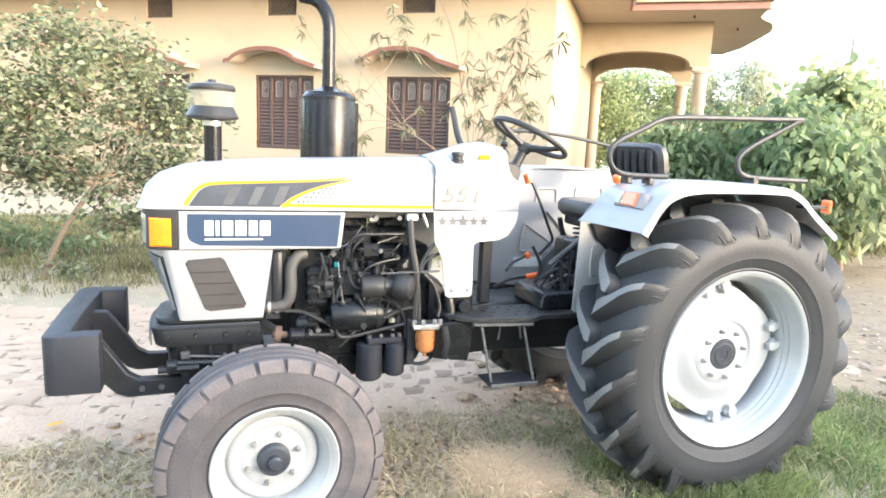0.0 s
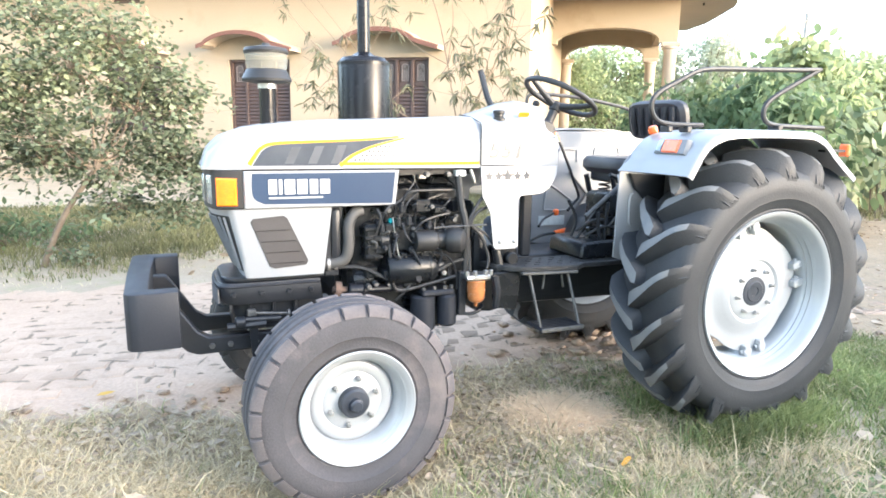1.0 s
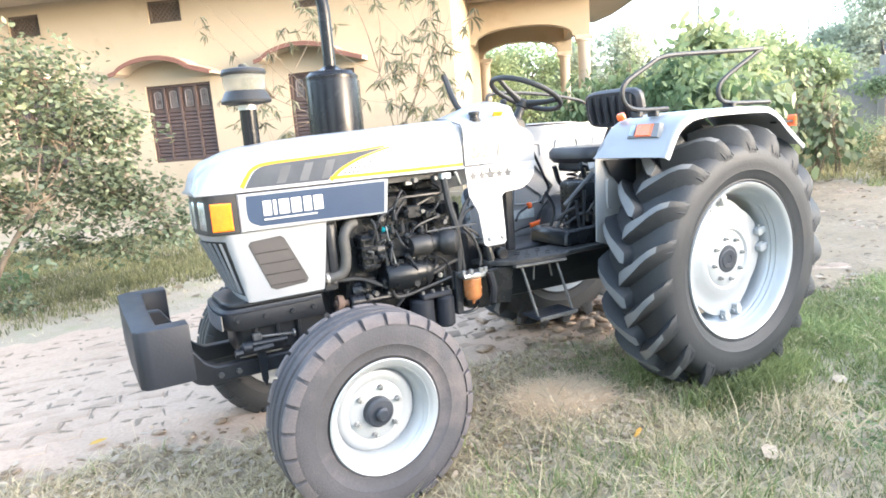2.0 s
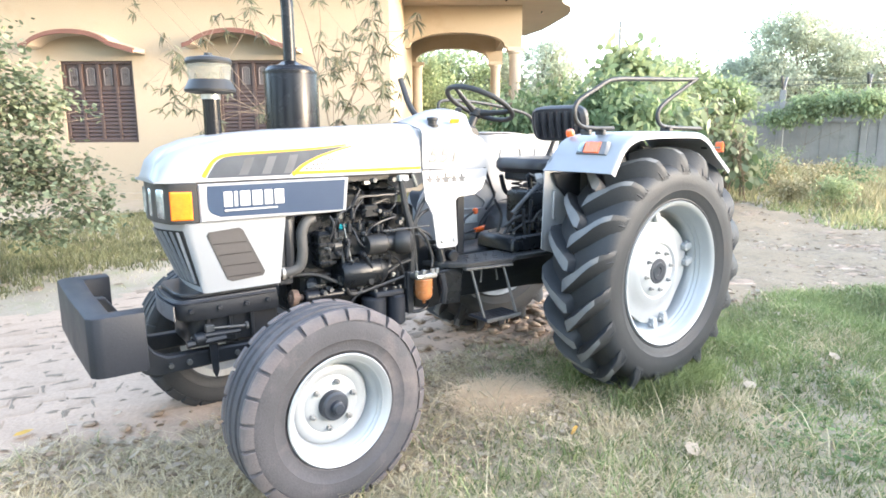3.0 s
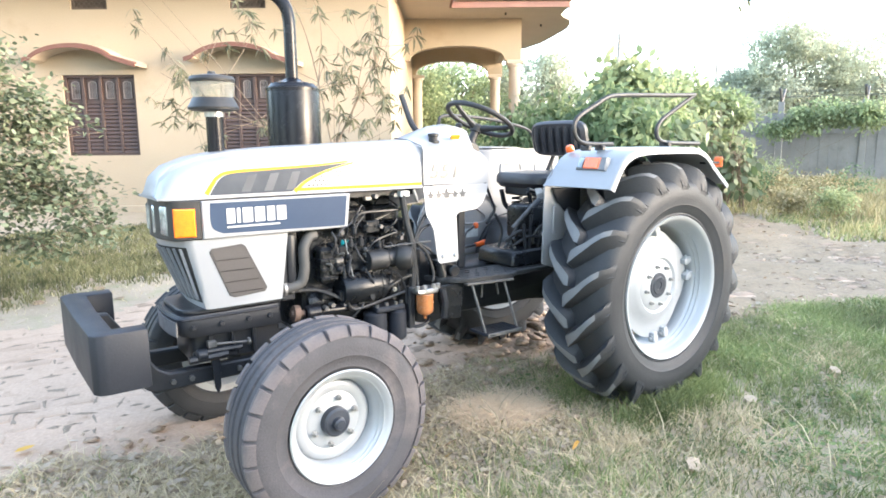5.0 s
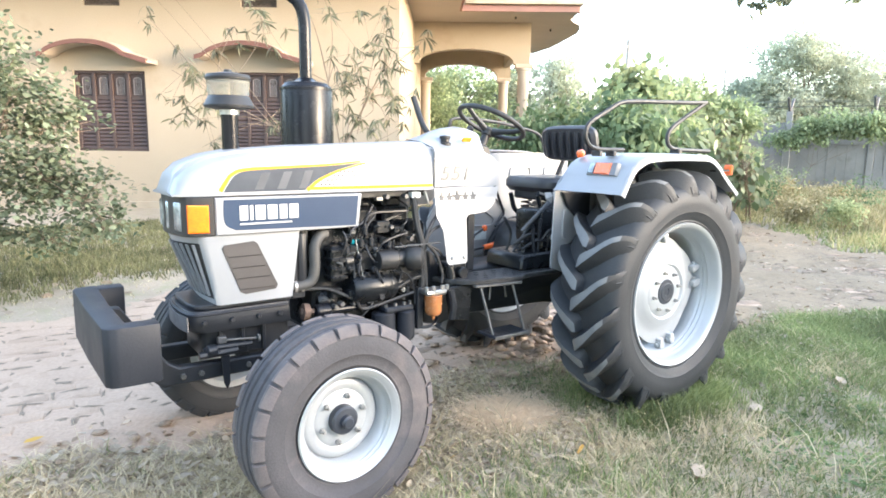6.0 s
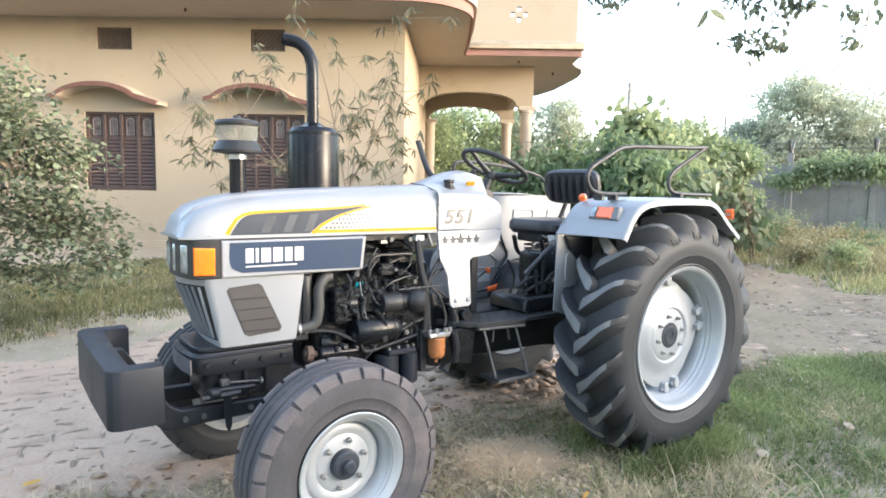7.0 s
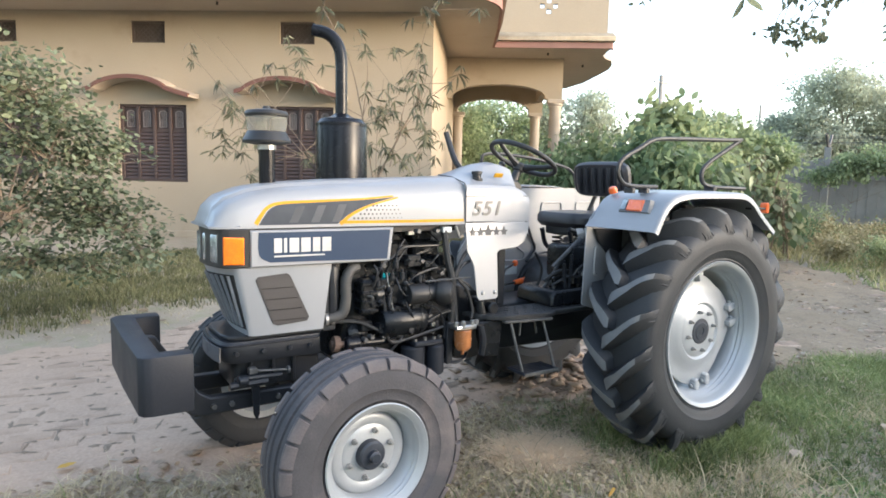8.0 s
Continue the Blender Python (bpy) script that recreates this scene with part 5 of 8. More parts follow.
def cushion(bm, cx, cy, z0, z1, lx, ly, m=None, e=4.0, seg=36):
    loops = []
    for f, z in ((0.0, z0), (0.9, z0), (1.0, z0 + 0.3 * (z1 - z0)), (1.0, z0 + 0.7 * (z1 - z0)), (0.93, z1 - 0.004), (0.8, z1), (0.0, z1 - 0.012)):
        loop = []
        for k in range(seg):
            a = 2 * math.pi * k / seg
            c, d = math.cos(a), math.sin(a)
            q = (abs(c) ** e + abs(d) ** e) ** (-1 / e)
            p = Vector((cx + lx * q * c * max(f, 0.01), cy + ly * q * d * max(f, 0.01), z))
            loop.append(m @ p if m else p)
        loops.append(loop)
    return rings(bm, loops)


part("seat_cushion", cushion(BM(), -0.13, 0.03, 1.105, 1.192, 0.195, 0.225), VINYL, seat)
BACK = pose(0.045, 0.03, 1.385, 0, 78, 8)
part("backrest", cushion(BM(), 0, 0, -0.035, 0.035, 0.105, 0.195, BACK, 5.0), VINYL, seat, "ribbed black backrest")
for k in range(6):
    y = -0.135 + 0.054 * k
    part("backrest_rib", tube(BM(), [BACK @ Vector((-0.075, y, -0.034)), BACK @ Vector((0.0, y, -0.046)), BACK @ Vector((0.075, y, -0.034))], 0.016, 8), VINYL, seat)
bm = BM()
box(bm, -0.30, -0.05, -0.1, 0.14, 1.06, 1.114, 0.01)
for y in (-0.1, 0.13):
    tube(bm, curve([(-0.33, y, 1.09), (-0.28, y, 0.98), (-0.1, y, 0.93), (0.0, y, 1.05)]), 0.014, 8)
    tube(bm, [(0.0, y, 1.1), (0.1, y, 1.28)], 0.013, 8)
tube(bm, [(-0.40, -0.17, 1.11), (-0.33, -0.16, 1.09)], 0.012, 8)
part("seat_base", bm, BLACK_PAINT, seat)
for y in (-0.08, 0.11):
    bm = BM()
    tube(bm, [(-0.22 + 0.03 * math.cos(a), y + 0.03 * math.sin(a), 0.95 + a / (2 * math.pi) * 0.025) for a in np.linspace(0, 10 * math.pi, 60)], 0.006, 5)
    part("seat_spring", bm, BLACK_PAINT, seat)

bm = BM()
for x, y, z, w, h in ((-0.35, -0.2, 1.085, 0.05, 0.06), (-0.29, -0.21, 1.075, 0.07, 0.085), (-0.22, -0.21, 1.085, 0.05, 0.05)):
    rings(bm, [[(x - w / 2, y, z + h / 2), (x + w / 2, y + 0.004, z + h / 2), (x + w / 2, y + 0.009, z + h / 2), (x - w / 2, y + 0.005, z + h / 2)], [(x - w / 2 - 0.01, y - 0.02, z), (x + w / 2, y - 0.012, z + 0.01), (x + w / 2, y - 0.007, z + 0.01), (x - w / 2 - 0.01, y - 0.015, z)], [(x - w / 3, y - 0.008, z - h / 2), (x + w / 4, y - 0.02, z - h / 2.4), (x + w / 4, y - 0.015, z - h / 2.4), (x - w / 3, y - 0.003, z - h / 2)]])
part("torn_lining", bm, RAG, seat, "torn pale lining hanging under the seat")
# ---- chassis ----
bm = BM()
prism(bm, [(-0.44, 0.75), (-0.40, 0.86), (-0.33, 0.93), (-0.17, 0.945), (-0.12, 1.035), (0.16, 1.05), (0.22, 0.95), (0.22, 0.87), (-0.18, 0.885)], "y", -0.17, 0.17, 0.015, 2)
lift = part("lift_housing", bm, BLACK_PAINT, tractor, "black hydraulic lift housing under the seat")
part("valve_block", box(BM(), -0.40, -0.28, -0.25, -0.172, 0.80, 0.90, 0.008), ENGINE, lift)
for x, z in ((-0.375, 0.86), (-0.335, 0.87), (-0.30, 0.86)):
    part("union_nut", cyl(BM(), (x, -0.25, z), (x, -0.275, z), 0.013, 6, 0.002), WORN_STEEL, lift)
for k in range(4):
    pts = curve([(-0.375 + 0.03 * k, -0.265, 0.86), (-0.36 + 0.045 * k, -0.31, 0.885 - 0.02 * k), (-0.30 + 0.06 * k, -0.30, 0.82 + 0.012 * k), (-0.2 + 0.07 * k, -0.25, 0.77 + 0.03 * k)], 5)
    part("oil_pipe", tube(BM(), pts, 0.0075, 7), ENGINE if k % 2 else PLASTIC, lift)
part("lift_rod", tube(BM(), [(-0.34, -0.285, 0.875), (-0.13, -0.30, 1.075)], 0.009, 8), WORN_STEEL, lift, "worn steel control rod")
part("lift_rod", tube(BM(), curve([(-0.40, -0.22, 0.78), (-0.29, -0.245, 0.95), (-0.24, -0.25, 1.06), (-0.27, -0.25, 1.10)], 5), 0.007, 8), BLACK_PAINT, lift)
part("lift_bracket", prism(BM(), [(-0.22, 0.90), (-0.12, 0.92), (-0.08, 1.09), (-0.14, 1.10)], "y", -0.235, -0.222, 0.002), BLACK_PAINT, lift)
bm = BM()
prism(bm, [(-1.12, 0.47), (-1.02, 0.45), (-0.85, 0.48), (-0.3, 0.47), (0.1, 0.41), (0.2, 0.6), (0.2, 0.86), (-0.2, 0.88), (-0.42, 0.74), (-1.0, 0.72), (-1.06, 0.84), (-1.12, 0.86)], "y", -0.13, 0.13, 0.03, 2)
part("transmission", bm, BLACK_PAINT, tractor, "black transmission casing")
for s in (-1, 1):
    bm = BM()
    lathe(bm, [(0.0, 0.0), (0.17, 0.0), (0.17, 0.06), (0.115, 0.1), (0.10, 0.3), (0.12, 0.34), (0.0, 0.34)], 24, pose(0, s * 0.18, 0.62, 90 if s < 0 else -90, 0, 0))
    cyl(bm, (0, s * 0.2, 0.62), (0, s * 0.42, 0.62), 0.215, 28, 0.012)
    cyl(bm, (0, s * 0.395, 0.62), (0, s * 0.432, 0.62), 0.29, 32, 0.01)
    part("rear_axle", bm, BLACK_PAINT, tractor, "black rear axle housing")
bm = BM()
prism(bm, [(-1.12, -0.20), (-1.06, -0.335), (-0.995, -0.385), (-0.735, -0.425), (-0.68, -0.388), (-0.42, -0.378), (-0.42, -0.20)], "z", 0.705, 0.728, 0.003)
foot = part("footboard", bm, FOOT_PLATE, tractor, "black checker-plate footboard")
bm = BM()
for i in range(9):
    for j in range(4):
        x, y = -1.0 + 0.06 * i + 0.03 * (j % 2), -0.24 - 0.04 * j
        box(bm, -0.012, 0.012, -0.003, 0.003, 0, 0.003, 0, pose(x, y, 0.728, 0, 0, 45 if (i + j) % 2 else -45))
tagged(part("tread_studs", bm, FOOT_PLATE, foot), "raised studs of the tread plate", kind="stuff")
bm = BM()
prism(bm, [(-0.998, -0.36), (-0.995, -0.391), (-0.735, -0.431), (-0.73, -0.39)], "z", 0.692, 0.7045, 0.002)
part("footboard_edge", bm, WORN_STEEL, foot, "worn bright front edge")
part("support_plate", prism(BM(), [(-1.12, 0.70), (-1.115, 0.57), (-1.08, 0.535), (-0.995, 0.525), (-0.975, 0.70)], "y", -0.34, -0.325, 0.004), ENGINE, foot, "black plate under the footboard")
part("support_rib", tube(BM(), curve([(-1.115, -0.352, 0.69), (-1.105, -0.36, 0.62), (-1.108, -0.352, 0.55)], 4), 0.016, 8), BLACK_PAINT, foot)
ladder = new("step")
ladder.parent = tractor
tagged(ladder, "black hanging mounting step")
bm = BM()
part("step_rod", tube(bm, [(-0.955, -0.37, 0.70), (-0.925, -0.44, 0.46)], 0.007, 8), WORN_STEEL, ladder, "worn steel rod")
part("step_rod", tube(BM(), [(-0.765, -0.385, 0.70), (-0.735, -0.455, 0.46)], 0.007, 8), WORN_STEEL, ladder, "worn steel rod")
for x, bend in ((-0.83, -0.014), (-0.745, 0.012)):
    part("step_stay", tube(BM(), curve([(x, -0.30, 0.70), (x + bend * 0.4, -0.305, 0.65), (x + bend, -0.31, 0.60)], 4), 0.006, 7), WORN_STEEL, ladder, "short steel stay")
bm = BM()
box(bm, -0.945, -0.725, -0.475, -0.34, 0.45, 0.462, 0.003)
part("step_plate", bm, BUMPER_PAINT, ladder)
part("step_lip", box(BM(), -0.945, -0.725, -0.485, -0.4752, 0.447, 0.466, 0.003), WORN_STEEL, ladder, "worn bright lip")
part("step_peg", cyl(BM(), (-0.79, -0.45, 0.4495), (-0.79, -0.45, 0.415), 0.006, 6), BLACK_PAINT, ladder)
for k in range(6):
    part("step_rib", box(BM(), -0.93, -0.74, -0.46 + 0.02 * k, -0.455 + 0.02 * k, 0.462, 0.466), BLACK_PAINT, ladder)

# ---- engine bay ----
bm = BM()
box(bm, -1.72, -1.12, -0.14, 0.14, 0.52, 1.0, 0.015)
prism(bm, [(-1.70, 0.52), (-1.66, 0.43), (-1.28, 0.41), (-1.16, 0.47), (-1.14, 0.52)], "y", -0.13, 0.13, 0.01)
block = part("engine_block", bm, ENGINE, tractor, "oily black engine block")
part("radiator", box(BM(), -1.83, -1.765, -0.165, 0.165, 0.70, 1.15, 0.006), BLACK_PAINT, tractor, "black radiator")
part("fan_shroud", box(BM(), -1.765, -1.74, -0.15, 0.15, 0.74, 1.12, 0.004), PLASTIC, tractor)
for k in range(3):
    x = -1.62 + 0.17 * k
    bm = BM()
    box(bm, x - 0.07, x + 0.07, -0.12, 0.12, 1.0, 1.07, 0.01)
    box(bm, x - 0.055, x + 0.055, -0.09, 0.09, 1.069, 1.12, 0.012)
    part("cylinder_head", bm, ENGINE, tractor, "black cylinder head")
# fuel injection pump with its lines
bm = BM()
box(bm, -1.56, -1.36, -0.215, -0.14, 0.80, 0.90, 0.008)
for k in range(3):
    x = -1.53 + 0.05 * k
    cyl(bm, (x, -0.185, 0.90), (x, -0.185, 0.945), 0.014, 8, 0.002)
cyl(bm, (-1.60, -0.18, 0.845), (-1.555, -0.18, 0.845), 0.05, 16, 0.006)
cyl(bm, (-1.36, -0.18, 0.84), (-1.31, -0.18, 0.84), 0.045, 16, 0.006)
box(bm, -1.66, -1.59, -0.21, -0.14, 0.76, 0.92, 0.01)
for k in range(4):
    box(bm, -1.665, -1.585, -0.222, -0.14, 0.775 + 0.04 * k, 0.79 + 0.04 * k, 0.003)
part("injection_pump", bm, ENGINE, tractor, "black injection pump")
bm = BM()
for k in range(3):
    x = -1.53 + 0.05 * k
    tube(bm, curve([(x, -0.185, 0.945), (x + 0.01, -0.19, 1.0), (-1.58 + 0.17 * k, -0.16, 1.06), (-1.60 + 0.17 * k, -0.1, 1.11)], 5), 0.0045, 6)
tube(bm, curve([(-1.50, -0.2, 0.96), (-1.47, -0.205, 1.05), (-1.35, -0.205, 1.06), (-1.24, -0.2, 1.062), (-1.225, -0.2, 1.1), (-1.225, -0.19, 1.14)], 5), 0.006, 6)
tube(bm, curve([(-1.46, -0.2, 0.86), (-1.40, -0.215, 0.83), (-1.36, -0.215, 0.86), (-1.345, -0.21, 0.93)], 5), 0.005, 6)
part("fuel_line", bm, BLACK_PAINT, tractor)
part("dipstick", tube(BM(), [(-1.538, -0.205, 0.945), (-1.526, -0.23, 0.82), (-1.511, -0.235, 0.74)], 0.0032, 6), STEEL, tractor, "pale steel dipstick")
part("dipstick_cap", box(BM(), -1.552, -1.512, -0.196, -0.176, 0.918, 0.943, 0.006), CYAN, tractor, "turquoise plastic cap")
# starter, intake elbow, hoses
bm = BM()
lathe(bm, [(0, 0), (0.042, 0), (0.046, 0.008), (0.046, 0.09), (0.038, 0.1), (0.038, 0.13), (0.045, 0.14), (0.045, 0.18), (0, 0.19)], 20, pose(-1.45, -0.24, 0.845, 0, 90, 0) @ pose(0, 0, 0))
part("intake_pipe", bm, PLASTIC, tractor, "ribbed black intake pipe")
part("intake_elbow", lathe(BM(), [(0, 0), (0.05, 0), (0.058, 0.012), (0.058, 0.045), (0.05, 0.068), (0.03, 0.08), (0, 0.084)], 20, pose(-1.30, -0.25, 0.845, 0, 90, -35)), PLASTIC, tractor, "black rounded pipe end")
bm = BM()
tube(bm, curve([(-1.665, -0.165, 0.975), (-1.70, -0.175, 0.965), (-1.725, -0.18, 0.92), (-1.725, -0.18, 0.84), (-1.74, -0.175, 0.775), (-1.79, -0.165, 0.755), (-1.83, -0.155, 0.752)], 5), 0.024, 12)
part("radiator_hose", bm, HOSE, tractor, "grey rubber radiator hose")
bm = BM()
for x in (-1.815, -1.785):
    cyl(bm, (x, -0.158, 0.752), (x + 0.012, -0.159, 0.752), 0.028, 12)
part("hose_clip", bm, NUT, tractor)
part("coolant_bottle", box(BM(), -1.80, -1.755, -0.178, -0.12, 0.77, 0.99, 0.018, None, 2), BLACK_PAINT, tractor, "dark blue-grey side plate")
bm = BM()
tube(bm, curve([(-1.80, -0.165, 0.74), (-1.68, -0.19, 0.735), (-1.60, -0.22, 0.70), (-1.54, -0.235, 0.675), (-1.42, -0.24, 0.68), (-1.28, -0.25, 0.74), (-1.20, -0.26, 0.76)], 5), 0.009, 7)
tube(bm, curve([(-1.56, -0.22, 0.84), (-1.555, -0.235, 0.74), (-1.545, -0.24, 0.65), (-1.50, -0.235, 0.63), (-1.38, -0.235, 0.65), (-1.25, -0.25, 0.68)], 5), 0.008, 7)
tube(bm, curve([(-1.24, -0.21, 1.13), (-1.23, -0.23, 1.0), (-1.215, -0.25, 0.9), (-1.215, -0.255, 0.75), (-1.22, -0.255, 0.62)], 5), 0.016, 8)
tube(bm, curve([(-1.12, -0.24, 1.04), (-1.17, -0.25, 0.98), (-1.205, -0.255, 0.9), (-1.20, -0.26, 0.78), (-1.20, -0.27, 0.70)], 5), 0.008, 7)
tube(bm, curve([(-1.11, -0.24, 0.98), (-1.16, -0.25, 0.96), (-1.19, -0.255, 0.91), (-1.14, -0.26, 0.85), (-1.11, -0.27, 0.76), (-1.12, -0.28, 0.71)], 5), 0.007, 7)
tube(bm, curve([(-1.18, -0.25, 0.9), (-1.13, -0.26, 0.87), (-1.10, -0.255, 0.84)], 5), 0.006, 7)
tube(bm, [(-1.29, -0.245, 0.905), (-1.11, -0.25, 0.905)], 0.004, 6)
tube(bm, curve([(-1.44, -0.22, 0.79), (-1.40, -0.24, 0.76), (-1.36, -0.23, 0.78), (-1.34, -0.22, 0.82)], 5), 0.006, 6)
part("cable", bm, PLASTIC, tractor, "black cables and rubber lines")
bm = BM()
lathe(bm, [(0, 0), (0.062, 0), (0.07, 0.012), (0.07, 0.2), (0.06, 0.22), (0.04, 0.225), (0.04, 0.26), (0, 0.26)], 22, pose(-1.57, -0.2, 0.72, 0, 90, 0))
lathe(bm, [(0.0725, 0), (0.0725, 0.006), (0.06, 0.006), (0.06, 0)], 22, pose(-1.385, -0.2, 0.72, 0, 90, 0), whole=True)
part("starter_motor", bm, ENGINE, tractor, "dull black starter motor")
bm = BM()
box(bm, -1.42, -1.27, -0.27, -0.12, 0.60, 0.625, 0.006)
part("filter_head", bm, BUMPER_PAINT, tractor, "cast filter head")
part("oil_filter", cyl(BM(), (-1.40, -0.21, 0.435), (-1.40, -0.21, 0.5995), 0.056, 20, 0.01), BUMPER_PAINT, tractor, "navy blue spin-on oil filter")
part("oil_filter", cyl(BM(), (-1.295, -0.235, 0.455), (-1.295, -0.235, 0.5995), 0.044, 18, 0.01), BUMPER_PAINT, tractor, "navy blue spin-on oil filter")
for x, z in ((-1.41, 0.63), (-1.36, 0.632), (-1.31, 0.63), (-1.28, 0.632)):
    part("engine_bolt", cyl(BM(), (x, -0.25, z - 0.006), (x, -0.25, z + 0.008), 0.009, 6), WORN_STEEL, tractor)
for x, z in ((-1.5, 0.76), (-1.495, 0.70), (-1.56, 0.66), (-1.62, 0.665), (-1.65, 0.655), (-1.45, 0.87), (-1.43, 0.80), (-1.26, 0.93), (-1.39, 1.13), (-1.29, 1.13)):
    part("engine_bolt", cyl(BM(), (x, -0.2, z), (x, -0.235, z), 0.011, 6), WORN_STEEL, tractor)
part("alternator", lathe(BM(), [(0, 0), (0.06, 0), (0.068, 0.015), (0.068, 0.09), (0.05, 0.11), (0, 0.11)], 18, pose(-1.70, -0.1, 0.66, 0, 90, 0)), ENGINE, tractor)
# governor housing, banjo fittings, brackets and linkage on the engine's flank
for x, y, z, lx, lz in ((-1.47, -0.22, 0.905, 0.05, 0.035), (-1.40, -0.215, 0.93, 0.035, 0.03), (-1.44, -0.225, 0.87, 0.03, 0.045), (-1.33, -0.205, 0.955, 0.045, 0.03), (-1.56, -0.225, 0.90, 0.035, 0.04), (-1.61, -0.225, 0.86, 0.04, 0.025), (-1.25, -0.21, 0.82, 0.04, 0.06), (-1.30, -0.225, 0.69, 0.05, 0.03), (-1.47, -0.235, 0.66, 0.06, 0.03), (-1.63, -0.2, 0.71, 0.05, 0.045), (-1.55, -0.2, 0.985, 0.04, 0.03), (-1.24, -0.2, 0.985, 0.035, 0.05)):
    part("bracket", box(BM(), x - lx / 2, x + lx / 2, y, y + 0.06, z - lz / 2, z + lz / 2, 0.004), ENGINE, block)
for x, y, z, r in ((-1.50, -0.215, 0.915, 0.012), (-1.45, -0.235, 0.895, 0.011), (-1.42, -0.235, 0.855, 0.013), (-1.385, -0.23, 0.905, 0.012), (-1.53, -0.23, 0.87, 0.014), (-1.58, -0.235, 0.82, 0.012), (-1.46, -0.24, 0.805, 0.015), (-1.36, -0.235, 0.79, 0.013), (-1.34, -0.235, 0.735, 0.012), (-1.42, -0.245, 0.71, 0.012), (-1.60, -0.215, 0.925, 0.012), (-1.29, -0.225, 0.96, 0.013), (-1.52, -0.235, 0.775, 0.011)):
    bm = BM()
    cyl(bm, (x, y + 0.05, z), (x, y, z), r, 10, 0.002)
    cyl(bm, (x, y + 0.004, z), (x, y - 0.012, z), r * 0.6, 6, 0.001)
    part("banjo_fitting", bm, BLACK_PAINT if r > 0.0115 else WORN_STEEL, block)
for pts in ([(-1.50, -0.225, 0.915), (-1.49, -0.25, 0.87), (-1.46, -0.25, 0.84), (-1.42, -0.245, 0.855)], [(-1.45, -0.245, 0.895), (-1.42, -0.255, 0.93), (-1.36, -0.25, 0.95), (-1.29, -0.235, 0.96)], [(-1.53, -0.24, 0.87), (-1.55, -0.255, 0.80), (-1.52, -0.25, 0.775)], [(-1.34, -0.245, 0.735), (-1.33, -0.255, 0.79), (-1.37, -0.255, 0.83), (-1.385, -0.24, 0.905)], [(-1.42, -0.255, 0.71), (-1.44, -0.265, 0.76), (-1.46, -0.25, 0.805)], [(-1.60, -0.225, 0.925), (-1.57, -0.23, 0.99), (-1.50, -0.2, 1.02), (-1.43, -0.17, 1.09)], [(-1.36, -0.245, 0.79), (-1.30, -0.26, 0.77), (-1.26, -0.255, 0.70), (-1.255, -0.255, 0.62)]):
    part("fuel_line", tube(BM(), curve(pts, 5), 0.0045, 6), BLACK_PAINT, block)
# small nuts, unions and short pipes crowding the pump side
rng = np.random.default_rng(77)
for k in range(46):
    x, z = rng.uniform(-1.62, -1.24), rng.uniform(0.64, 1.0)
    y = -0.205 - 0.03 * rng.random()
    kind = k % 4
    if kind == 0:
        part("union_nut", cyl(BM(), (x, y, z), (x, y - 0.02, z), 0.007 + 0.006 * rng.random(), 6, 0.0015), WORN_STEEL if k % 3 else STEEL, block)
    elif kind == 1:
        lx, lz = 0.012 + 0.025 * rng.random(), 0.008 + 0.02 * rng.random()
        bm = BM()
        box(bm, x - lx, x + lx, y - 0.012, y + 0.03, z - lz, z + lz, 0.003)
        cyl(bm, (x + lx * 0.4, y - 0.011, z), (x + lx * 0.4, y - 0.02, z), 0.006, 6, 0.001)
        part("bracket", bm, ENGINE, block)
    elif kind == 2:
        d = rng.normal(size=3) * (0.05, 0.012, 0.05)
        part("fuel_line", tube(BM(), curve([(x, y, z), (x + d[0] * 0.5 + 0.01, y - 0.022, z + d[2] * 0.5 + 0.015), (x + d[0], y - 0.006, z + d[2])], 4), 0.0035 + 0.002 * rng.random(), 6), PLASTIC if k % 3 else WORN_STEEL, block)
    else:
        bm = BM()
        cyl(bm, (x, y, z - 0.016), (x, y, z + 0.016), 0.012, 10, 0.002)
        cyl(bm, (x, y, z + 0.014), (x, y, z + 0.03), 0.007, 6, 0.001)
        part("banjo_fitting", bm, BLACK_PAINT, block)
part("relay", box(BM(), -1.255, -1.205, -0.225, -0.19, 1.118, 1.146, 0.004), STICKER, block, "pale plastic relay")
part("terminal", tube(BM(), [(-1.185, -0.225, 1.148), (-1.175, -0.228, 1.115), (-1.165, -0.23, 1.09)], [0.006, 0.009, 0.006], 8), STEEL, block, "bright metal terminal")
part("injector_cap", box(BM(), -1.40, -1.365, -0.15, -0.12, 1.105, 1.128, 0.003), NUT, block)
part("throttle_rod", tube(BM(), [(-1.37, -0.262, 0.903), (-1.12, -0.262, 0.905)], 0.0038, 6), WORN_STEEL, block, "thin steel throttle rod")
part("stop_lever", prism(BM(), [(-1.455, 0.74), (-1.44, 0.745), (-1.425, 0.68), (-1.435, 0.665), (-1.45, 0.675)], "y", -0.265, -0.257), BLACK_PAINT, block)
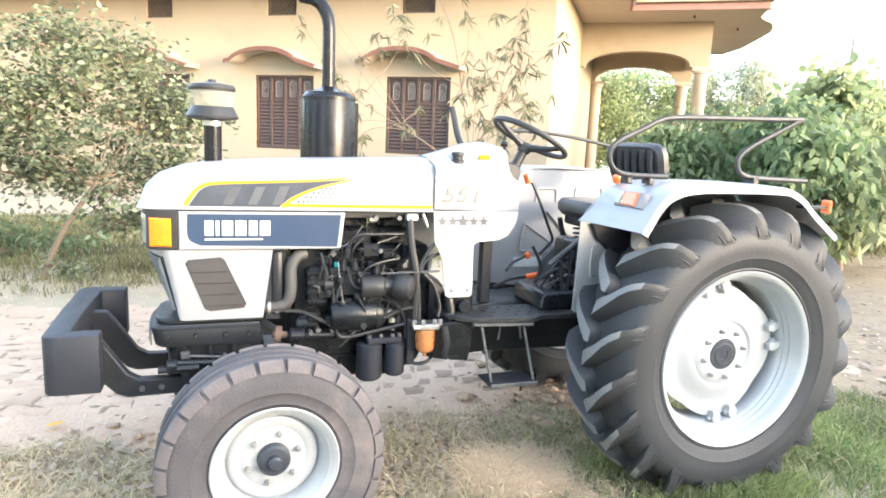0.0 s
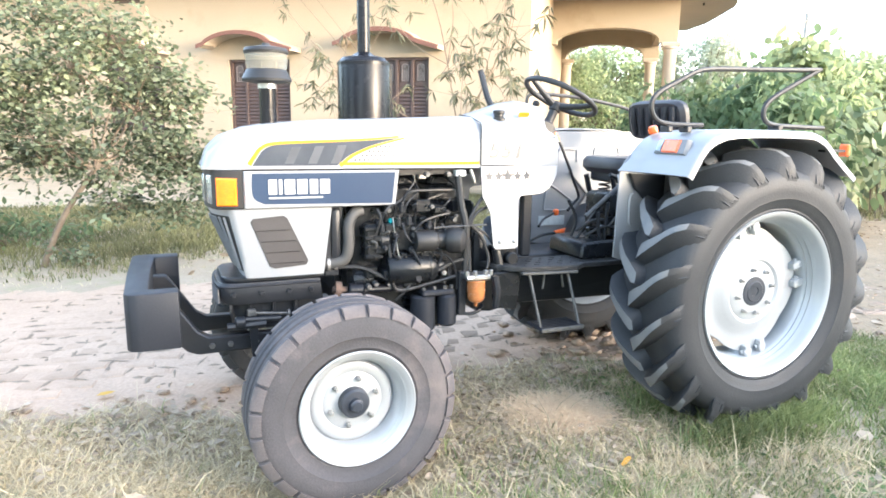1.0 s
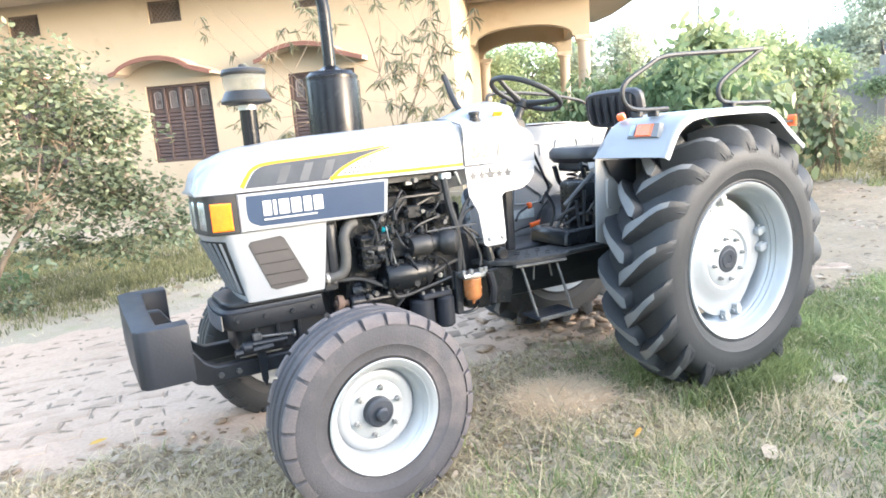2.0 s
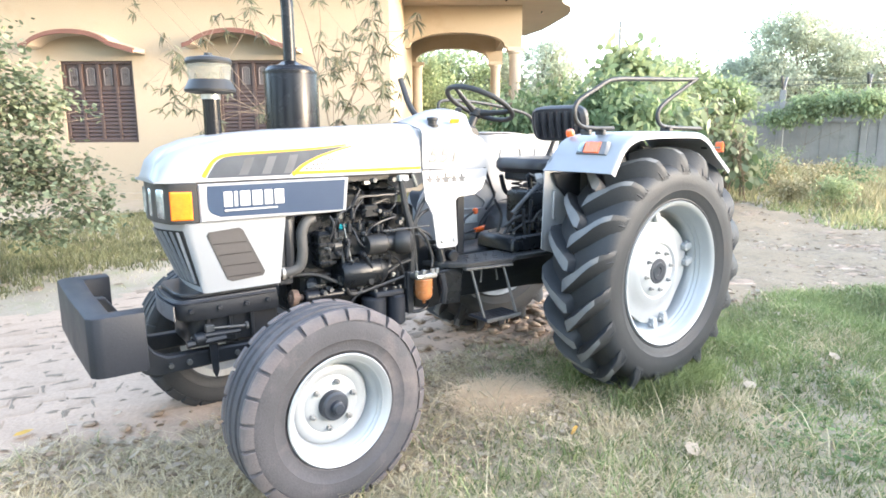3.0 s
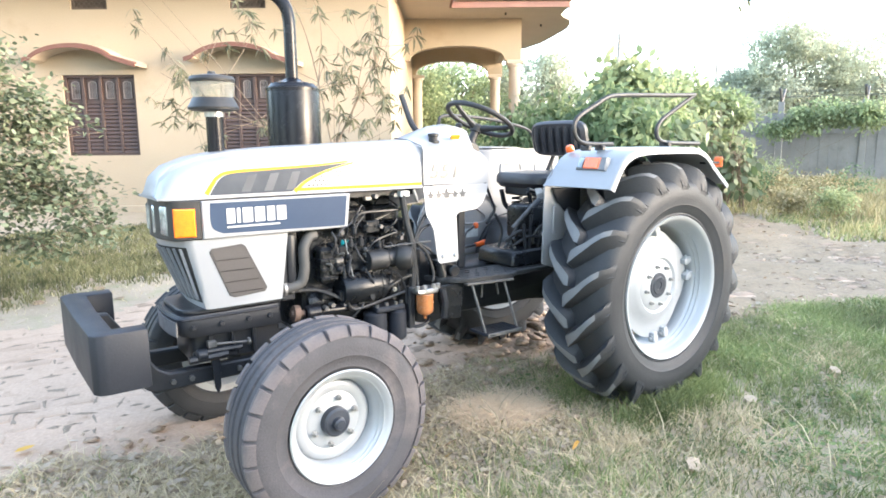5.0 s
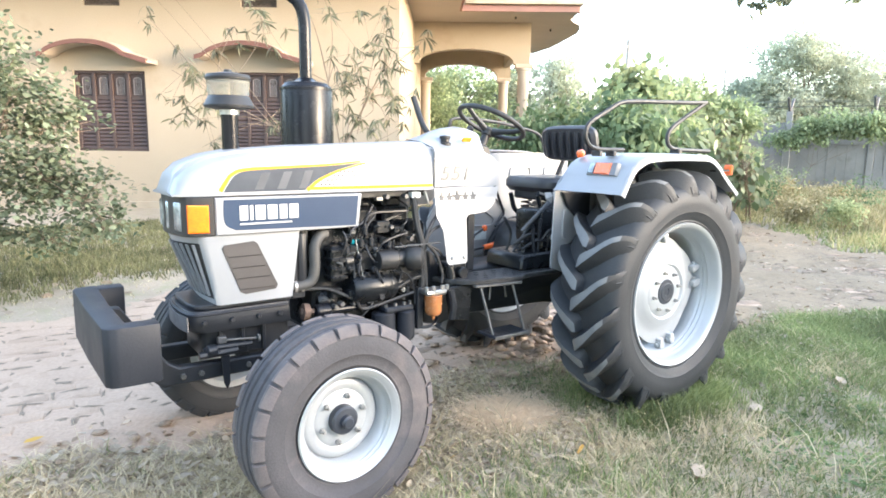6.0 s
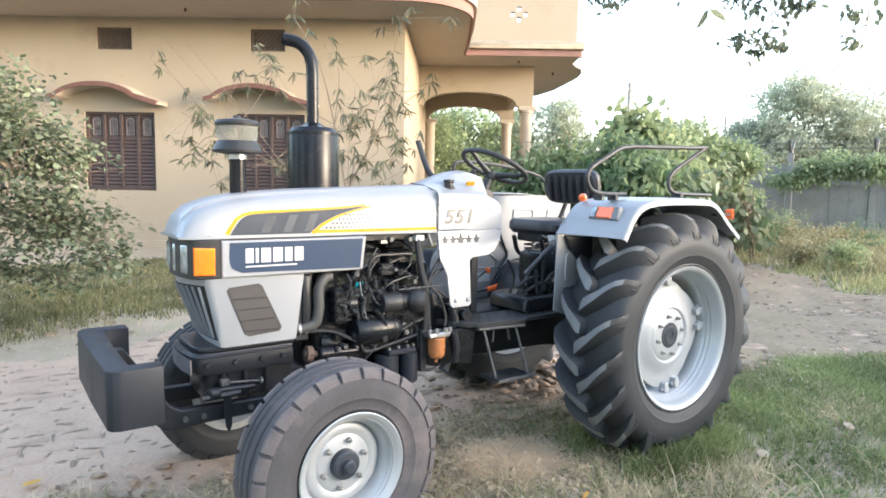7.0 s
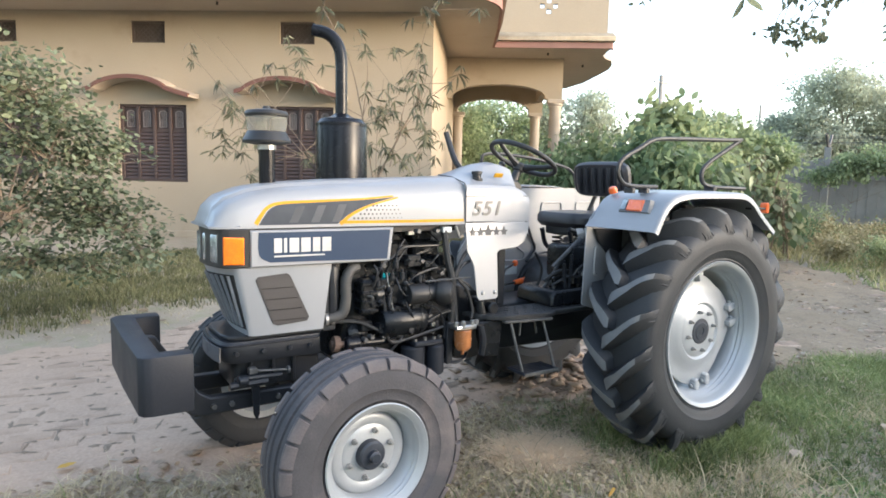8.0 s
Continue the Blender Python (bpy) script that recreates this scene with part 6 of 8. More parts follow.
# sediment bowl fuel filter
bm = BM()
box(bm, -1.235, -1.125, -0.34, -0.26, 0.67, 0.695, 0.006)
cyl(bm, (-1.18, -0.30, 0.64), (-1.18, -0.30, 0.67), 0.03, 14, 0.004)
filt = part("fuel_filter", bm, STEEL, tractor, "fuel filter with an amber bowl")
part("bowl", lathe(BM(), [(0, -0.118), (0.007, -0.117), (0.01, -0.1), (0.026, -0.096), (0.037, -0.086), (0.041, -0.07), (0.042, 0.0), (0.038, 0.004), (0, 0.004)], 20, pose(-1.18, -0.30, 0.664)), AMBER_BOWL, filt, "amber transparent bowl")
bm = BM()
for x in (-1.24, -1.20, -1.15, -1.125):
    part("union", cyl(BM(), (x, -0.33, 0.69), (x, -0.33, 0.715), 0.011, 8, 0.002), STEEL, filt)
cyl(bm, (-1.245, -0.335, 0.685), (-1.215, -0.335, 0.685), 0.012, 8, 0.002)
part("union", bm, STEEL, filt)
bm = BM()
tube(bm, curve([(-1.25, -0.25, 0.52), (-1.21, -0.27, 0.505), (-1.16, -0.28, 0.515), (-1.13, -0.26, 0.535)], 5), 0.008, 7)
box(bm, -1.25, -1.215, -0.27, -0.235, 0.50, 0.70, 0.004)
part("filter_bracket", bm, BLACK_PAINT, tractor)
bm = BM()
tube(bm, curve([(-1.07, -0.27, 0.79), (-1.06, -0.28, 0.72), (-1.06, -0.28, 0.64), (-1.055, -0.285, 0.60)], 4), [0.022] * 5 + [0.026] * 8, 10)
box(bm, -1.08, -0.95, -0.26, -0.18, 0.70, 0.80, 0.012)
cyl(bm, (-1.0, -0.25, 0.75), (-1.0, -0.30, 0.75), 0.03, 14, 0.006)
part("brake_bracket", bm, ENGINE, tractor)
# controls in the footwell
bm = BM()
prism(bm, [(-0.66, 0.73), (-0.655, 0.795), (-0.63, 0.81), (-0.28, 0.82), (-0.28, 0.73)], "y", -0.335, -0.05, 0.01)
part("hydraulic_cover", bm, ENGINE, tractor, "black casing beside the seat")
for pts, r in (([(-0.62, 0.12, 0.82), (-0.56, 0.17, 0.85), (-0.5, 0.19, 0.87), (-0.475, 0.2, 0.88)], 0.007), ([(-0.70, 0.1, 0.74), (-0.56, 0.19, 0.757), (-0.46, 0.2, 0.765)], 0.008), ([(-0.62, -0.2, 0.78), (-0.50, -0.24, 0.96), (-0.40, -0.27, 1.06)], 0.008), ([(-0.413, 0.165, 0.892), (-0.36, 0.18, 0.935), (-0.33, 0.189, 0.967), (-0.36, 0.192, 1.04), (-0.45, 0.2, 1.24), (-0.483, 0.2, 1.27)], 0.008), ([(-0.55, -0.2, 0.82), (-0.5, -0.22, 0.93), (-0.42, -0.22, 0.92), (-0.36, -0.24, 0.83)], 0.011), ([(-0.45, -0.3, 0.80), (-0.44, -0.31, 0.9), (-0.37, -0.31, 0.96), (-0.33, -0.3, 1.05)], 0.008), ([(-0.6, -0.15, 0.8), (-0.58, -0.16, 0.9), (-0.62, -0.15, 0.99)], 0.008)):
    part("control_lever", tube(BM(), curve(pts, 5), r, 7), BLACK_PAINT, tractor)
for x, y, z, lx, ly, lz in ((-0.45, -0.27, 0.85, 0.09, 0.08, 0.05), (-0.36, -0.3, 0.86, 0.05, 0.07, 0.07), (-0.52, -0.2, 0.845, 0.06, 0.06, 0.04), (-0.40, -0.2, 0.93, 0.07, 0.05, 0.05), (-0.33, -0.22, 0.99, 0.06, 0.05, 0.09)):
    part("valve_block", box(BM(), x - lx / 2, x + lx / 2, y - ly / 2, y + ly / 2, z - lz / 2, z + lz / 2, 0.008), ENGINE, tractor)
for pts, r in (([(-0.60, -0.27, 0.83), (-0.52, -0.3, 0.875), (-0.44, -0.31, 0.87), (-0.36, -0.34, 0.90)], 0.007), ([(-0.48, -0.3, 0.88), (-0.44, -0.32, 0.93), (-0.38, -0.32, 0.90), (-0.31, -0.33, 0.86)], 0.008), ([(-0.62, -0.23, 0.85), (-0.55, -0.26, 0.9), (-0.46, -0.26, 0.89), (-0.42, -0.25, 0.84)], 0.009), ([(-0.42, -0.2, 0.95), (-0.36, -0.22, 1.03), (-0.30, -0.2, 1.08)], 0.01)):
    part("hydraulic_hose", tube(BM(), curve(pts, 5), r, 7), PLASTIC, tractor)
part("knuckle", lathe(BM(), [(0, 0.018), (0.014, 0.016), (0.018, 0.008), (0.018, 0.0), (0, 0)], 12, pose(-0.43, -0.3, 0.885, 50, 0, 0)), STEEL, tractor, "bright steel ball knuckle")
part("column_bracket", box(BM(), -0.885, -0.832, -0.17, -0.13, 0.728, 1.03, 0.008), BLACK_PAINT, tractor, "black upright bracket behind the skirt")
part("brake_rod", tube(BM(), [(-0.585, -0.25, 0.92), (-0.395, -0.25, 1.065)], 0.011, 8), WORN_STEEL, tractor, "slanting steel rod")
for pts in ([(-0.498, -0.3, 0.99), (-0.505, -0.3, 0.90), (-0.513, -0.3, 0.76)], [(-0.551, -0.3, 0.945), (-0.545, -0.3, 0.86), (-0.521, -0.3, 0.752)]):
    part("pedal_arm", tube(BM(), curve(pts, 4), 0.009, 7), BLACK_PAINT, tractor)
part("gearbox_tower", box(BM(), -0.47, -0.3, -0.28, -0.06, 0.84, 1.03, 0.03, None, 2), ENGINE, tractor, "black casing under the seat")
part("latch_rod", tube(BM(), [(-0.234, 0.442, 1.083), (-0.101, 0.442, 0.95), (-0.178, 0.442, 0.849)], 0.007, 6), PLATE_GREY, tractor, "thin bent rod on the plate")
part("lift_cover", box(BM(), -0.28, 0.1, -0.14, 0.16, 0.84, 0.96, 0.03, None, 2), ENGINE, tractor)
part("lever_knob", lathe(BM(), [(0, 0.02), (0.014, 0.014), (0.018, 0.0), (0.014, -0.014), (0, -0.02)], 12, pose(-0.466, 0.2, 0.88)), ORANGE_RED, tractor, "orange lever knob")
part("lever_knob", tube(BM(), [(-0.467, 0.2, 0.765), (-0.37, 0.2, 0.774)], [0.014, 0.02], 10), ORANGE_RED, tractor, "orange lever knob")
part("instruction_sticker", box(BM(), -0.425, -0.248, 0.4465, 0.4515, 0.767, 0.823), STICKER, tractor, "pale instruction sticker on the plate")
for k in range(4):
    part("cover_bolt", cyl(BM(), (-0.58 + 0.08 * k, -0.26, 0.81), (-0.58 + 0.08 * k, -0.26, 0.835), 0.009, 6), WORN_STEEL, tractor)
part("drawbar", box(BM(), 0.15, 0.45, -0.16, 0.16, 0.38, 0.44, 0.01), BLACK_PAINT, tractor, "black drawbar plate")
for s in (-1, 1):
    part("lower_link", tube(BM(), [(0.12, s * 0.22, 0.45), (0.75, s * 0.30, 0.42)], 0.022, 8), BLACK_PAINT, tractor, "black linkage arm")

# ---- stacks on the bonnet ----
bm = BM()
PX, PY = -2.018, -0.02
tube(bm, [(PX, PY, 1.30), (PX, PY, 1.475)], 0.034, 16)
stack = part("air_intake", bm, GLOSS_BLACK, tractor, "black air intake stack with a pre-cleaner")
part("stack_band", lathe(BM(), [(0.035, 1.475), (0.038, 1.475), (0.038, 1.495), (0.035, 1.495)], 20, pose(PX, PY, 0), whole=True), STEEL, stack)
part("base_ring", lathe(BM(), [(0.034, 1.30), (0.046, 1.315), (0.046, 1.325), (0.034, 1.33)], 20, pose(PX, PY, 0), whole=True), PLASTIC, stack)
part("precleaner_base", lathe(BM(), [(0, 1.495), (0.05, 1.495), (0.098, 1.503), (0.1, 1.512), (0.088, 1.535), (0.08, 1.55), (0, 1.55)], 30, pose(PX, PY, 0)), PLASTIC, stack)
part("precleaner_bowl", lathe(BM(), [(0, 1.5505), (0.078, 1.5505), (0.083, 1.565), (0.086, 1.61), (0, 1.612)], 30, pose(PX, PY, 0)), SMOKED, stack, "yellowed clear dust bowl")
part("precleaner_cap", lathe(BM(), [(0, 1.6125), (0.088, 1.6125), (0.09, 1.622), (0.084, 1.634), (0.04, 1.642), (0.018, 1.643), (0.014, 1.655), (0, 1.656)], 30, pose(PX, PY, 0)), PLASTIC, stack)
MX, MY = -1.49, 0.41
bm = BM()
lathe(bm, [(0, 1.05), (0.112, 1.05), (0.128, 1.07), (0.131, 1.09), (0.131, 1.625), (0.126, 1.645), (0.114, 1.655), (0.11, 1.662), (0.06, 1.674), (0.035, 1.69), (0, 1.69)], 40, pose(MX, MY, 0))
muff = part("muffler", bm, GLOSS_BLACK, tractor, "gloss black upright exhaust muffler")
bm = BM()
for z in (1.632,):
    lathe(bm, [(0.125, z - 0.008), (0.134, z - 0.006), (0.134, z + 0.006), (0.125, z + 0.008)], 40, pose(MX, MY, 0), whole=True)
part("muffler_seam", bm, GLOSS_BLACK, muff)
part("muffler_ridge", box(BM(), MX + 0.128, MX + 0.148, MY - 0.008, MY + 0.008, 1.1, 1.62, 0.003), GLOSS_BLACK, muff)
path = curve([(MX, MY, 1.66), (MX, MY + 0.002, 1.85), (MX - 0.002, MY + 0.006, 1.98), (MX - 0.02, MY + 0.02, 2.05), (MX - 0.06, MY + 0.05, 2.095), (MX - 0.12, MY + 0.09, 2.112)], 6)
part("exhaust_pipe", tube(BM(), path, 0.031, 18), GLOSS_BLACK, muff, "black exhaust pipe with a bent tip")
part("exhaust_mouth", lathe(BM(), [(0.0, 0.0), (0.026, 0.0), (0.026, 0.002), (0, 0.002)], 16, Matrix.Translation(path[-1]) @ (path[-1] - path[-2]).to_track_quat("Z", "Y").to_matrix().to_4x4()), GRILLE_DARK, muff)
bm = BM()
tube(bm, curve([(MX, MY, 1.06), (MX, MY - 0.02, 0.98), (MX, MY - 0.15, 0.95), (MX, 0.14, 0.95)], 4), 0.03, 10)
box(bm, MX - 0.2, MX + 0.2, 0.14, 0.2, 0.92, 0.99, 0.01)
part("exhaust_manifold", bm, RUST, muff)

# ---- plants ----
def leaf_mesh(pos, way, size, ratio, fold, rng):
    """Curled oval leaves: pos where each stalk ends, way its direction, size its length. Gives points and triangles."""
    n = len(pos)
    way = way / np.linalg.norm(way, axis=1, keepdims=True)
    side = np.cross(way, rng.normal(size=(n, 3)) * 0.6 + (0, 0, 1.0))
    side /= np.linalg.norm(side, axis=1, keepdims=True) + 1e-9
    up = np.cross(side, way)
    L, W = size[:, None], size[:, None] * ratio
    a, b = pos + way * L * 0.3 - up * L * fold * 0.1, pos + way * L * 0.68 - up * L * fold * 0.45
    tip = pos + way * L - up * L * fold
    v = np.stack([pos, a + side * W * 0.48, a - side * W * 0.48, b + side * W * 0.42, b - side * W * 0.42, tip], 1).reshape(-1, 3)
    k = np.arange(n)[:, None] * 6
    f = np.concatenate([k + [0, 1, 2], k + [1, 3, 2], k + [2, 3, 4], k + [3, 5, 4]])
    return v, f


def scatter_ball(rng, n, centre, radius, shell=0.55):
    d = rng.normal(size=(n, 3))
    d /= np.linalg.norm(d, axis=1, keepdims=True)
    r = shell + (1 - shell) * rng.random((n, 1))
    return np.asarray(centre) + d * r * np.asarray(radius), d


def grow(rng, base, tips, trunk_r, lean=0.12, split=0.42):
    """Trunk and limbs from the base to clump centres."""
    bm = BM()
    base = np.asarray(base, float)
    top = tips.mean(0)
    fork = base + (top - base) * split + rng.normal(size=3) * lean * (1, 1, 0.2)
    tube(bm, curve([tuple(base - (0, 0, 0.15)), tuple(base + (fork - base) * 0.5 + rng.normal(size=3) * lean * 0.4), tuple(fork)], 4), list(np.linspace(trunk_r, trunk_r * 0.62, 9)), 8)
    for t in tips[tips[:, 2] > tips[:, 2].max() * 0.45]:
        mid = fork + (t - fork) * 0.5 + rng.normal(size=3) * np.linalg.norm(t - fork) * 0.1
        tube(bm, curve([tuple(fork - (top - base) * 0.02), tuple(mid), tuple(t)], 4), list(np.linspace(trunk_r * 0.45, trunk_r * 0.08, 9)), 5)
    return bm


def tree(name, label, category, base, clumps, leaf, ratio, count, material, trunk_r, seed, droop=0.3, group="", fold=0.15, split=0.42, twigs=0, level=0.0):
    """A tree or bush: clumps are (x, y, z, rx, ry, rz) from the base. Each clump breaks up into sprays of leaves."""
    rng = np.random.default_rng(seed)
    t = thing(name, label, category, group, m=pose(*base))
    c = np.array([q[:3] for q in clumps], float)
    part("trunk", grow(rng, (0, 0, 0), c, trunk_r, 0.12, split), BARK, t, "", 60)
    vs, fs, o = [], [], 0
    wood = BM()
    vol = np.array([q[3] * q[4] * q[5] for q in clumps]) ** 0.67
    for q, share in zip(clumps, vol / vol.sum()):
        n = int(count * share)
        sprays = max(5, n // 14)
        sc, sd = scatter_ball(rng, sprays, q[:3], q[3:], 0.3)
        sc += rng.normal(size=sc.shape) * np.array(q[3:]) * 0.3
        for e in sc[:twigs]:
            root = np.array(q[:3]) * (1, 1, 0.93)
            tube(wood, [tuple(root), tuple((root + e) / 2 + rng.normal(size=3) * 0.04), tuple(e + (e - root) * 0.15)], [0.006, 0.004, 0.002], 4, False)
        pick = rng.integers(0, sprays, n)
        spread = leaf * 1.15
        pos = sc[pick] + rng.normal(size=(n, 3)) * spread * (1, 1, 0.6)
        way = (sd[pick] * 0.7 + rng.normal(size=(n, 3)) * 0.7) * (1, 1, 1 - level) + (0, 0, -droop)
        v, f = leaf_mesh(pos, way, leaf * (0.65 + 0.7 * rng.random(n)), ratio, fold, rng)
        vs.append(v), fs.append(f + o)
        o += len(v)
    if twigs:
        tagged(part("twig_mass", wood, BARK, t, "thin bare twigs"), kind="stuff")
    raw_mesh("crown", np.concatenate(vs), np.concatenate(fs), material, t)
    return t


# the bush beside the lane, dense and low, with bare stems under it
bush_clumps = [(0, 0, 1.55, 0.525, 0.5), (0.45, -0.1, 1.95, 0.475, 0.42), (0.9, 0, 2.05, 0.39, 0.36), (-0.45, 0.1, 1.9, 0.525, 0.45), (0.2, 0.2, 2.3, 0.37, 0.22), (0.95, -0.1, 1.55, 0.475, 0.42),
               (1.3, 0, 1.6, 0.335, 0.3), (1.2, -0.1, 1.1, 0.435, 0.35), (0.75, -0.2, 0.95, 0.46, 0.32), (1.5, 0, 0.85, 0.345, 0.22), (1.72, -0.05, 0.62, 0.26, 0.14), (0.2, -0.25, 1.05, 0.41, 0.3),
               (-0.5, -0.1, 1.25, 0.475, 0.42), (-0.9, 0.1, 1.6, 0.45, 0.5), (-1, 0, 0.95, 0.4, 0.35), (0.75, 0.1, 0.55, 0.325, 0.14), (1.25, 0, 0.5, 0.3, 0.14), (0.3, -0.1, 0.12, 0.16, 0.1)]
tree("bush", "dusty grey-green leafy bush with thin bare stems", "bush", (-3.66, 4.1, 0), [(x, y, z, r, r, rz) for x, y, z, r, rz in bush_clumps], 0.056, 0.58, 21000, LEAF_BUSH, 0.032, 3, 0.12, split=0.75, twigs=26, level=0.55)
tree("bush", "dusty grey-green bush beyond the lane", "bush", (-7.2, 5.0, 0), [(0, 0, 1.5, 0.9, 0.8, 0.8), (0.8, 0, 1.9, 0.7, 0.6, 0.6), (-0.6, 0, 2.0, 0.7, 0.6, 0.6), (0.6, 0, 0.9, 0.7, 0.6, 0.5), (-0.5, 0, 0.8, 0.7, 0.6, 0.4)], 0.08, 0.5, 4500, LEAF_BUSH, 0.05, 4)
tree("bush", "bright green low shrub on the verge", "bush", (-4.1, 5.2, 0), [(0, 0, 0.3, 0.3, 0.3, 0.2), (0.4, 0.1, 0.25, 0.3, 0.3, 0.16), (-0.4, 0, 0.3, 0.3, 0.3, 0.2)], 0.08, 0.5, 500, LEAF_LIGHT, 0.012, 5)


# thin sapling in front of the house: long drooping leaves in tufts at the ends of wiry stems
def sapling():
    rng = np.random.default_rng(11)
    t = thing("sapling", "wiry sapling with tufts of long drooping leaves", "sapling", m=HOUSE @ pose(-2.35, 5.3, 0))
    tufts = [(-4.95, 3.07), (-3.87, 3.01), (-3.45, 2.9), (-3.29, 2.98), (-2.39, 3.1), (-1.58, 3.06), (-1.9, 2.78), (-1.74, 2.86), (-4.54, 2.37), (-4.21, 2.41), (-4.64, 1.88), (-4.3, 1.68), (-4.22, 1.35), (-2.39, 2.54), (-2.23, 2.18), (-1.9, 2.03), (-1.53, 1.95), (-2.31, 1.78), (-1.98, 1.7), (-1.65, 1.71), (-1.62, 2.39), (-1.18, 2.63), (-3.04, 3.72), (-1.47, 3.64), (-3.92, 2.09), (-3.22, 1.69), (-2.17, 2.33), (-1.94, 2.26), (-1.81, 2.68), (-1.54, 1.88), (-2.18, 1.52), (-4.18, 1.84)]
    heads = [(u + 2.35, rng.normal() * 0.3, z) for u, z in tufts]
    bm = BM()
    forks = [(0.1, 0, 1.25), (0.45, 0.05, 2.0), (-0.9, 0.0, 1.6), (-1.7, 0.05, 2.0), (-0.1, 0, 2.2), (0.7, 0, 2.3)]
    tube(bm, curve([(0, 0, -0.1), (0.03, 0.02, 0.6), (0.1, 0, 1.25), (0.45, 0.05, 2.0), (0.7, 0, 2.5), (0.8, 0, 3.0)], 5), list(np.linspace(0.022, 0.006, 26)), 6)
    tube(bm, curve([(0.05, 0, 0.9), (-0.4, 0, 1.3), (-0.9, 0, 1.6), (-1.7, 0.05, 2.0), (-2.3, 0, 2.35)], 5), list(np.linspace(0.015, 0.005, 21)), 6)
    tube(bm, curve([(0.08, 0, 1.2), (-0.1, 0, 2.2), (-0.3, 0, 3.0), (-0.69, 0, 3.72)], 5), list(np.linspace(0.012, 0.004, 16)), 5)
    tube(bm, curve([(-1.7, 0.05, 2.0), (-2.1, 0, 2.5), (-2.6, 0, 3.07)], 5), list(np.linspace(0.008, 0.003, 11)), 5)
    for a, b in (((-0.9, 0, 1.6), (-2.62, 0.05, 3.45)), ((-0.75, 0, 1.5), (-2.2, 0, 3.3)), ((0.3, 0, 1.5), (0.75, 0.05, 3.3)), ((0.45, 0.05, 2.0), (0.95, 0, 2.9)), ((0.1, 0, 1.25), (0.2, 0, 2.75)), ((0.1, 0, 1.25), (0.95, 0.05, 1.6)), ((0.05, 0, 1.0), (0.9, 0, 1.42))):
        bend = tuple((np.array(a) + b) / 2 + rng.normal(size=3) * 0.05)
        tube(bm, curve([a, bend, b], 5), list(np.linspace(0.007, 0.003, 11)), 5)
    pos, way, size = [], [], []
    for h in heads:
        f = min(forks, key=lambda q: (q[0] - h[0]) ** 2 + 0.6 * (q[2] - h[2]) ** 2 + (3 if q[2] > h[2] + 0.3 else 0))
        mid = (np.array(f) + np.array(h)) / 2 + rng.normal(size=3) * 0.08 + (0, 0, 0.05)
        tube(bm, curve([f, tuple(mid), h], 5), list(np.linspace(0.007, 0.003, 11)), 5)
        for end in [h] + [tuple(np.array(h) + rng.normal(size=3) * (0.26, 0.2, 0.22)) for _ in range(rng.integers(2, 6))]:
            if end is not h:
                tube(bm, [h, end], 0.003, 4)
            for _ in range(rng.integers(6, 11)):
                a = rng.random() * 2 * math.pi
                pos.append(np.array(end) + rng.normal(size=3) * 0.015)
                way.append((math.cos(a) * 0.8, math.sin(a) * 0.8, 0.1 - 1.0 * rng.random()))
                size.append(0.10 + 0.10 * rng.random())
    part("stem", bm, BARK, t, "thin bent stems")
    v, f = leaf_mesh(np.array(pos), np.array(way), np.array(size), 0.165, 0.6, rng)
    raw_mesh("crown", v, f, LEAF_DROOP, t)


sapling()

# undergrowth and trees behind the tractor
def big_bush(base, h, r, seed, material, leaf=0.17, n=1500, label="green broad-leaved bush behind the tractor", ratio=0.55, droop=0.5, name="bush"):
    rng = np.random.default_rng(seed)
    cl = []
    for k in range(9):
        a, q = rng.random() * 6.28, r * 0.62 * rng.random() ** 0.5
        z = h * (0.25 + 0.58 * rng.random())
        s = r * (0.38 + 0.22 * rng.random())
        cl.append((q * math.cos(a), q * math.sin(a), z, s, s, s * 0.75))
    cl.append((0, 0, h * 0.82, r * 0.4, r * 0.4, h * 0.17))
    return tree(name, label, "bush" if name == "bush" else "tree", base, cl, leaf, ratio, n, material, 0.03 * h, seed, droop)


for x, y, h, r, seed, material, leaf, n, label in (
        (4.31, 4.93, 1.95, 0.62, 21, LEAF_LIGHT, 0.15, 1700, "bright green broad-leaved bush"),
        (5.51, 5.15, 2.25, 0.75, 22, LEAF_LIGHT, 0.16, 1900, "yellow-green broad-leaved bush"),
        (5.3, 3.95, 2.25, 0.72, 24, LEAF_DARK, 0.17, 1700, "green drooping-leaved bush"),
        (4.8, 3.0, 1.9, 0.6, 30, LEAF_LIGHT, 0.15, 1300, "bright green broad-leaved bush"),
        (3.35, 4.75, 1.35, 0.55, 31, LEAF_DARK, 0.12, 1300, "low green shrub"),
        (5.85, 3.35, 1.95, 0.45, 23, LEAF_BROAD, 0.24, 420, "pale large-leaved teak sapling"),
        (5.3, 3.4, 1.85, 0.5, 32, LEAF_BROAD, 0.2, 330, "pale large-leaved teak sapling"),
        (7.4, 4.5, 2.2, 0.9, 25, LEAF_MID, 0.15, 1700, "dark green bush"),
        (10.2, 6.9, 2.4, 1.3, 27, LEAF_MID, 0.17, 2000, "haze-pale green bush"),
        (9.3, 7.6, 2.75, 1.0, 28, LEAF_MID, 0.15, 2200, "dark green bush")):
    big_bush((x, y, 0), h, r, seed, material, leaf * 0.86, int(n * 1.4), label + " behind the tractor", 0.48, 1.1)
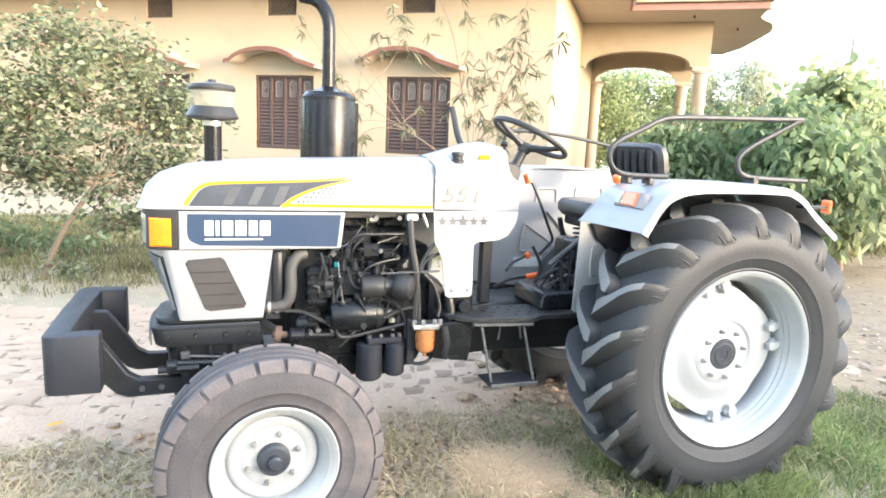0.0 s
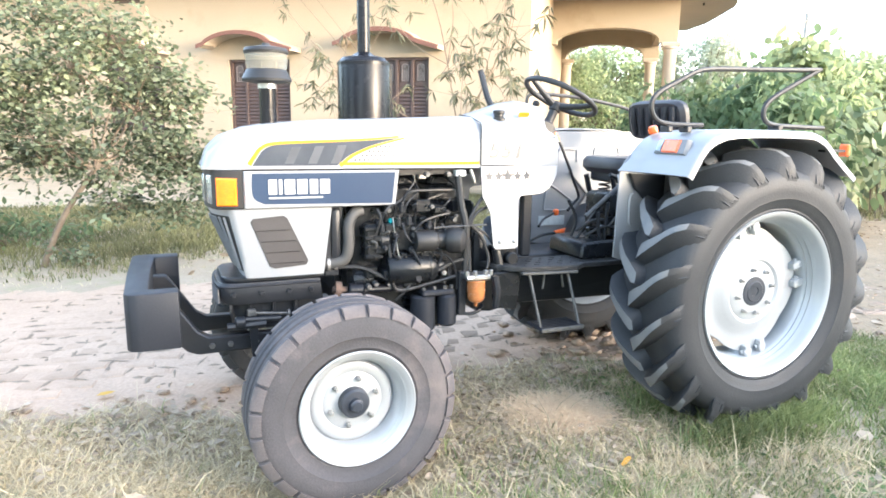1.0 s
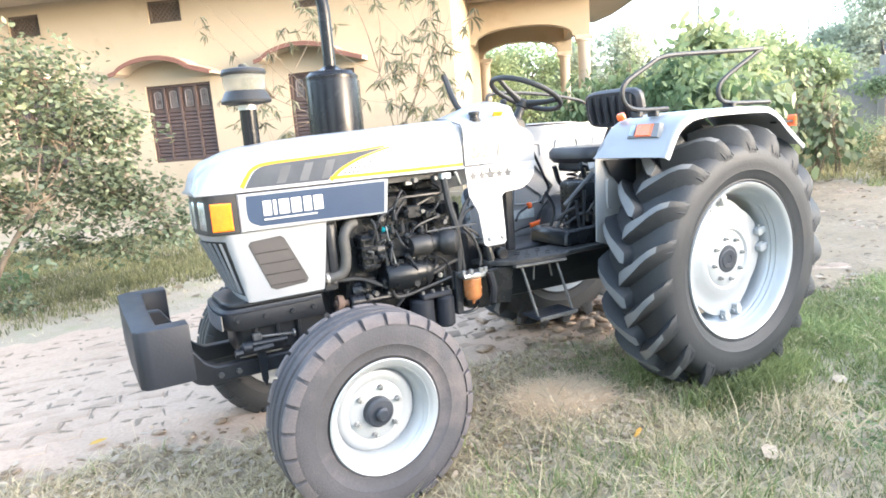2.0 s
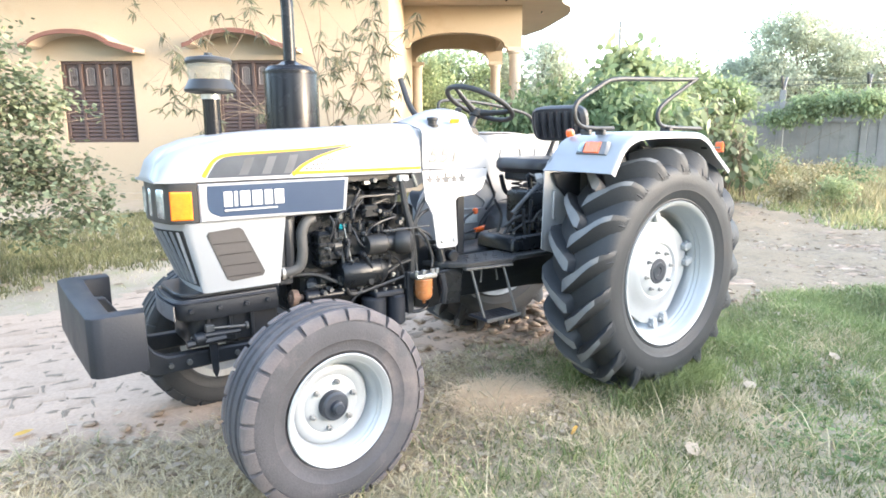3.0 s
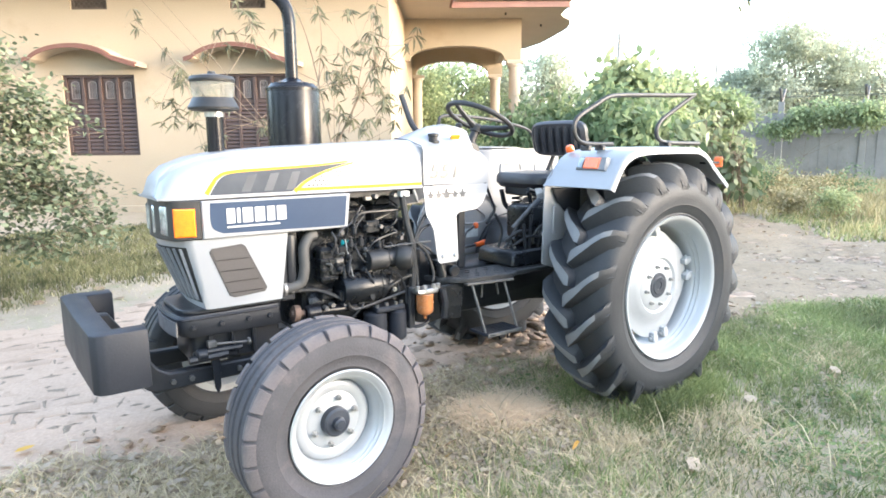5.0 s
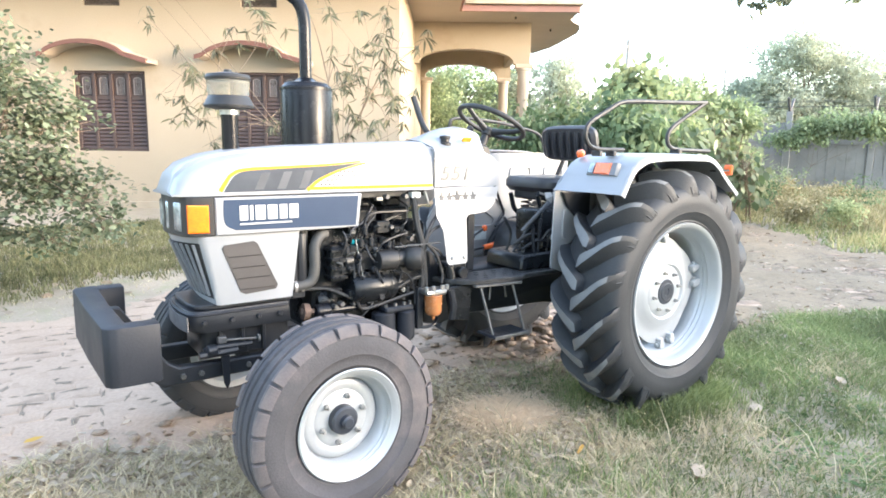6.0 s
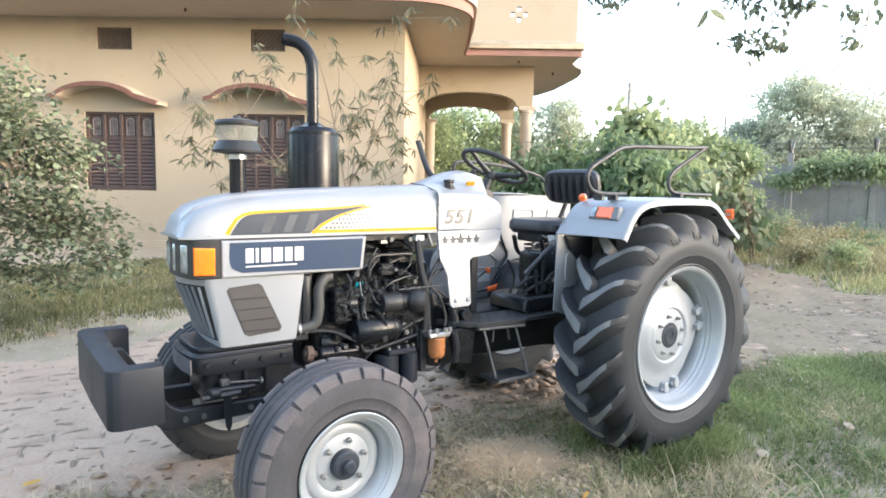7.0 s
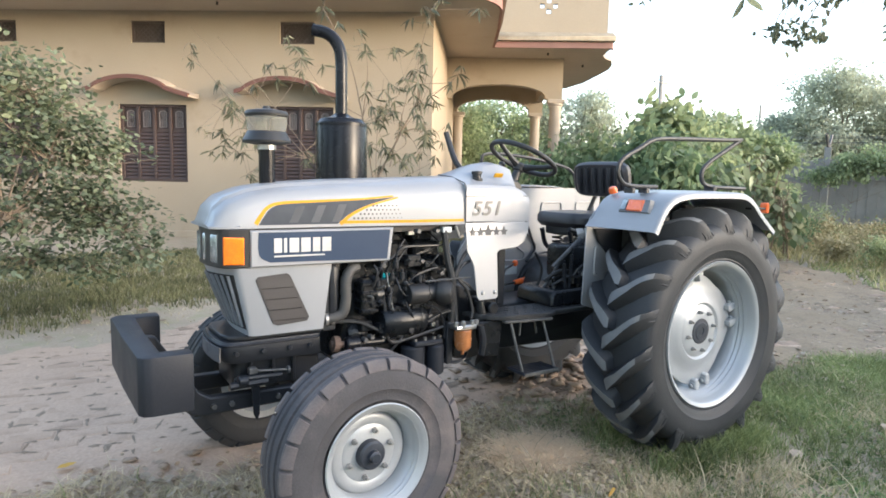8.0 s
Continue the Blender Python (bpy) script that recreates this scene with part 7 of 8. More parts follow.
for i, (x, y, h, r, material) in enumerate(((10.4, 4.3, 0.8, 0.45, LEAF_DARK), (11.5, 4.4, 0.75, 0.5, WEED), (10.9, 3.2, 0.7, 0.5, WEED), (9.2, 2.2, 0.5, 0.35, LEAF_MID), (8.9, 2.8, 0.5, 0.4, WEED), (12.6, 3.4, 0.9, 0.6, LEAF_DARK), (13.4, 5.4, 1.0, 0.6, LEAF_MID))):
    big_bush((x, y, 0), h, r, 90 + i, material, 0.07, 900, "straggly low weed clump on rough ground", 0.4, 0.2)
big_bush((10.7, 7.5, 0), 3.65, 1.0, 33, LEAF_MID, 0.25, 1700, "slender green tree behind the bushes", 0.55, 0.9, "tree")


def broad_plant(base, h, stems, seed):
    """Upright stalks with large folded leaves hanging from long stalks."""
    rng = np.random.default_rng(seed)
    t = thing("plant", "large-leaved plant with pale drooping leaves beside the lane", "plant", "large-leaved plants", m=pose(*base, 0))
    bm = BM()
    pos, way, size = [], [], []
    for k in range(stems):
        top = np.array((rng.normal() * 0.22, rng.normal() * 0.22, h * (0.6 + 0.4 * rng.random())))
        foot = np.array((rng.normal() * 0.06, rng.normal() * 0.06, -0.05))
        bend = (foot + top) / 2 + rng.normal(size=3) * 0.06
        tube(bm, curve([tuple(foot), tuple(bend), tuple(top)], 4), list(np.linspace(0.018, 0.007, 9)), 6)
        for i in range(24):
            f = 0.3 + 0.7 * (i + rng.random()) / 24
            at = foot + (top - foot) * f + (bend - (foot + top) / 2) * 2 * f * (1 - f)
            a = 2.4 * i + rng.random()
            reach = 0.13 + 0.14 * rng.random()
            end = at + (math.cos(a) * reach, math.sin(a) * reach, 0.06)
            tube(bm, [tuple(at), tuple((at + end) / 2 + (0, 0, 0.03)), tuple(end)], [0.005, 0.004, 0.003], 4)
            pos.append(end)
            way.append((math.cos(a) * 0.7, math.sin(a) * 0.7, -0.3 - 0.8 * rng.random()))
            size.append(0.11 + 0.1 * rng.random())
    part("stem", bm, BARK, t, "upright stalks")
    v, f = leaf_mesh(np.array(pos), np.array(way), np.array(size), 0.66, 0.3, rng)
    raw_mesh("crown", v, f, LEAF_BROAD, t)


for i, (x, y, h, stems) in enumerate(((8.35, 4.2, 2.1, 6), (8.7, 3.95, 1.75, 5), (8.9, 3.75, 1.5, 4), (7.7, 4.75, 1.9, 5), (8.1, 4.6, 1.6, 5))):
    broad_plant((x, y, 0), h, stems, 120 + i)


def far_tree(base, h, r, seed, n=3200, leaf=0.42, material=None, label="green roadside tree with haze put into its pale leaf colour"):
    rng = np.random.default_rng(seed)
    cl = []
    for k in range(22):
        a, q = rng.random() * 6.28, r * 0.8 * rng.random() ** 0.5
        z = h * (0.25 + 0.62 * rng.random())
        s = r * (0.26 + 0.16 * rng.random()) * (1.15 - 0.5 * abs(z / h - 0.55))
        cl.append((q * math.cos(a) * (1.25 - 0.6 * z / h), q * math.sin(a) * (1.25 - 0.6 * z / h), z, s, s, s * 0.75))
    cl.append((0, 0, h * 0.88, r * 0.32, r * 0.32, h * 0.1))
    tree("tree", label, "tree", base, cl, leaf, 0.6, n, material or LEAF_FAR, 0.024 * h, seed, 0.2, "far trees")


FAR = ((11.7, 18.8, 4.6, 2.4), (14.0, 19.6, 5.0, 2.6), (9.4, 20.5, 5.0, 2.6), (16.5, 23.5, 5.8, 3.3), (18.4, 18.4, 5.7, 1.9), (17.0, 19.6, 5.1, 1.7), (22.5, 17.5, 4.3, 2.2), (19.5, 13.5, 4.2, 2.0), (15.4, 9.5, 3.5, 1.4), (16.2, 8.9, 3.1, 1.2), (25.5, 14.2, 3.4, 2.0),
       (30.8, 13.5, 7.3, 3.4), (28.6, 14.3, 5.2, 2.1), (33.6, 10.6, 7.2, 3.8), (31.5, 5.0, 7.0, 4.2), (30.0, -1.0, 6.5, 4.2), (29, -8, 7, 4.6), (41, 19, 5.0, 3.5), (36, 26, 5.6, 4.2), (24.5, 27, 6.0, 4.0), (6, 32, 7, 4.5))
# farther trees take the palest leaf, its colour lightened for haze
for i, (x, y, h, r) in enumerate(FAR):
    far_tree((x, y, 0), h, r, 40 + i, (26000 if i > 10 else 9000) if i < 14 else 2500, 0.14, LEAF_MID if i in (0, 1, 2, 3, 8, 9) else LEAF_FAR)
# trees added unseen behind the filming side, closing the yard against horizon glow
for i, (x, y, h, r) in enumerate([(-16, -12, 8, 5), (-6, -19, 8, 5), (-2, -24, 6, 4.5), (-22, 0, 8, 5), (-18, 10, 7, 4.5), (30, -13, 6, 4), (4.0, -23, 5.0, 3.6), (25, -9.5, 5.0, 3.6)]):
    far_tree((x, y, 0), h, r, 80 + i, 900, 0.6, LEAF_DARK, "dark green tree added out of view round the yard")


# a bough with drooping leaves that hangs into the view from a tree beside the lane
def hanging_bough():
    rng = np.random.default_rng(61)
    t = thing("tree", "tree with a leafy bough hanging over the lane", "tree", m=pose(5.6, -0.6, 0))
    bm = BM()
    tube(bm, curve([(0, 0, -0.1), (0.1, 0.05, 1.5), (0.0, 0, 3.0), (-0.4, 0.2, 4.2)], 5), list(np.linspace(0.11, 0.06, 16)), 8)
    ends = [(2.04, 1.68, 3.2), (2.13, 1.57, 3.11), (2.25, 1.43, 3.22), (2.4, 1.23, 3.24), (2.53, 1.05, 3.2), (2.78, 0.67, 3.08), (2.85, 0.54, 3.01), (2.9, 0.46, 3.08), (2.98, 0.32, 3.04), (3.03, 0.2, 2.97), (3.08, 0.11, 3.01), (2.82, 0.6, 2.76), (2.91, 0.45, 2.71), (2.97, 0.34, 2.64), (2.88, 0.5, 2.58), (2.79, 0.65, 2.69), (3.19, -0.13, 2.85), (3.2, -0.17, 2.62), (3.3, -0.4, 2.9)]
    pos, way, size = [], [], []
    tube(bm, curve([(0.0, 0, 3.0), (-1.0, 0.3, 3.5), (-2.0, 0.6, 3.5), (-2.7, 1.2, 3.45), (-3.5, 2.25, 3.5)], 5), list(np.linspace(0.05, 0.012, 21)), 6)
    for e in ends:
        e = np.array(e) - (5.6, -0.6, 0)
        root = e + (0.1 + 0.1 * rng.random(), -0.05, 0.3)
        tube(bm, curve([tuple(root), tuple((root + e) / 2 + rng.normal(size=3) * 0.03), tuple(e)], 4), list(np.linspace(0.006, 0.003, 9)), 5)
        for _ in range(21):
            pos.append(e + rng.normal(size=3) * (0.05, 0.05, 0.035) + (0, 0, 0.03))
            way.append(rng.normal(size=3) * 0.8 + (-0.1, 0, -0.7))
            size.append(0.05 + 0.04 * rng.random())
        for _ in range(8):
            pos.append(root + (e - root) * rng.random() + rng.normal(size=3) * 0.05)
            way.append(rng.normal(size=3) * 0.7 + (0, 0, -0.6))
            size.append(0.055 + 0.04 * rng.random())
    for w in ((-0.3, 0.2, -1.0), (0.5, -0.4, -0.3)):          # two larger leaves hanging in front
        pos.append(np.array((2.15, 0.54, 2.9)) - (5.6, -0.6, 0))
        way.append(w)
        size.append(0.19)
    part("trunk", bm, BARK, t)
    v, f = leaf_mesh(np.array(pos), np.array(way), np.array(size), 0.5, 0.2, rng)
    raw_mesh("crown", v, f, LEAF_BOUGH, t)


hanging_bough()
tree("creeper", "dark green creeper hanging over the boundary wall", "creeper", (20.2, 8.2, 0), [(0.1, -0.3, 2.1, 0.5, 0.7, 0.4), (0.6, -1.3, 2.2, 0.5, 0.8, 0.42), (0.95, -2.1, 2.15, 0.5, 0.6, 0.38), (-0.3, 0.5, 1.75, 0.4, 0.5, 0.3)], 0.12, 0.6, 5200, LEAF_MID, 0.012, 29, 0.5)

# ---- plain wall added unseen behind the filming side to block the low sun ----
sun_block_wall = thing("sun_block_wall", "plain grey wall added out of view to block the low sun", "wall", m=pose(5.6, -7.5, 0, 0, 0, 36.87))
part("wall", box(BM(), -17.0, 5.5, -0.12, 0.12, -0.2, 2.0), CONCRETE, sun_block_wall)
part("coping", box(BM(), -17.05, 5.55, -0.16, 0.16, 2.001, 2.08, 0.012), CONCRETE, sun_block_wall)

# ---- far wall, posts, poles ----
wall_far = thing("boundary_wall", "stained grey concrete boundary wall with barbed-wire posts", "wall")
A, B = Vector((18.5, 15.0, 0)), Vector((23.6, 4.4, 0))
along = (B - A).normalized()
for k in range(9):
    p = A + along * (k * 2.6 - 6.63)
    m = Matrix.Translation(p) @ pose(0, 0, 0, 0, 0, math.degrees(math.atan2(along.y, along.x)))
    for j in range(8):
        a = 0.12 + 0.2955 * j
        slab_top = 2.3 + 0.05 * math.sin(3.7 * j + 1.9 * k)
        panel = part("panel", box(BM(), a, a + 0.294, -0.035, 0.035, -0.2, slab_top, 0.004), CONCRETE, wall_far)
        panel.matrix_basis = m @ pose(0, 0.015 * math.sin(5.1 * j + k), 0, 0.5 * math.sin(2.3 * j + k))
    beam = part("coping_beam", box(BM(), 0.115, 2.485, -0.06, -0.036, 1.55, 1.67, 0.008), CONCRETE, wall_far)
    beam.matrix_basis = m
    bm = BM()
    box(bm, -0.11, 0.11, -0.1, 0.1, -0.3, 2.75, 0.02)
    post = part("post", bm, CONCRETE, wall_far, "concrete post with forked top")
    post.matrix_basis = m
    for s in (-1, 1):
        part("fork_arm", tube(BM(), [(0, 0, 2.68), (s * 0.08, s * 0.4, 3.2)], 0.05, 6), WORN_STEEL, post, "dark steel wire bracket")
for dz, dy in ((2.9, -0.2), (3.08, -0.34), (2.9, 0.2), (3.08, 0.34)):
    side = Vector((-along.y, along.x, 0)) * dy
    wire = tube(BM(), [A + along * -6 + side + Vector((0, 0, dz)), A + along * 16 + side + Vector((0, 0, dz))], 0.008, 4)
    part("barbed_wire", wire, WORN_STEEL, wall_far)
for x, y, h in ((43.8, 34.9, 10.6), (48.4, 28.4, 7.9)):
    t = thing("utility_pole", "distant grey utility pole", "pole", "utility poles", m=pose(x, y, 0))
    part("post", tube(BM(), [(0, 0, -0.5), (0, 0, h)], [0.24, 0.17] if h > 9 else [0.13, 0.09], 8), CONCRETE, t)
    if h > 9:
        part("crossarm", box(BM(), -0.9, 0.9, -0.06, 0.06, h - 0.7, h - 0.55), CONCRETE, t)

# ---- grass, straw, fallen leaves: uncountable cover ----
def blades(name, n, area, hgt, width, material, seed, accept, label, lean=0.5, tuft=1):
    """Blades of three bent segments, in tufts, where accept(x, y) (0 to 1) lets them grow."""
    rng = np.random.default_rng(seed)
    m = int(n / tuft)
    x, y = rng.uniform(area[0], area[1], m), rng.uniform(area[2], area[3], m)
    ok = rng.random(m) < accept(x, y)
    x, y = np.repeat(x[ok], tuft), np.repeat(y[ok], tuft)
    k = len(x)
    x, y = x + rng.normal(size=k) * 0.018 * (tuft > 1), y + rng.normal(size=k) * 0.018 * (tuft > 1)
    z = height(x, y) * np.exp(-((np.hypot(x, y) / 25.0) ** 2)) - 0.004
    h = hgt * (0.4 + 1.1 * rng.random(k) ** 2)
    a, b = rng.random(k) * 6.283, rng.random(k) * 6.283
    d = lean * (0.3 + rng.random(k)) * h
    w = width * (0.6 + 0.8 * rng.random(k))
    sx, sy, dx, dy = np.cos(a) * w / 2, np.sin(a) * w / 2, np.cos(b) * d, np.sin(b) * d
    p = np.stack([x, y, z], -1)
    def at(f, fz, q):
        return p + np.stack([dx * f + sx * q, dy * f + sy * q, h * fz], -1)
    v = np.stack([at(0, 0, 1), at(0, 0, -1), at(0.3, 0.55, 0.8), at(0.3, 0.55, -0.8), at(1.0, 0.9, 0)], 1).reshape(-1, 3)
    i = np.arange(k)[:, None] * 5
    f = np.concatenate([i + [0, 1, 3], i + [0, 3, 2], i + [2, 3, 4]])
    ob = raw_mesh(name, v, f, material)
    return tagged(ob, label, "grass", kind="stuff")


def patch(x, y, s, o):
    return 0.5 + 0.5 * np.sin(s * x + o) * np.cos(s * 0.83 * y - 1.7 * o + 0.6 * np.sin(s * 0.7 * x))


def bare(x, y):
    """The trodden straw-strewn patch between the wheels."""
    return np.exp(-(((x + 0.74) / 0.25) ** 2 + ((y + 0.38) / 0.2) ** 2) ** 1.5)


def dead(x, y):
    """Dry worn places in the grass."""
    return np.clip(0.6 * np.exp(-(((x - 1.35) / 0.4) ** 2 + ((y + 1.05) / 0.2) ** 2)) + np.exp(-(((x + 0.55) / 0.14) ** 2 + ((y + 1.0) / 0.12) ** 2)) + 0.7 * np.exp(-(((x - 0.1) / 0.16) ** 2 + ((y + 1.1) / 0.1) ** 2)) + np.exp(-(((x + 2.3) / 0.6) ** 2 + ((y + 0.35) / 0.3) ** 2)), 0, 1)


def rim_fade(x, y):
    """Thins the fine cover out towards the rim of the yard's middle."""
    wave = 0.5 * np.sin(1.7 * x + 0.6) + 0.4 * np.sin(2.3 * y + 1.1 * x)
    return np.clip((x + 4.3 + 0.5 * wave) / 1.2, 0, 1) * np.clip((4.3 + 0.4 * wave - x) / 0.9, 0, 1) * np.clip((y + 2.9 + 0.3 * wave) / 0.8, 0, 1)


def green(x, y):
    off = np.clip(-road_depth(x, y) / 0.3 + 0.1, 0, 1)
    lush = np.clip((x + 0.6) / 1.6, 0, 1) * np.clip(1.25 - 0.6 * np.abs(y + 0.2), 0.35, 1)
    body = patch(x, y, 2.1, 0.4) * 0.6 + patch(x, y, 5.3, 1.9) * 0.45 + patch(x, y, 13.0, 0.7) * 0.25 - 0.2
    worn = 1 - 0.8 * np.clip((-0.25 + 0.12 * np.sin(9 * y) - x) / 0.4, 0, 1) * np.clip((y + 0.95 + 0.1 * np.sin(7 * x)) / 0.35, 0, 1)
    return worn * rim_fade(x, y) * off * (0.3 + 0.7 * np.clip((x + 2.3) / 1.8, 0, 1)) * np.clip(body * (0.3 + 0.62 * lush) + 0.34 * lush, 0.05, 1) * (1 - 0.95 * bare(x, y)) * (1 - 0.75 * dead(x, y))


def dry(x, y):
    off = np.clip(-road_depth(x, y) / 0.25 + 0.3, 0, 1)
    return rim_fade(x, y) * off * np.clip(patch(x, y, 3.1, 2.4) * 0.5 + patch(x, y, 7.7, 0.2) * 0.3 + 0.12, 0, 1) * (1 - 0.85 * np.clip((x + 0.6) / 1.0, 0, 1) * (1 - dead(x, y))) + 0.5 * off * dead(x, y) - 0.9 * bare(x, y)


blades("grass", 700000, (-4.5, 4.5, -3.2, 1.0), 0.062, 0.0046, GRASS, 1, green, "short patchy green grass", 1.0, 4)
blades("straw", 260000, (-4.5, 4.5, -3.2, 1.2), 0.065, 0.0042, STRAW, 2, dry, "short dry straw-coloured grass", 1.6, 2)
blades("straw", 130000, (-4.5, 0.2, -3.2, 1.0), 0.05, 0.0045, STRAW, 22, lambda x, y: dry(x, y) * np.clip(-x / 1.5, 0, 1), "matted dry grass beside the lane", 3.0, 3)
blades("straw", 190000, (-1.35, -0.15, -0.95, 0.2), 0.036, 0.0052, STRAW_TAN, 14, lambda x, y: np.clip(bare(x, y) * 1.6 - 0.35 + 0.5 * (patch(x, y, 9.0, 0.5) - 0.5), 0, 1), "trodden heap of pale straw between the wheels", 3.6, 2)
blades("straw", 26000, (-9, 9, 2.2, 6.5), 0.03, 0.006, STRAW, 15, lambda x, y: np.exp(-((-road_depth(x, y) - 0.45) / 0.5) ** 2) * (0.35 + 0.65 * patch(x, y, 3.1, 1.6)), "dry trodden grass along the lane", 1.8, 2)
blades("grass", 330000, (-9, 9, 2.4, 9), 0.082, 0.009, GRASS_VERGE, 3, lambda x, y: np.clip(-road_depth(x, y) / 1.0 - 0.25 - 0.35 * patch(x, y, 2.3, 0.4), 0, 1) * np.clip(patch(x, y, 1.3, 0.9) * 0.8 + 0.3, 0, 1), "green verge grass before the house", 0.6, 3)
blades("straw", 16000, (-9, 9, 2.4, 9), 0.05, 0.008, STRAW, 4, lambda x, y: np.clip(-road_depth(x, y) / 0.3 + 0.2, 0, 1) * patch(x, y, 1.9, 2.9), "dry grass on the verge", 1.2, 2)
blades("weeds", 90000, (6.6, 20, -6, 11), 0.25, 0.014, WEED, 5, lambda x, y: np.clip(-road_depth(x, y) - 0.9, 0, 1) * np.clip(np.hypot(x + 2.9, y + 2.7) / 3.0 - 3.6, 0.0, 1) * (0.25 + 0.75 * patch(x, y, 0.9, 0.2)), "tall dry weeds before the boundary wall", 0.4, 5)
blades("grass", 90000, (4.5, 18, -7, 8), 0.16, 0.014, GRASS_DRY, 6, lambda x, y: np.clip(-road_depth(x, y) / 0.4, 0, 1) * (0.2 + 0.8 * patch(x, y, 1.1, 1.2)), "rough green grass beside the lane", 0.6, 4)

blades("grass", 460000, (-13, 13, -13, 3.0), 0.08, 0.015, GRASS, 41, lambda x, y: np.clip(-road_depth(x, y) / 0.4, 0, 1) * np.clip(np.maximum(np.maximum(-3.6 - x, x - 3.6), -2.5 - y) / 1.0, 0, 1) * np.clip((13.5 - np.hypot(x, y)) / 5, 0, 1) * (0.35 + 0.65 * patch(x, y, 1.4, 0.7)), "short dusty grass round the yard", 0.9, 4)
blades("straw", 45000, (-13, 13, -13, 3.0), 0.07, 0.011, STRAW, 42, lambda x, y: np.clip(-road_depth(x, y) / 0.4, 0, 1) * np.clip(np.maximum(np.maximum(-3.6 - x, x - 3.6), -2.5 - y) / 1.0, 0, 1) * np.clip((13.5 - np.hypot(x, y)) / 5, 0, 1) * patch(x, y, 1.9, 2.1), "dry grass round the yard", 1.4, 2)

# longer grass left standing round the rear wheels
blades("grass", 90000, (-0.75, 0.75, -1.1, -0.3), 0.11, 0.0048, GRASS, 43, lambda x, y: np.exp(-((np.abs(x) - 0.12) / 0.22) ** 2) * np.exp(-((np.abs(y + 0.67) - 0.2) / 0.07) ** 2) * 0.8, "longer grass at the foot of the rear tyre", 0.8, 4)

blades("straw", 16000, (-4.2, 4.2, -2.6, 0.8), 0.11, 0.0055, STRAW, 46, lambda x, y: rim_fade(x, y) * np.clip(-road_depth(x, y) / 0.3, 0, 1) * (0.15 + 0.85 * patch(x, y, 2.9, 1.3) ** 2) * (0.5 - 0.35 * np.clip(x + 0.8, 0, 1)), "long curled dry blades lying over the grass", 2.2, 2)
blades("grass", 60000, (-2.6, 4.2, -2.4, 0.2), 0.10, 0.0058, GRASS, 47, lambda x, y: rim_fade(x, y) * np.clip(-road_depth(x, y) / 0.3, 0, 1) * np.clip(patch(x, y, 4.3, 2.6) * patch(x, y, 1.9, 0.9) * 2.2 - 0.75, 0, 1) * np.clip(green(x, y) * 2.5, 0, 1), "taller green tufts in the grass", 0.9, 6)


def litter(name, n, area, size, material, seed, accept, label):
    rng = np.random.default_rng(seed)
    x, y = rng.uniform(area[0], area[1], n), rng.uniform(area[2], area[3], n)
    ok = rng.random(n) < accept(x, y)
    x, y = x[ok], y[ok]
    k = len(x)
    pos = np.stack([x, y, height(x, y) + 0.012 + 0.012 * rng.random(k)], -1)
    a = rng.random(k) * 6.283
    way = np.stack([np.cos(a), np.sin(a), rng.normal(size=k) * 0.15], -1)
    v, f = leaf_mesh(pos, way, size * (0.5 + 0.8 * rng.random(k)), 0.5, 0.05, rng)
    return tagged(raw_mesh(name, v, f, material), label, "leaf litter", kind="stuff")


litter("leaf_litter", 9000, (-4.5, 4.5, -3.0, 1.0), 0.03, DRY_LEAF, 7, lambda x, y: np.clip(-road_depth(x, y) / 0.3 + 0.35, 0.03, 1) * (0.25 + 0.5 * patch(x, y, 2.7, 0.3)), "scattered dry brown fallen leaves")
litter("leaf_litter", 9000, (-4.5, 1.0, -0.9, 1.2), 0.045, DRY_LEAF, 17, lambda x, y: 0.8 * np.exp(-((road_depth(x, y) + 0.18) / 0.22) ** 2), "brown dead leaves along the lane's near edge")
litter("leaf_litter", 900, (-8, 9, 2.2, 7.5), 0.09, DRY_LEAF, 8, lambda x, y: np.clip(-road_depth(x, y) / 0.3 + 0.35, 0.02, 1) * 0.6, "scattered dry leaves along the lane's far edge")
rng = np.random.default_rng(9)
for x, y, s in ((-0.795, -0.918, 0.06), (-1.286, -0.634, 0.05), (-2.778, 0.599, 0.075)):
    v, f = leaf_mesh(np.array([[x - s / 2, y, float(height(np.float64(x), np.float64(y))) + 0.035]]), np.array([[1.0, 0.4, 0.1]]), np.array([s * 1.2]), 0.6, 0.1, rng)
    leaf = tagged(raw_mesh("fallen_leaf", v, f, YELLOW_LEAF), "yellow fallen leaf on the ground", "leaf", "yellow fallen leaves")
for x, y, s in ((-0.541, -1.34, 0.09), (-1.22, -0.55, 0.08), (0.35, -1.1, 0.09), (0.75, -0.75, 0.08), (1.1, -1.2, 0.09), (0.2, -0.95, 0.07), (1.45, -0.7, 0.08), (-0.3, -0.75, 0.08), (1.7, -1.3, 0.09), (-1.9, -0.6, 0.08), (-2.3, -0.1, 0.07), (-2.6, -0.5, 0.08)):
    v, f = leaf_mesh(np.array([[x - s / 2, y, float(height(np.float64(x), np.float64(y))) + 0.035]]), np.array([[1.0, 0.2, 0.1]]), np.array([s * 1.2]), 0.6, 0.1, rng)
    leaf = tagged(raw_mesh("fallen_leaf", v, f, DRY_LEAF), "curled pale brown fallen leaf on the grass", "leaf", "large dry leaves")

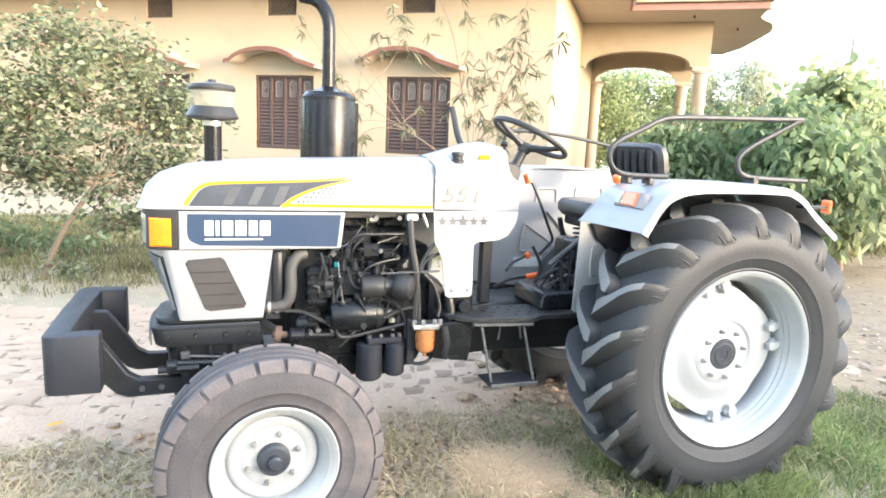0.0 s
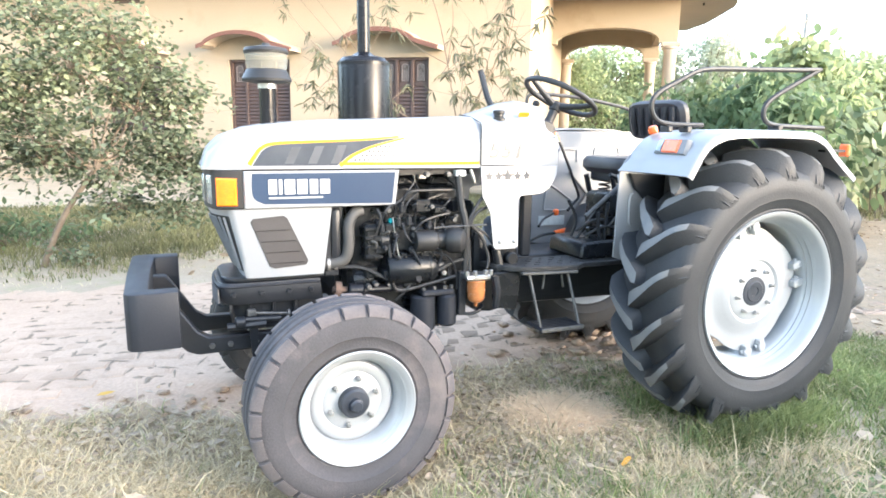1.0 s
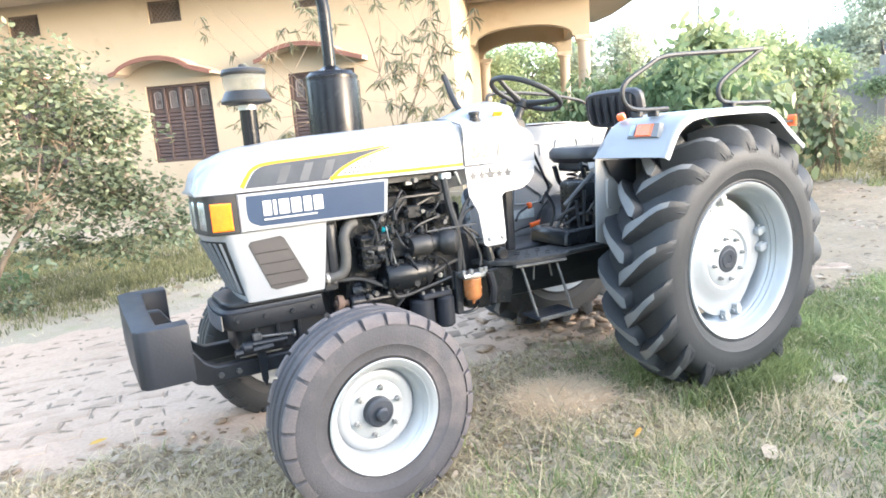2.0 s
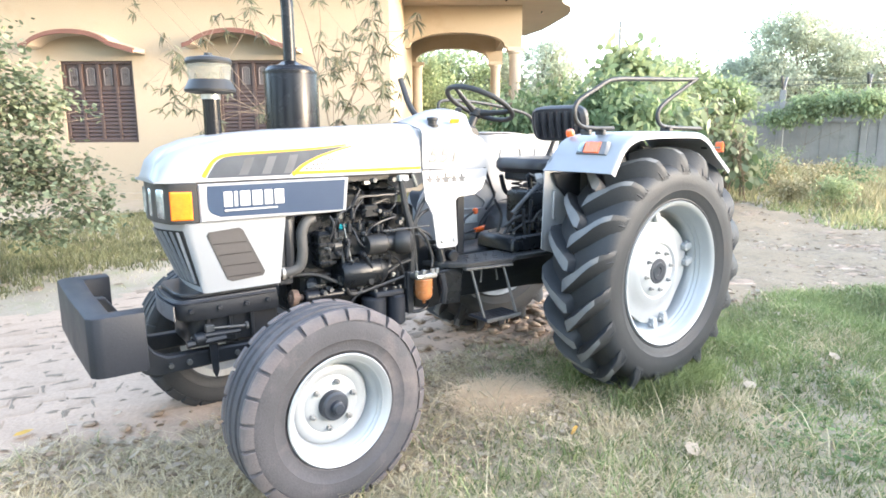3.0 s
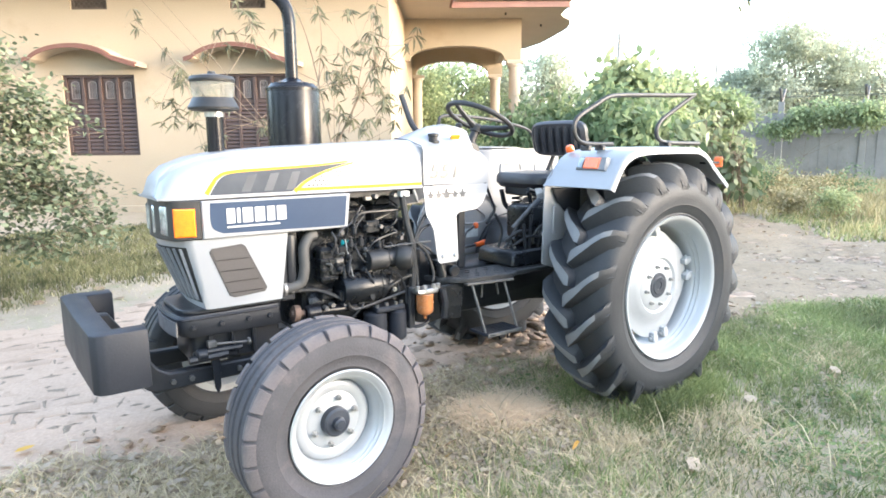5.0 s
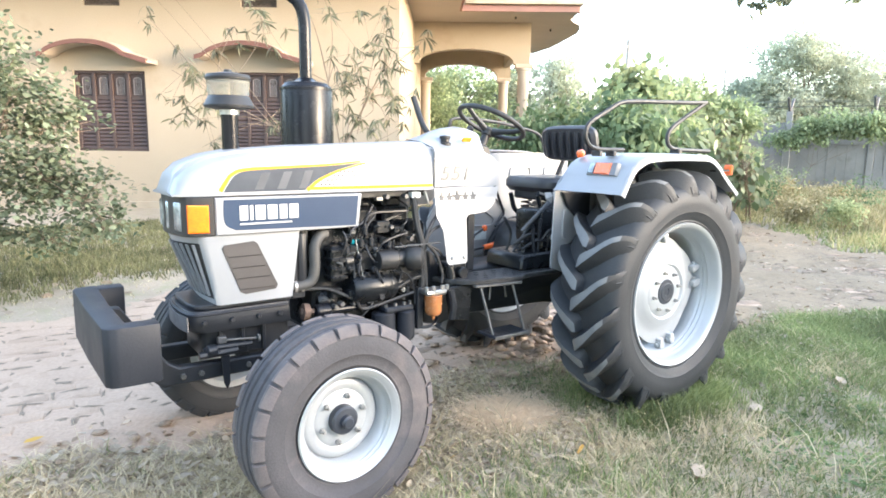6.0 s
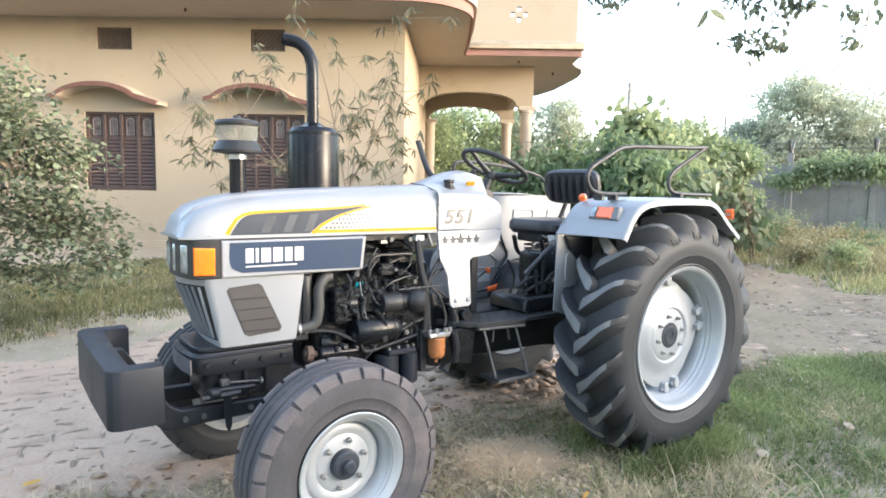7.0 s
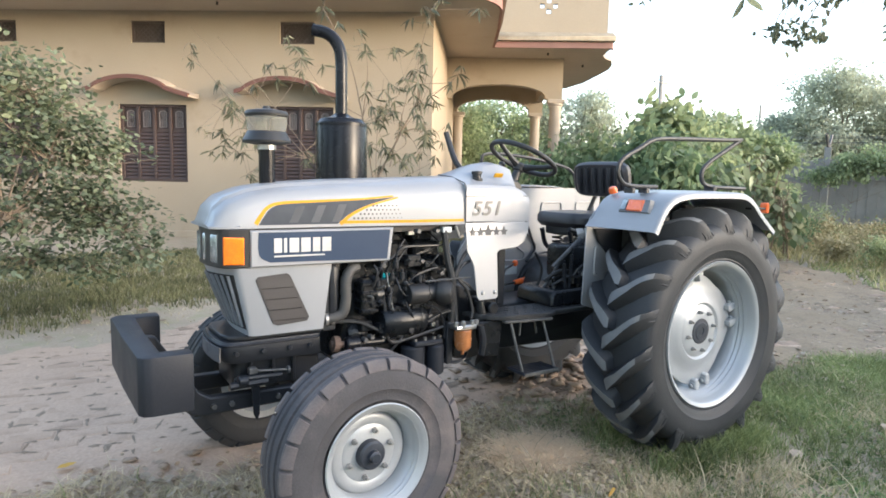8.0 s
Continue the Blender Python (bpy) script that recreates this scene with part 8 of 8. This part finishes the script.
litter("chaff", 150000, (-1.35, -0.15, -0.95, 0.2), 0.017, STRAW_TAN, 35, lambda x, y: np.clip(bare(x, y) * 2.0 - 0.7 + 0.7 * (patch(x, y, 9.0, 0.5) - 0.5), 0, 1), "pale tan straw chaff strewn between the wheels")
litter("low_herbs", 26000, (-0.6, 4.5, -2.6, 0.2), 0.034, HERB, 31, lambda x, y: np.clip(-road_depth(x, y) / 0.3, 0, 1) * np.clip(x + 0.8, 0, 1) * np.clip(patch(x, y, 3.3, 0.9) * 1.6 + patch(x, y, 8.1, 1.4) * 0.7 - 0.9, 0, 1) * (1 - dead(x, y)), "low broad-leaved herbs among the grass")
litter("leaf_litter", 9000, (1.2, 9, -1.0, 4.4), 0.06, DRY_LEAF, 33, lambda x, y: 0.25 + 0.6 * patch(x, y, 1.9, 0.4), "brown dead leaves strewn over the lane")
litter("leaf_litter", 5200, (-3.7, -1.2, -1.2, 0.6), 0.05, DRY_LEAF, 45, lambda x, y: np.clip(-road_depth(x, y) / 0.25 + 0.5, 0, 1) * np.exp(-((-road_depth(x, y) - 0.25) / 0.5) ** 2) * (0.3 + 0.7 * patch(x, y, 3.9, 0.8)), "grey-brown dead leaves between the lane and the front wheel")
litter("leaf_litter", 7000, (-1.5, 0.3, -0.9, 0.3), 0.032, DRY_LEAF, 51, lambda x, y: np.clip((-0.2 - x) / 0.4, 0, 1) * (0.3 + 0.7 * patch(x, y, 6.1, 0.6)) * (1 - 0.8 * bare(x, y)), "crumbled brown leaves on worn soil between the wheels")
litter("leaf_litter", 700, (-4.5, 4.5, -3.0, 1.0), 0.065, DRY_LEAF, 27, lambda x, y: np.clip(-road_depth(x, y) / 0.3 + 0.5, 0.05, 1) * np.clip(0.9 - 0.25 * (x + 3), 0.25, 1), "larger pale dry leaves on the grass")

# ---- bricks of the lane, sunk in dust ----
rng = np.random.default_rng(12)
L, Wd, gap = 0.228, 0.108, 0.016
turn = radians(-9)
c, s = math.cos(turn), math.sin(turn)


def brick_points(l, w, rng):
    """A worn brick: rounded top with uneven corners."""
    j = rng.normal(size=(4, 2)) * 0.006
    e = 0.012
    base = np.array([(-l / 2, -w / 2), (l / 2, -w / 2), (l / 2, w / 2), (-l / 2, w / 2)]) + j
    top = base * (1 - e / np.array([l / 2, w / 2]))
    v = [(*p, -0.05) for p in base] + [(*p, -0.008) for p in base] + [(*p, 0.0) for p in top]
    f = [(0, 1, 5, 4), (1, 2, 6, 5), (2, 3, 7, 6), (3, 0, 4, 7), (4, 5, 9, 8), (5, 6, 10, 9), (6, 7, 11, 10), (7, 4, 8, 11), (8, 9, 10, 11)]
    return np.array(v), np.array(f)


spots = []
for r in range(-14, 46):
    for k in range(-40, 42):
        lx, ly = (k + 0.5 * (r % 2)) * (L + gap), r * (Wd + gap)
        x, y = c * lx - s * ly, s * lx + c * ly
        spots.append((x, y))
spots = np.array(spots)
dp = road_depth(spots[:, 0], spots[:, 1])
wear = patch(spots[:, 0], spots[:, 1], 1.7, 0.8) * 0.6 + patch(spots[:, 0], spots[:, 1], 4.1, 2.2) * 0.4
spots, wear = spots[(dp > 0.28) & (spots[:, 1] > -1)], wear[(dp > 0.28) & (spots[:, 1] > -1)]
near = (np.abs(spots[:, 0] + 3.0) < 1.55) & (spots[:, 1] < 2.9)
gone = (spots[:, 0] > 0.8) & (rng.random(len(spots)) < 0.2 + 0.35 * patch(spots[:, 0], spots[:, 1], 2.6, 1.1))
spots, wear, near = spots[~gone], wear[~gone], near[~gone]
order = np.argsort(~near, kind="stable")
shapes = []
for i in range(5):
    v, f = brick_points(L, Wd, rng)
    me = bpy.data.meshes.new("brick")
    me.from_pydata(v.tolist(), [], f.tolist())
    me.materials.append(BRICK)
    shapes.append(me)
rest_v, rest_f, o, made = [], [], 0, 0
for i in order:
    (x, y), w = spots[i], wear[i]
    z = float(height(np.float64(x), np.float64(y))) + 0.0106 + 0.003 * min(1.0, max(0.0, (x - 0.3) / 1.2)) + 0.004 * (w - 0.5) + rng.normal() * (0.0008 if x < 0.3 else 0.004)
    tilt = rng.normal(size=3) * ((0.3, 0.25, 2.5) if x < 0.3 else (1.6, 1.8, 7.0))
    m = pose(x, y, z, tilt[0], tilt[1], math.degrees(turn) + tilt[2])
    if near[i] and made < 300:
        b = new("brick", shapes[rng.integers(5)])
        b.parent, b.matrix_basis = road, m
        made += 1
    else:
        v, f = brick_points(L * rng.uniform(0.8, 1.05), Wd * rng.uniform(0.85, 1.08), rng)
        rest_v.append(v @ np.array(m.to_3x3()).T + np.array(m.translation))
        rest_f.append(f + o)
        o += len(v)
rest = raw_mesh("bricks", np.concatenate(rest_v), np.concatenate(rest_f), BRICK_ALL, road)
tagged(rest, "dusty worn bricks of the lane", kind="stuff")

# packed earth that has worked up over the bricks where the lane bends away
ex, ey = np.arange(0.3, 8.81, 0.06), np.arange(-2.0, 4.6, 0.06)
EX, EY = np.meshgrid(ex, ey, indexing="ij")
ED = road_depth(EX, EY)
cover = np.clip(0.4 + 0.45 * (patch(EX, EY, 1.9, 0.6) - 0.5) + 0.4 * (patch(EX, EY, 4.7, 2.1) - 0.5) + 0.3 * (patch(EX, EY, 11.0, 1.2) - 0.5) + 0.05 * (EX - 1.0) + 0.35 * np.exp(-((ED / 0.3) ** 2)), 0, 1)
EZ = height(EX, EY) * np.exp(-((np.hypot(EX, EY) / 25.0) ** 2)) - 0.003 + 0.014 * np.clip(ED / 0.25, -1, 1) + 0.03 * (cover - 0.5) * np.clip((EX - 0.3) / 0.5, 0, 1) - 0.012 * np.clip(1 - (EX - 0.3) / 0.6, 0, 1) + 0.007 * np.clip((EX - 1.2) / 1.5, 0, 1)
idx = np.arange(EX.size).reshape(EX.shape)
ef = np.stack([idx[:-1, :-1], idx[1:, :-1], idx[1:, 1:], idx[:-1, 1:]], -1).reshape(-1, 4)
earth = raw_mesh("packed_earth", np.stack([EX, EY, EZ], -1).reshape(-1, 3), ef[(ED[:-1, :-1] > -0.12).ravel()], EARTH, road, True)
tagged(earth, "brown packed earth over the lane's bricks", kind="stuff")

# dark clods and dead grass caught in the open joints
cv, cf, o = [], [], 0
for (x, y), w in zip(spots, wear):
    if abs(x) > 8:
        continue
    rough_end = min(1.0, max(0.0, (x - 0.2) / 1.2))
    for k in range(4):
        if rng.random() > 0.46 + 0.5 * (w - 0.5) + 0.5 * rough_end:
            continue
        along_joint = k < 2
        l, b, n = 0.04 + 0.12 * rng.random() ** 1.3, 0.006 + 0.011 * rng.random() + 0.010 * rough_end * rng.random(), 11
        if along_joint:
            ex, ey = (rng.random() - 0.5) * L, (Wd + gap) / 2
        else:
            ex, ey = (L + gap) / 2, (rng.random() - 0.5) * Wd
            l *= 0.8
        cx, cy = x + c * ex - s * ey, y + s * ex + c * ey
        z = float(height(np.float64(cx), np.float64(cy))) + 0.0135 + 0.008 * rough_end
        a0 = turn + (0 if along_joint else math.pi / 2) + rng.normal() * 0.16
        ring = []
        for j in range(n):
            a = 2 * math.pi * j / n
            r = 0.4 + 1.1 * rng.random()
            px, py = l / 2 * math.cos(a) * r, b * math.sin(a) * r
            ring.append((cx + px * math.cos(a0) - py * math.sin(a0), cy + px * math.sin(a0) + py * math.cos(a0), z - 0.002))
        cv += ring + [(cx, cy, z + 0.003 + 0.005 * rng.random())]
        cf += [(o + j, o + (j + 1) % n, o + n) for j in range(n)]
        o += n + 1
clods = raw_mesh("joint_soil", np.array(cv), np.array(cf), CLOD, road, True)
tagged(clods, "dark soil caught in the brick joints", kind="stuff")

# broken clay lumps kicked up between the wheels
rv, rf, o = [], [], 0
ball = np.array([(1, 0, 0), (-1, 0, 0), (0, 1, 0), (0, -1, 0), (0, 0, 1), (0, 0, -1), (0.6, 0.6, 0.5), (-0.6, 0.6, 0.5), (0.6, -0.6, 0.5), (-0.6, -0.6, 0.5)], float)
tri = np.array([(0, 6, 8), (0, 2, 6), (2, 7, 6), (2, 1, 7), (1, 9, 7), (1, 3, 9), (3, 8, 9), (3, 0, 8), (6, 7, 4), (7, 9, 4), (9, 8, 4), (8, 6, 4), (2, 0, 5), (1, 2, 5), (3, 1, 5), (0, 3, 5)])
for k in range(640):
    x, y = rng.normal(0.25, 0.42), rng.normal(0.45, 0.32)
    if k >= 450:
        x, y = rng.uniform(-4.5, 4.5), 0.0
        y = float(np.interp(x, [-6, -3, -1, 1, 2.4, 3.4, 4.4], [0.95, 0.48, 0.22, 0.0, -0.2, -0.5, -1.6])) + rng.normal() * 0.13
    size = 0.008 + (0.042 if k < 450 else 0.026) * rng.random() ** 2.2
    p = ball * (0.55 + 0.8 * rng.random((10, 3))) * size * (1.25, 1.0, 0.55)
    a = rng.random() * 6.283
    p = p @ np.array([(math.cos(a), math.sin(a), 0), (-math.sin(a), math.cos(a), 0), (0, 0, 1)])
    rv.append(p + (x, y, float(height(np.float64(x), np.float64(y))) + 0.012 + size * 0.2))
    rf.append(tri + o)
    o += 10
rubble = raw_mesh("rubble", np.concatenate(rv), np.concatenate(rf), RUBBLE)
tagged(rubble, "crumbled brown clay lumps at the lane's edge", "rubble", kind="stuff")
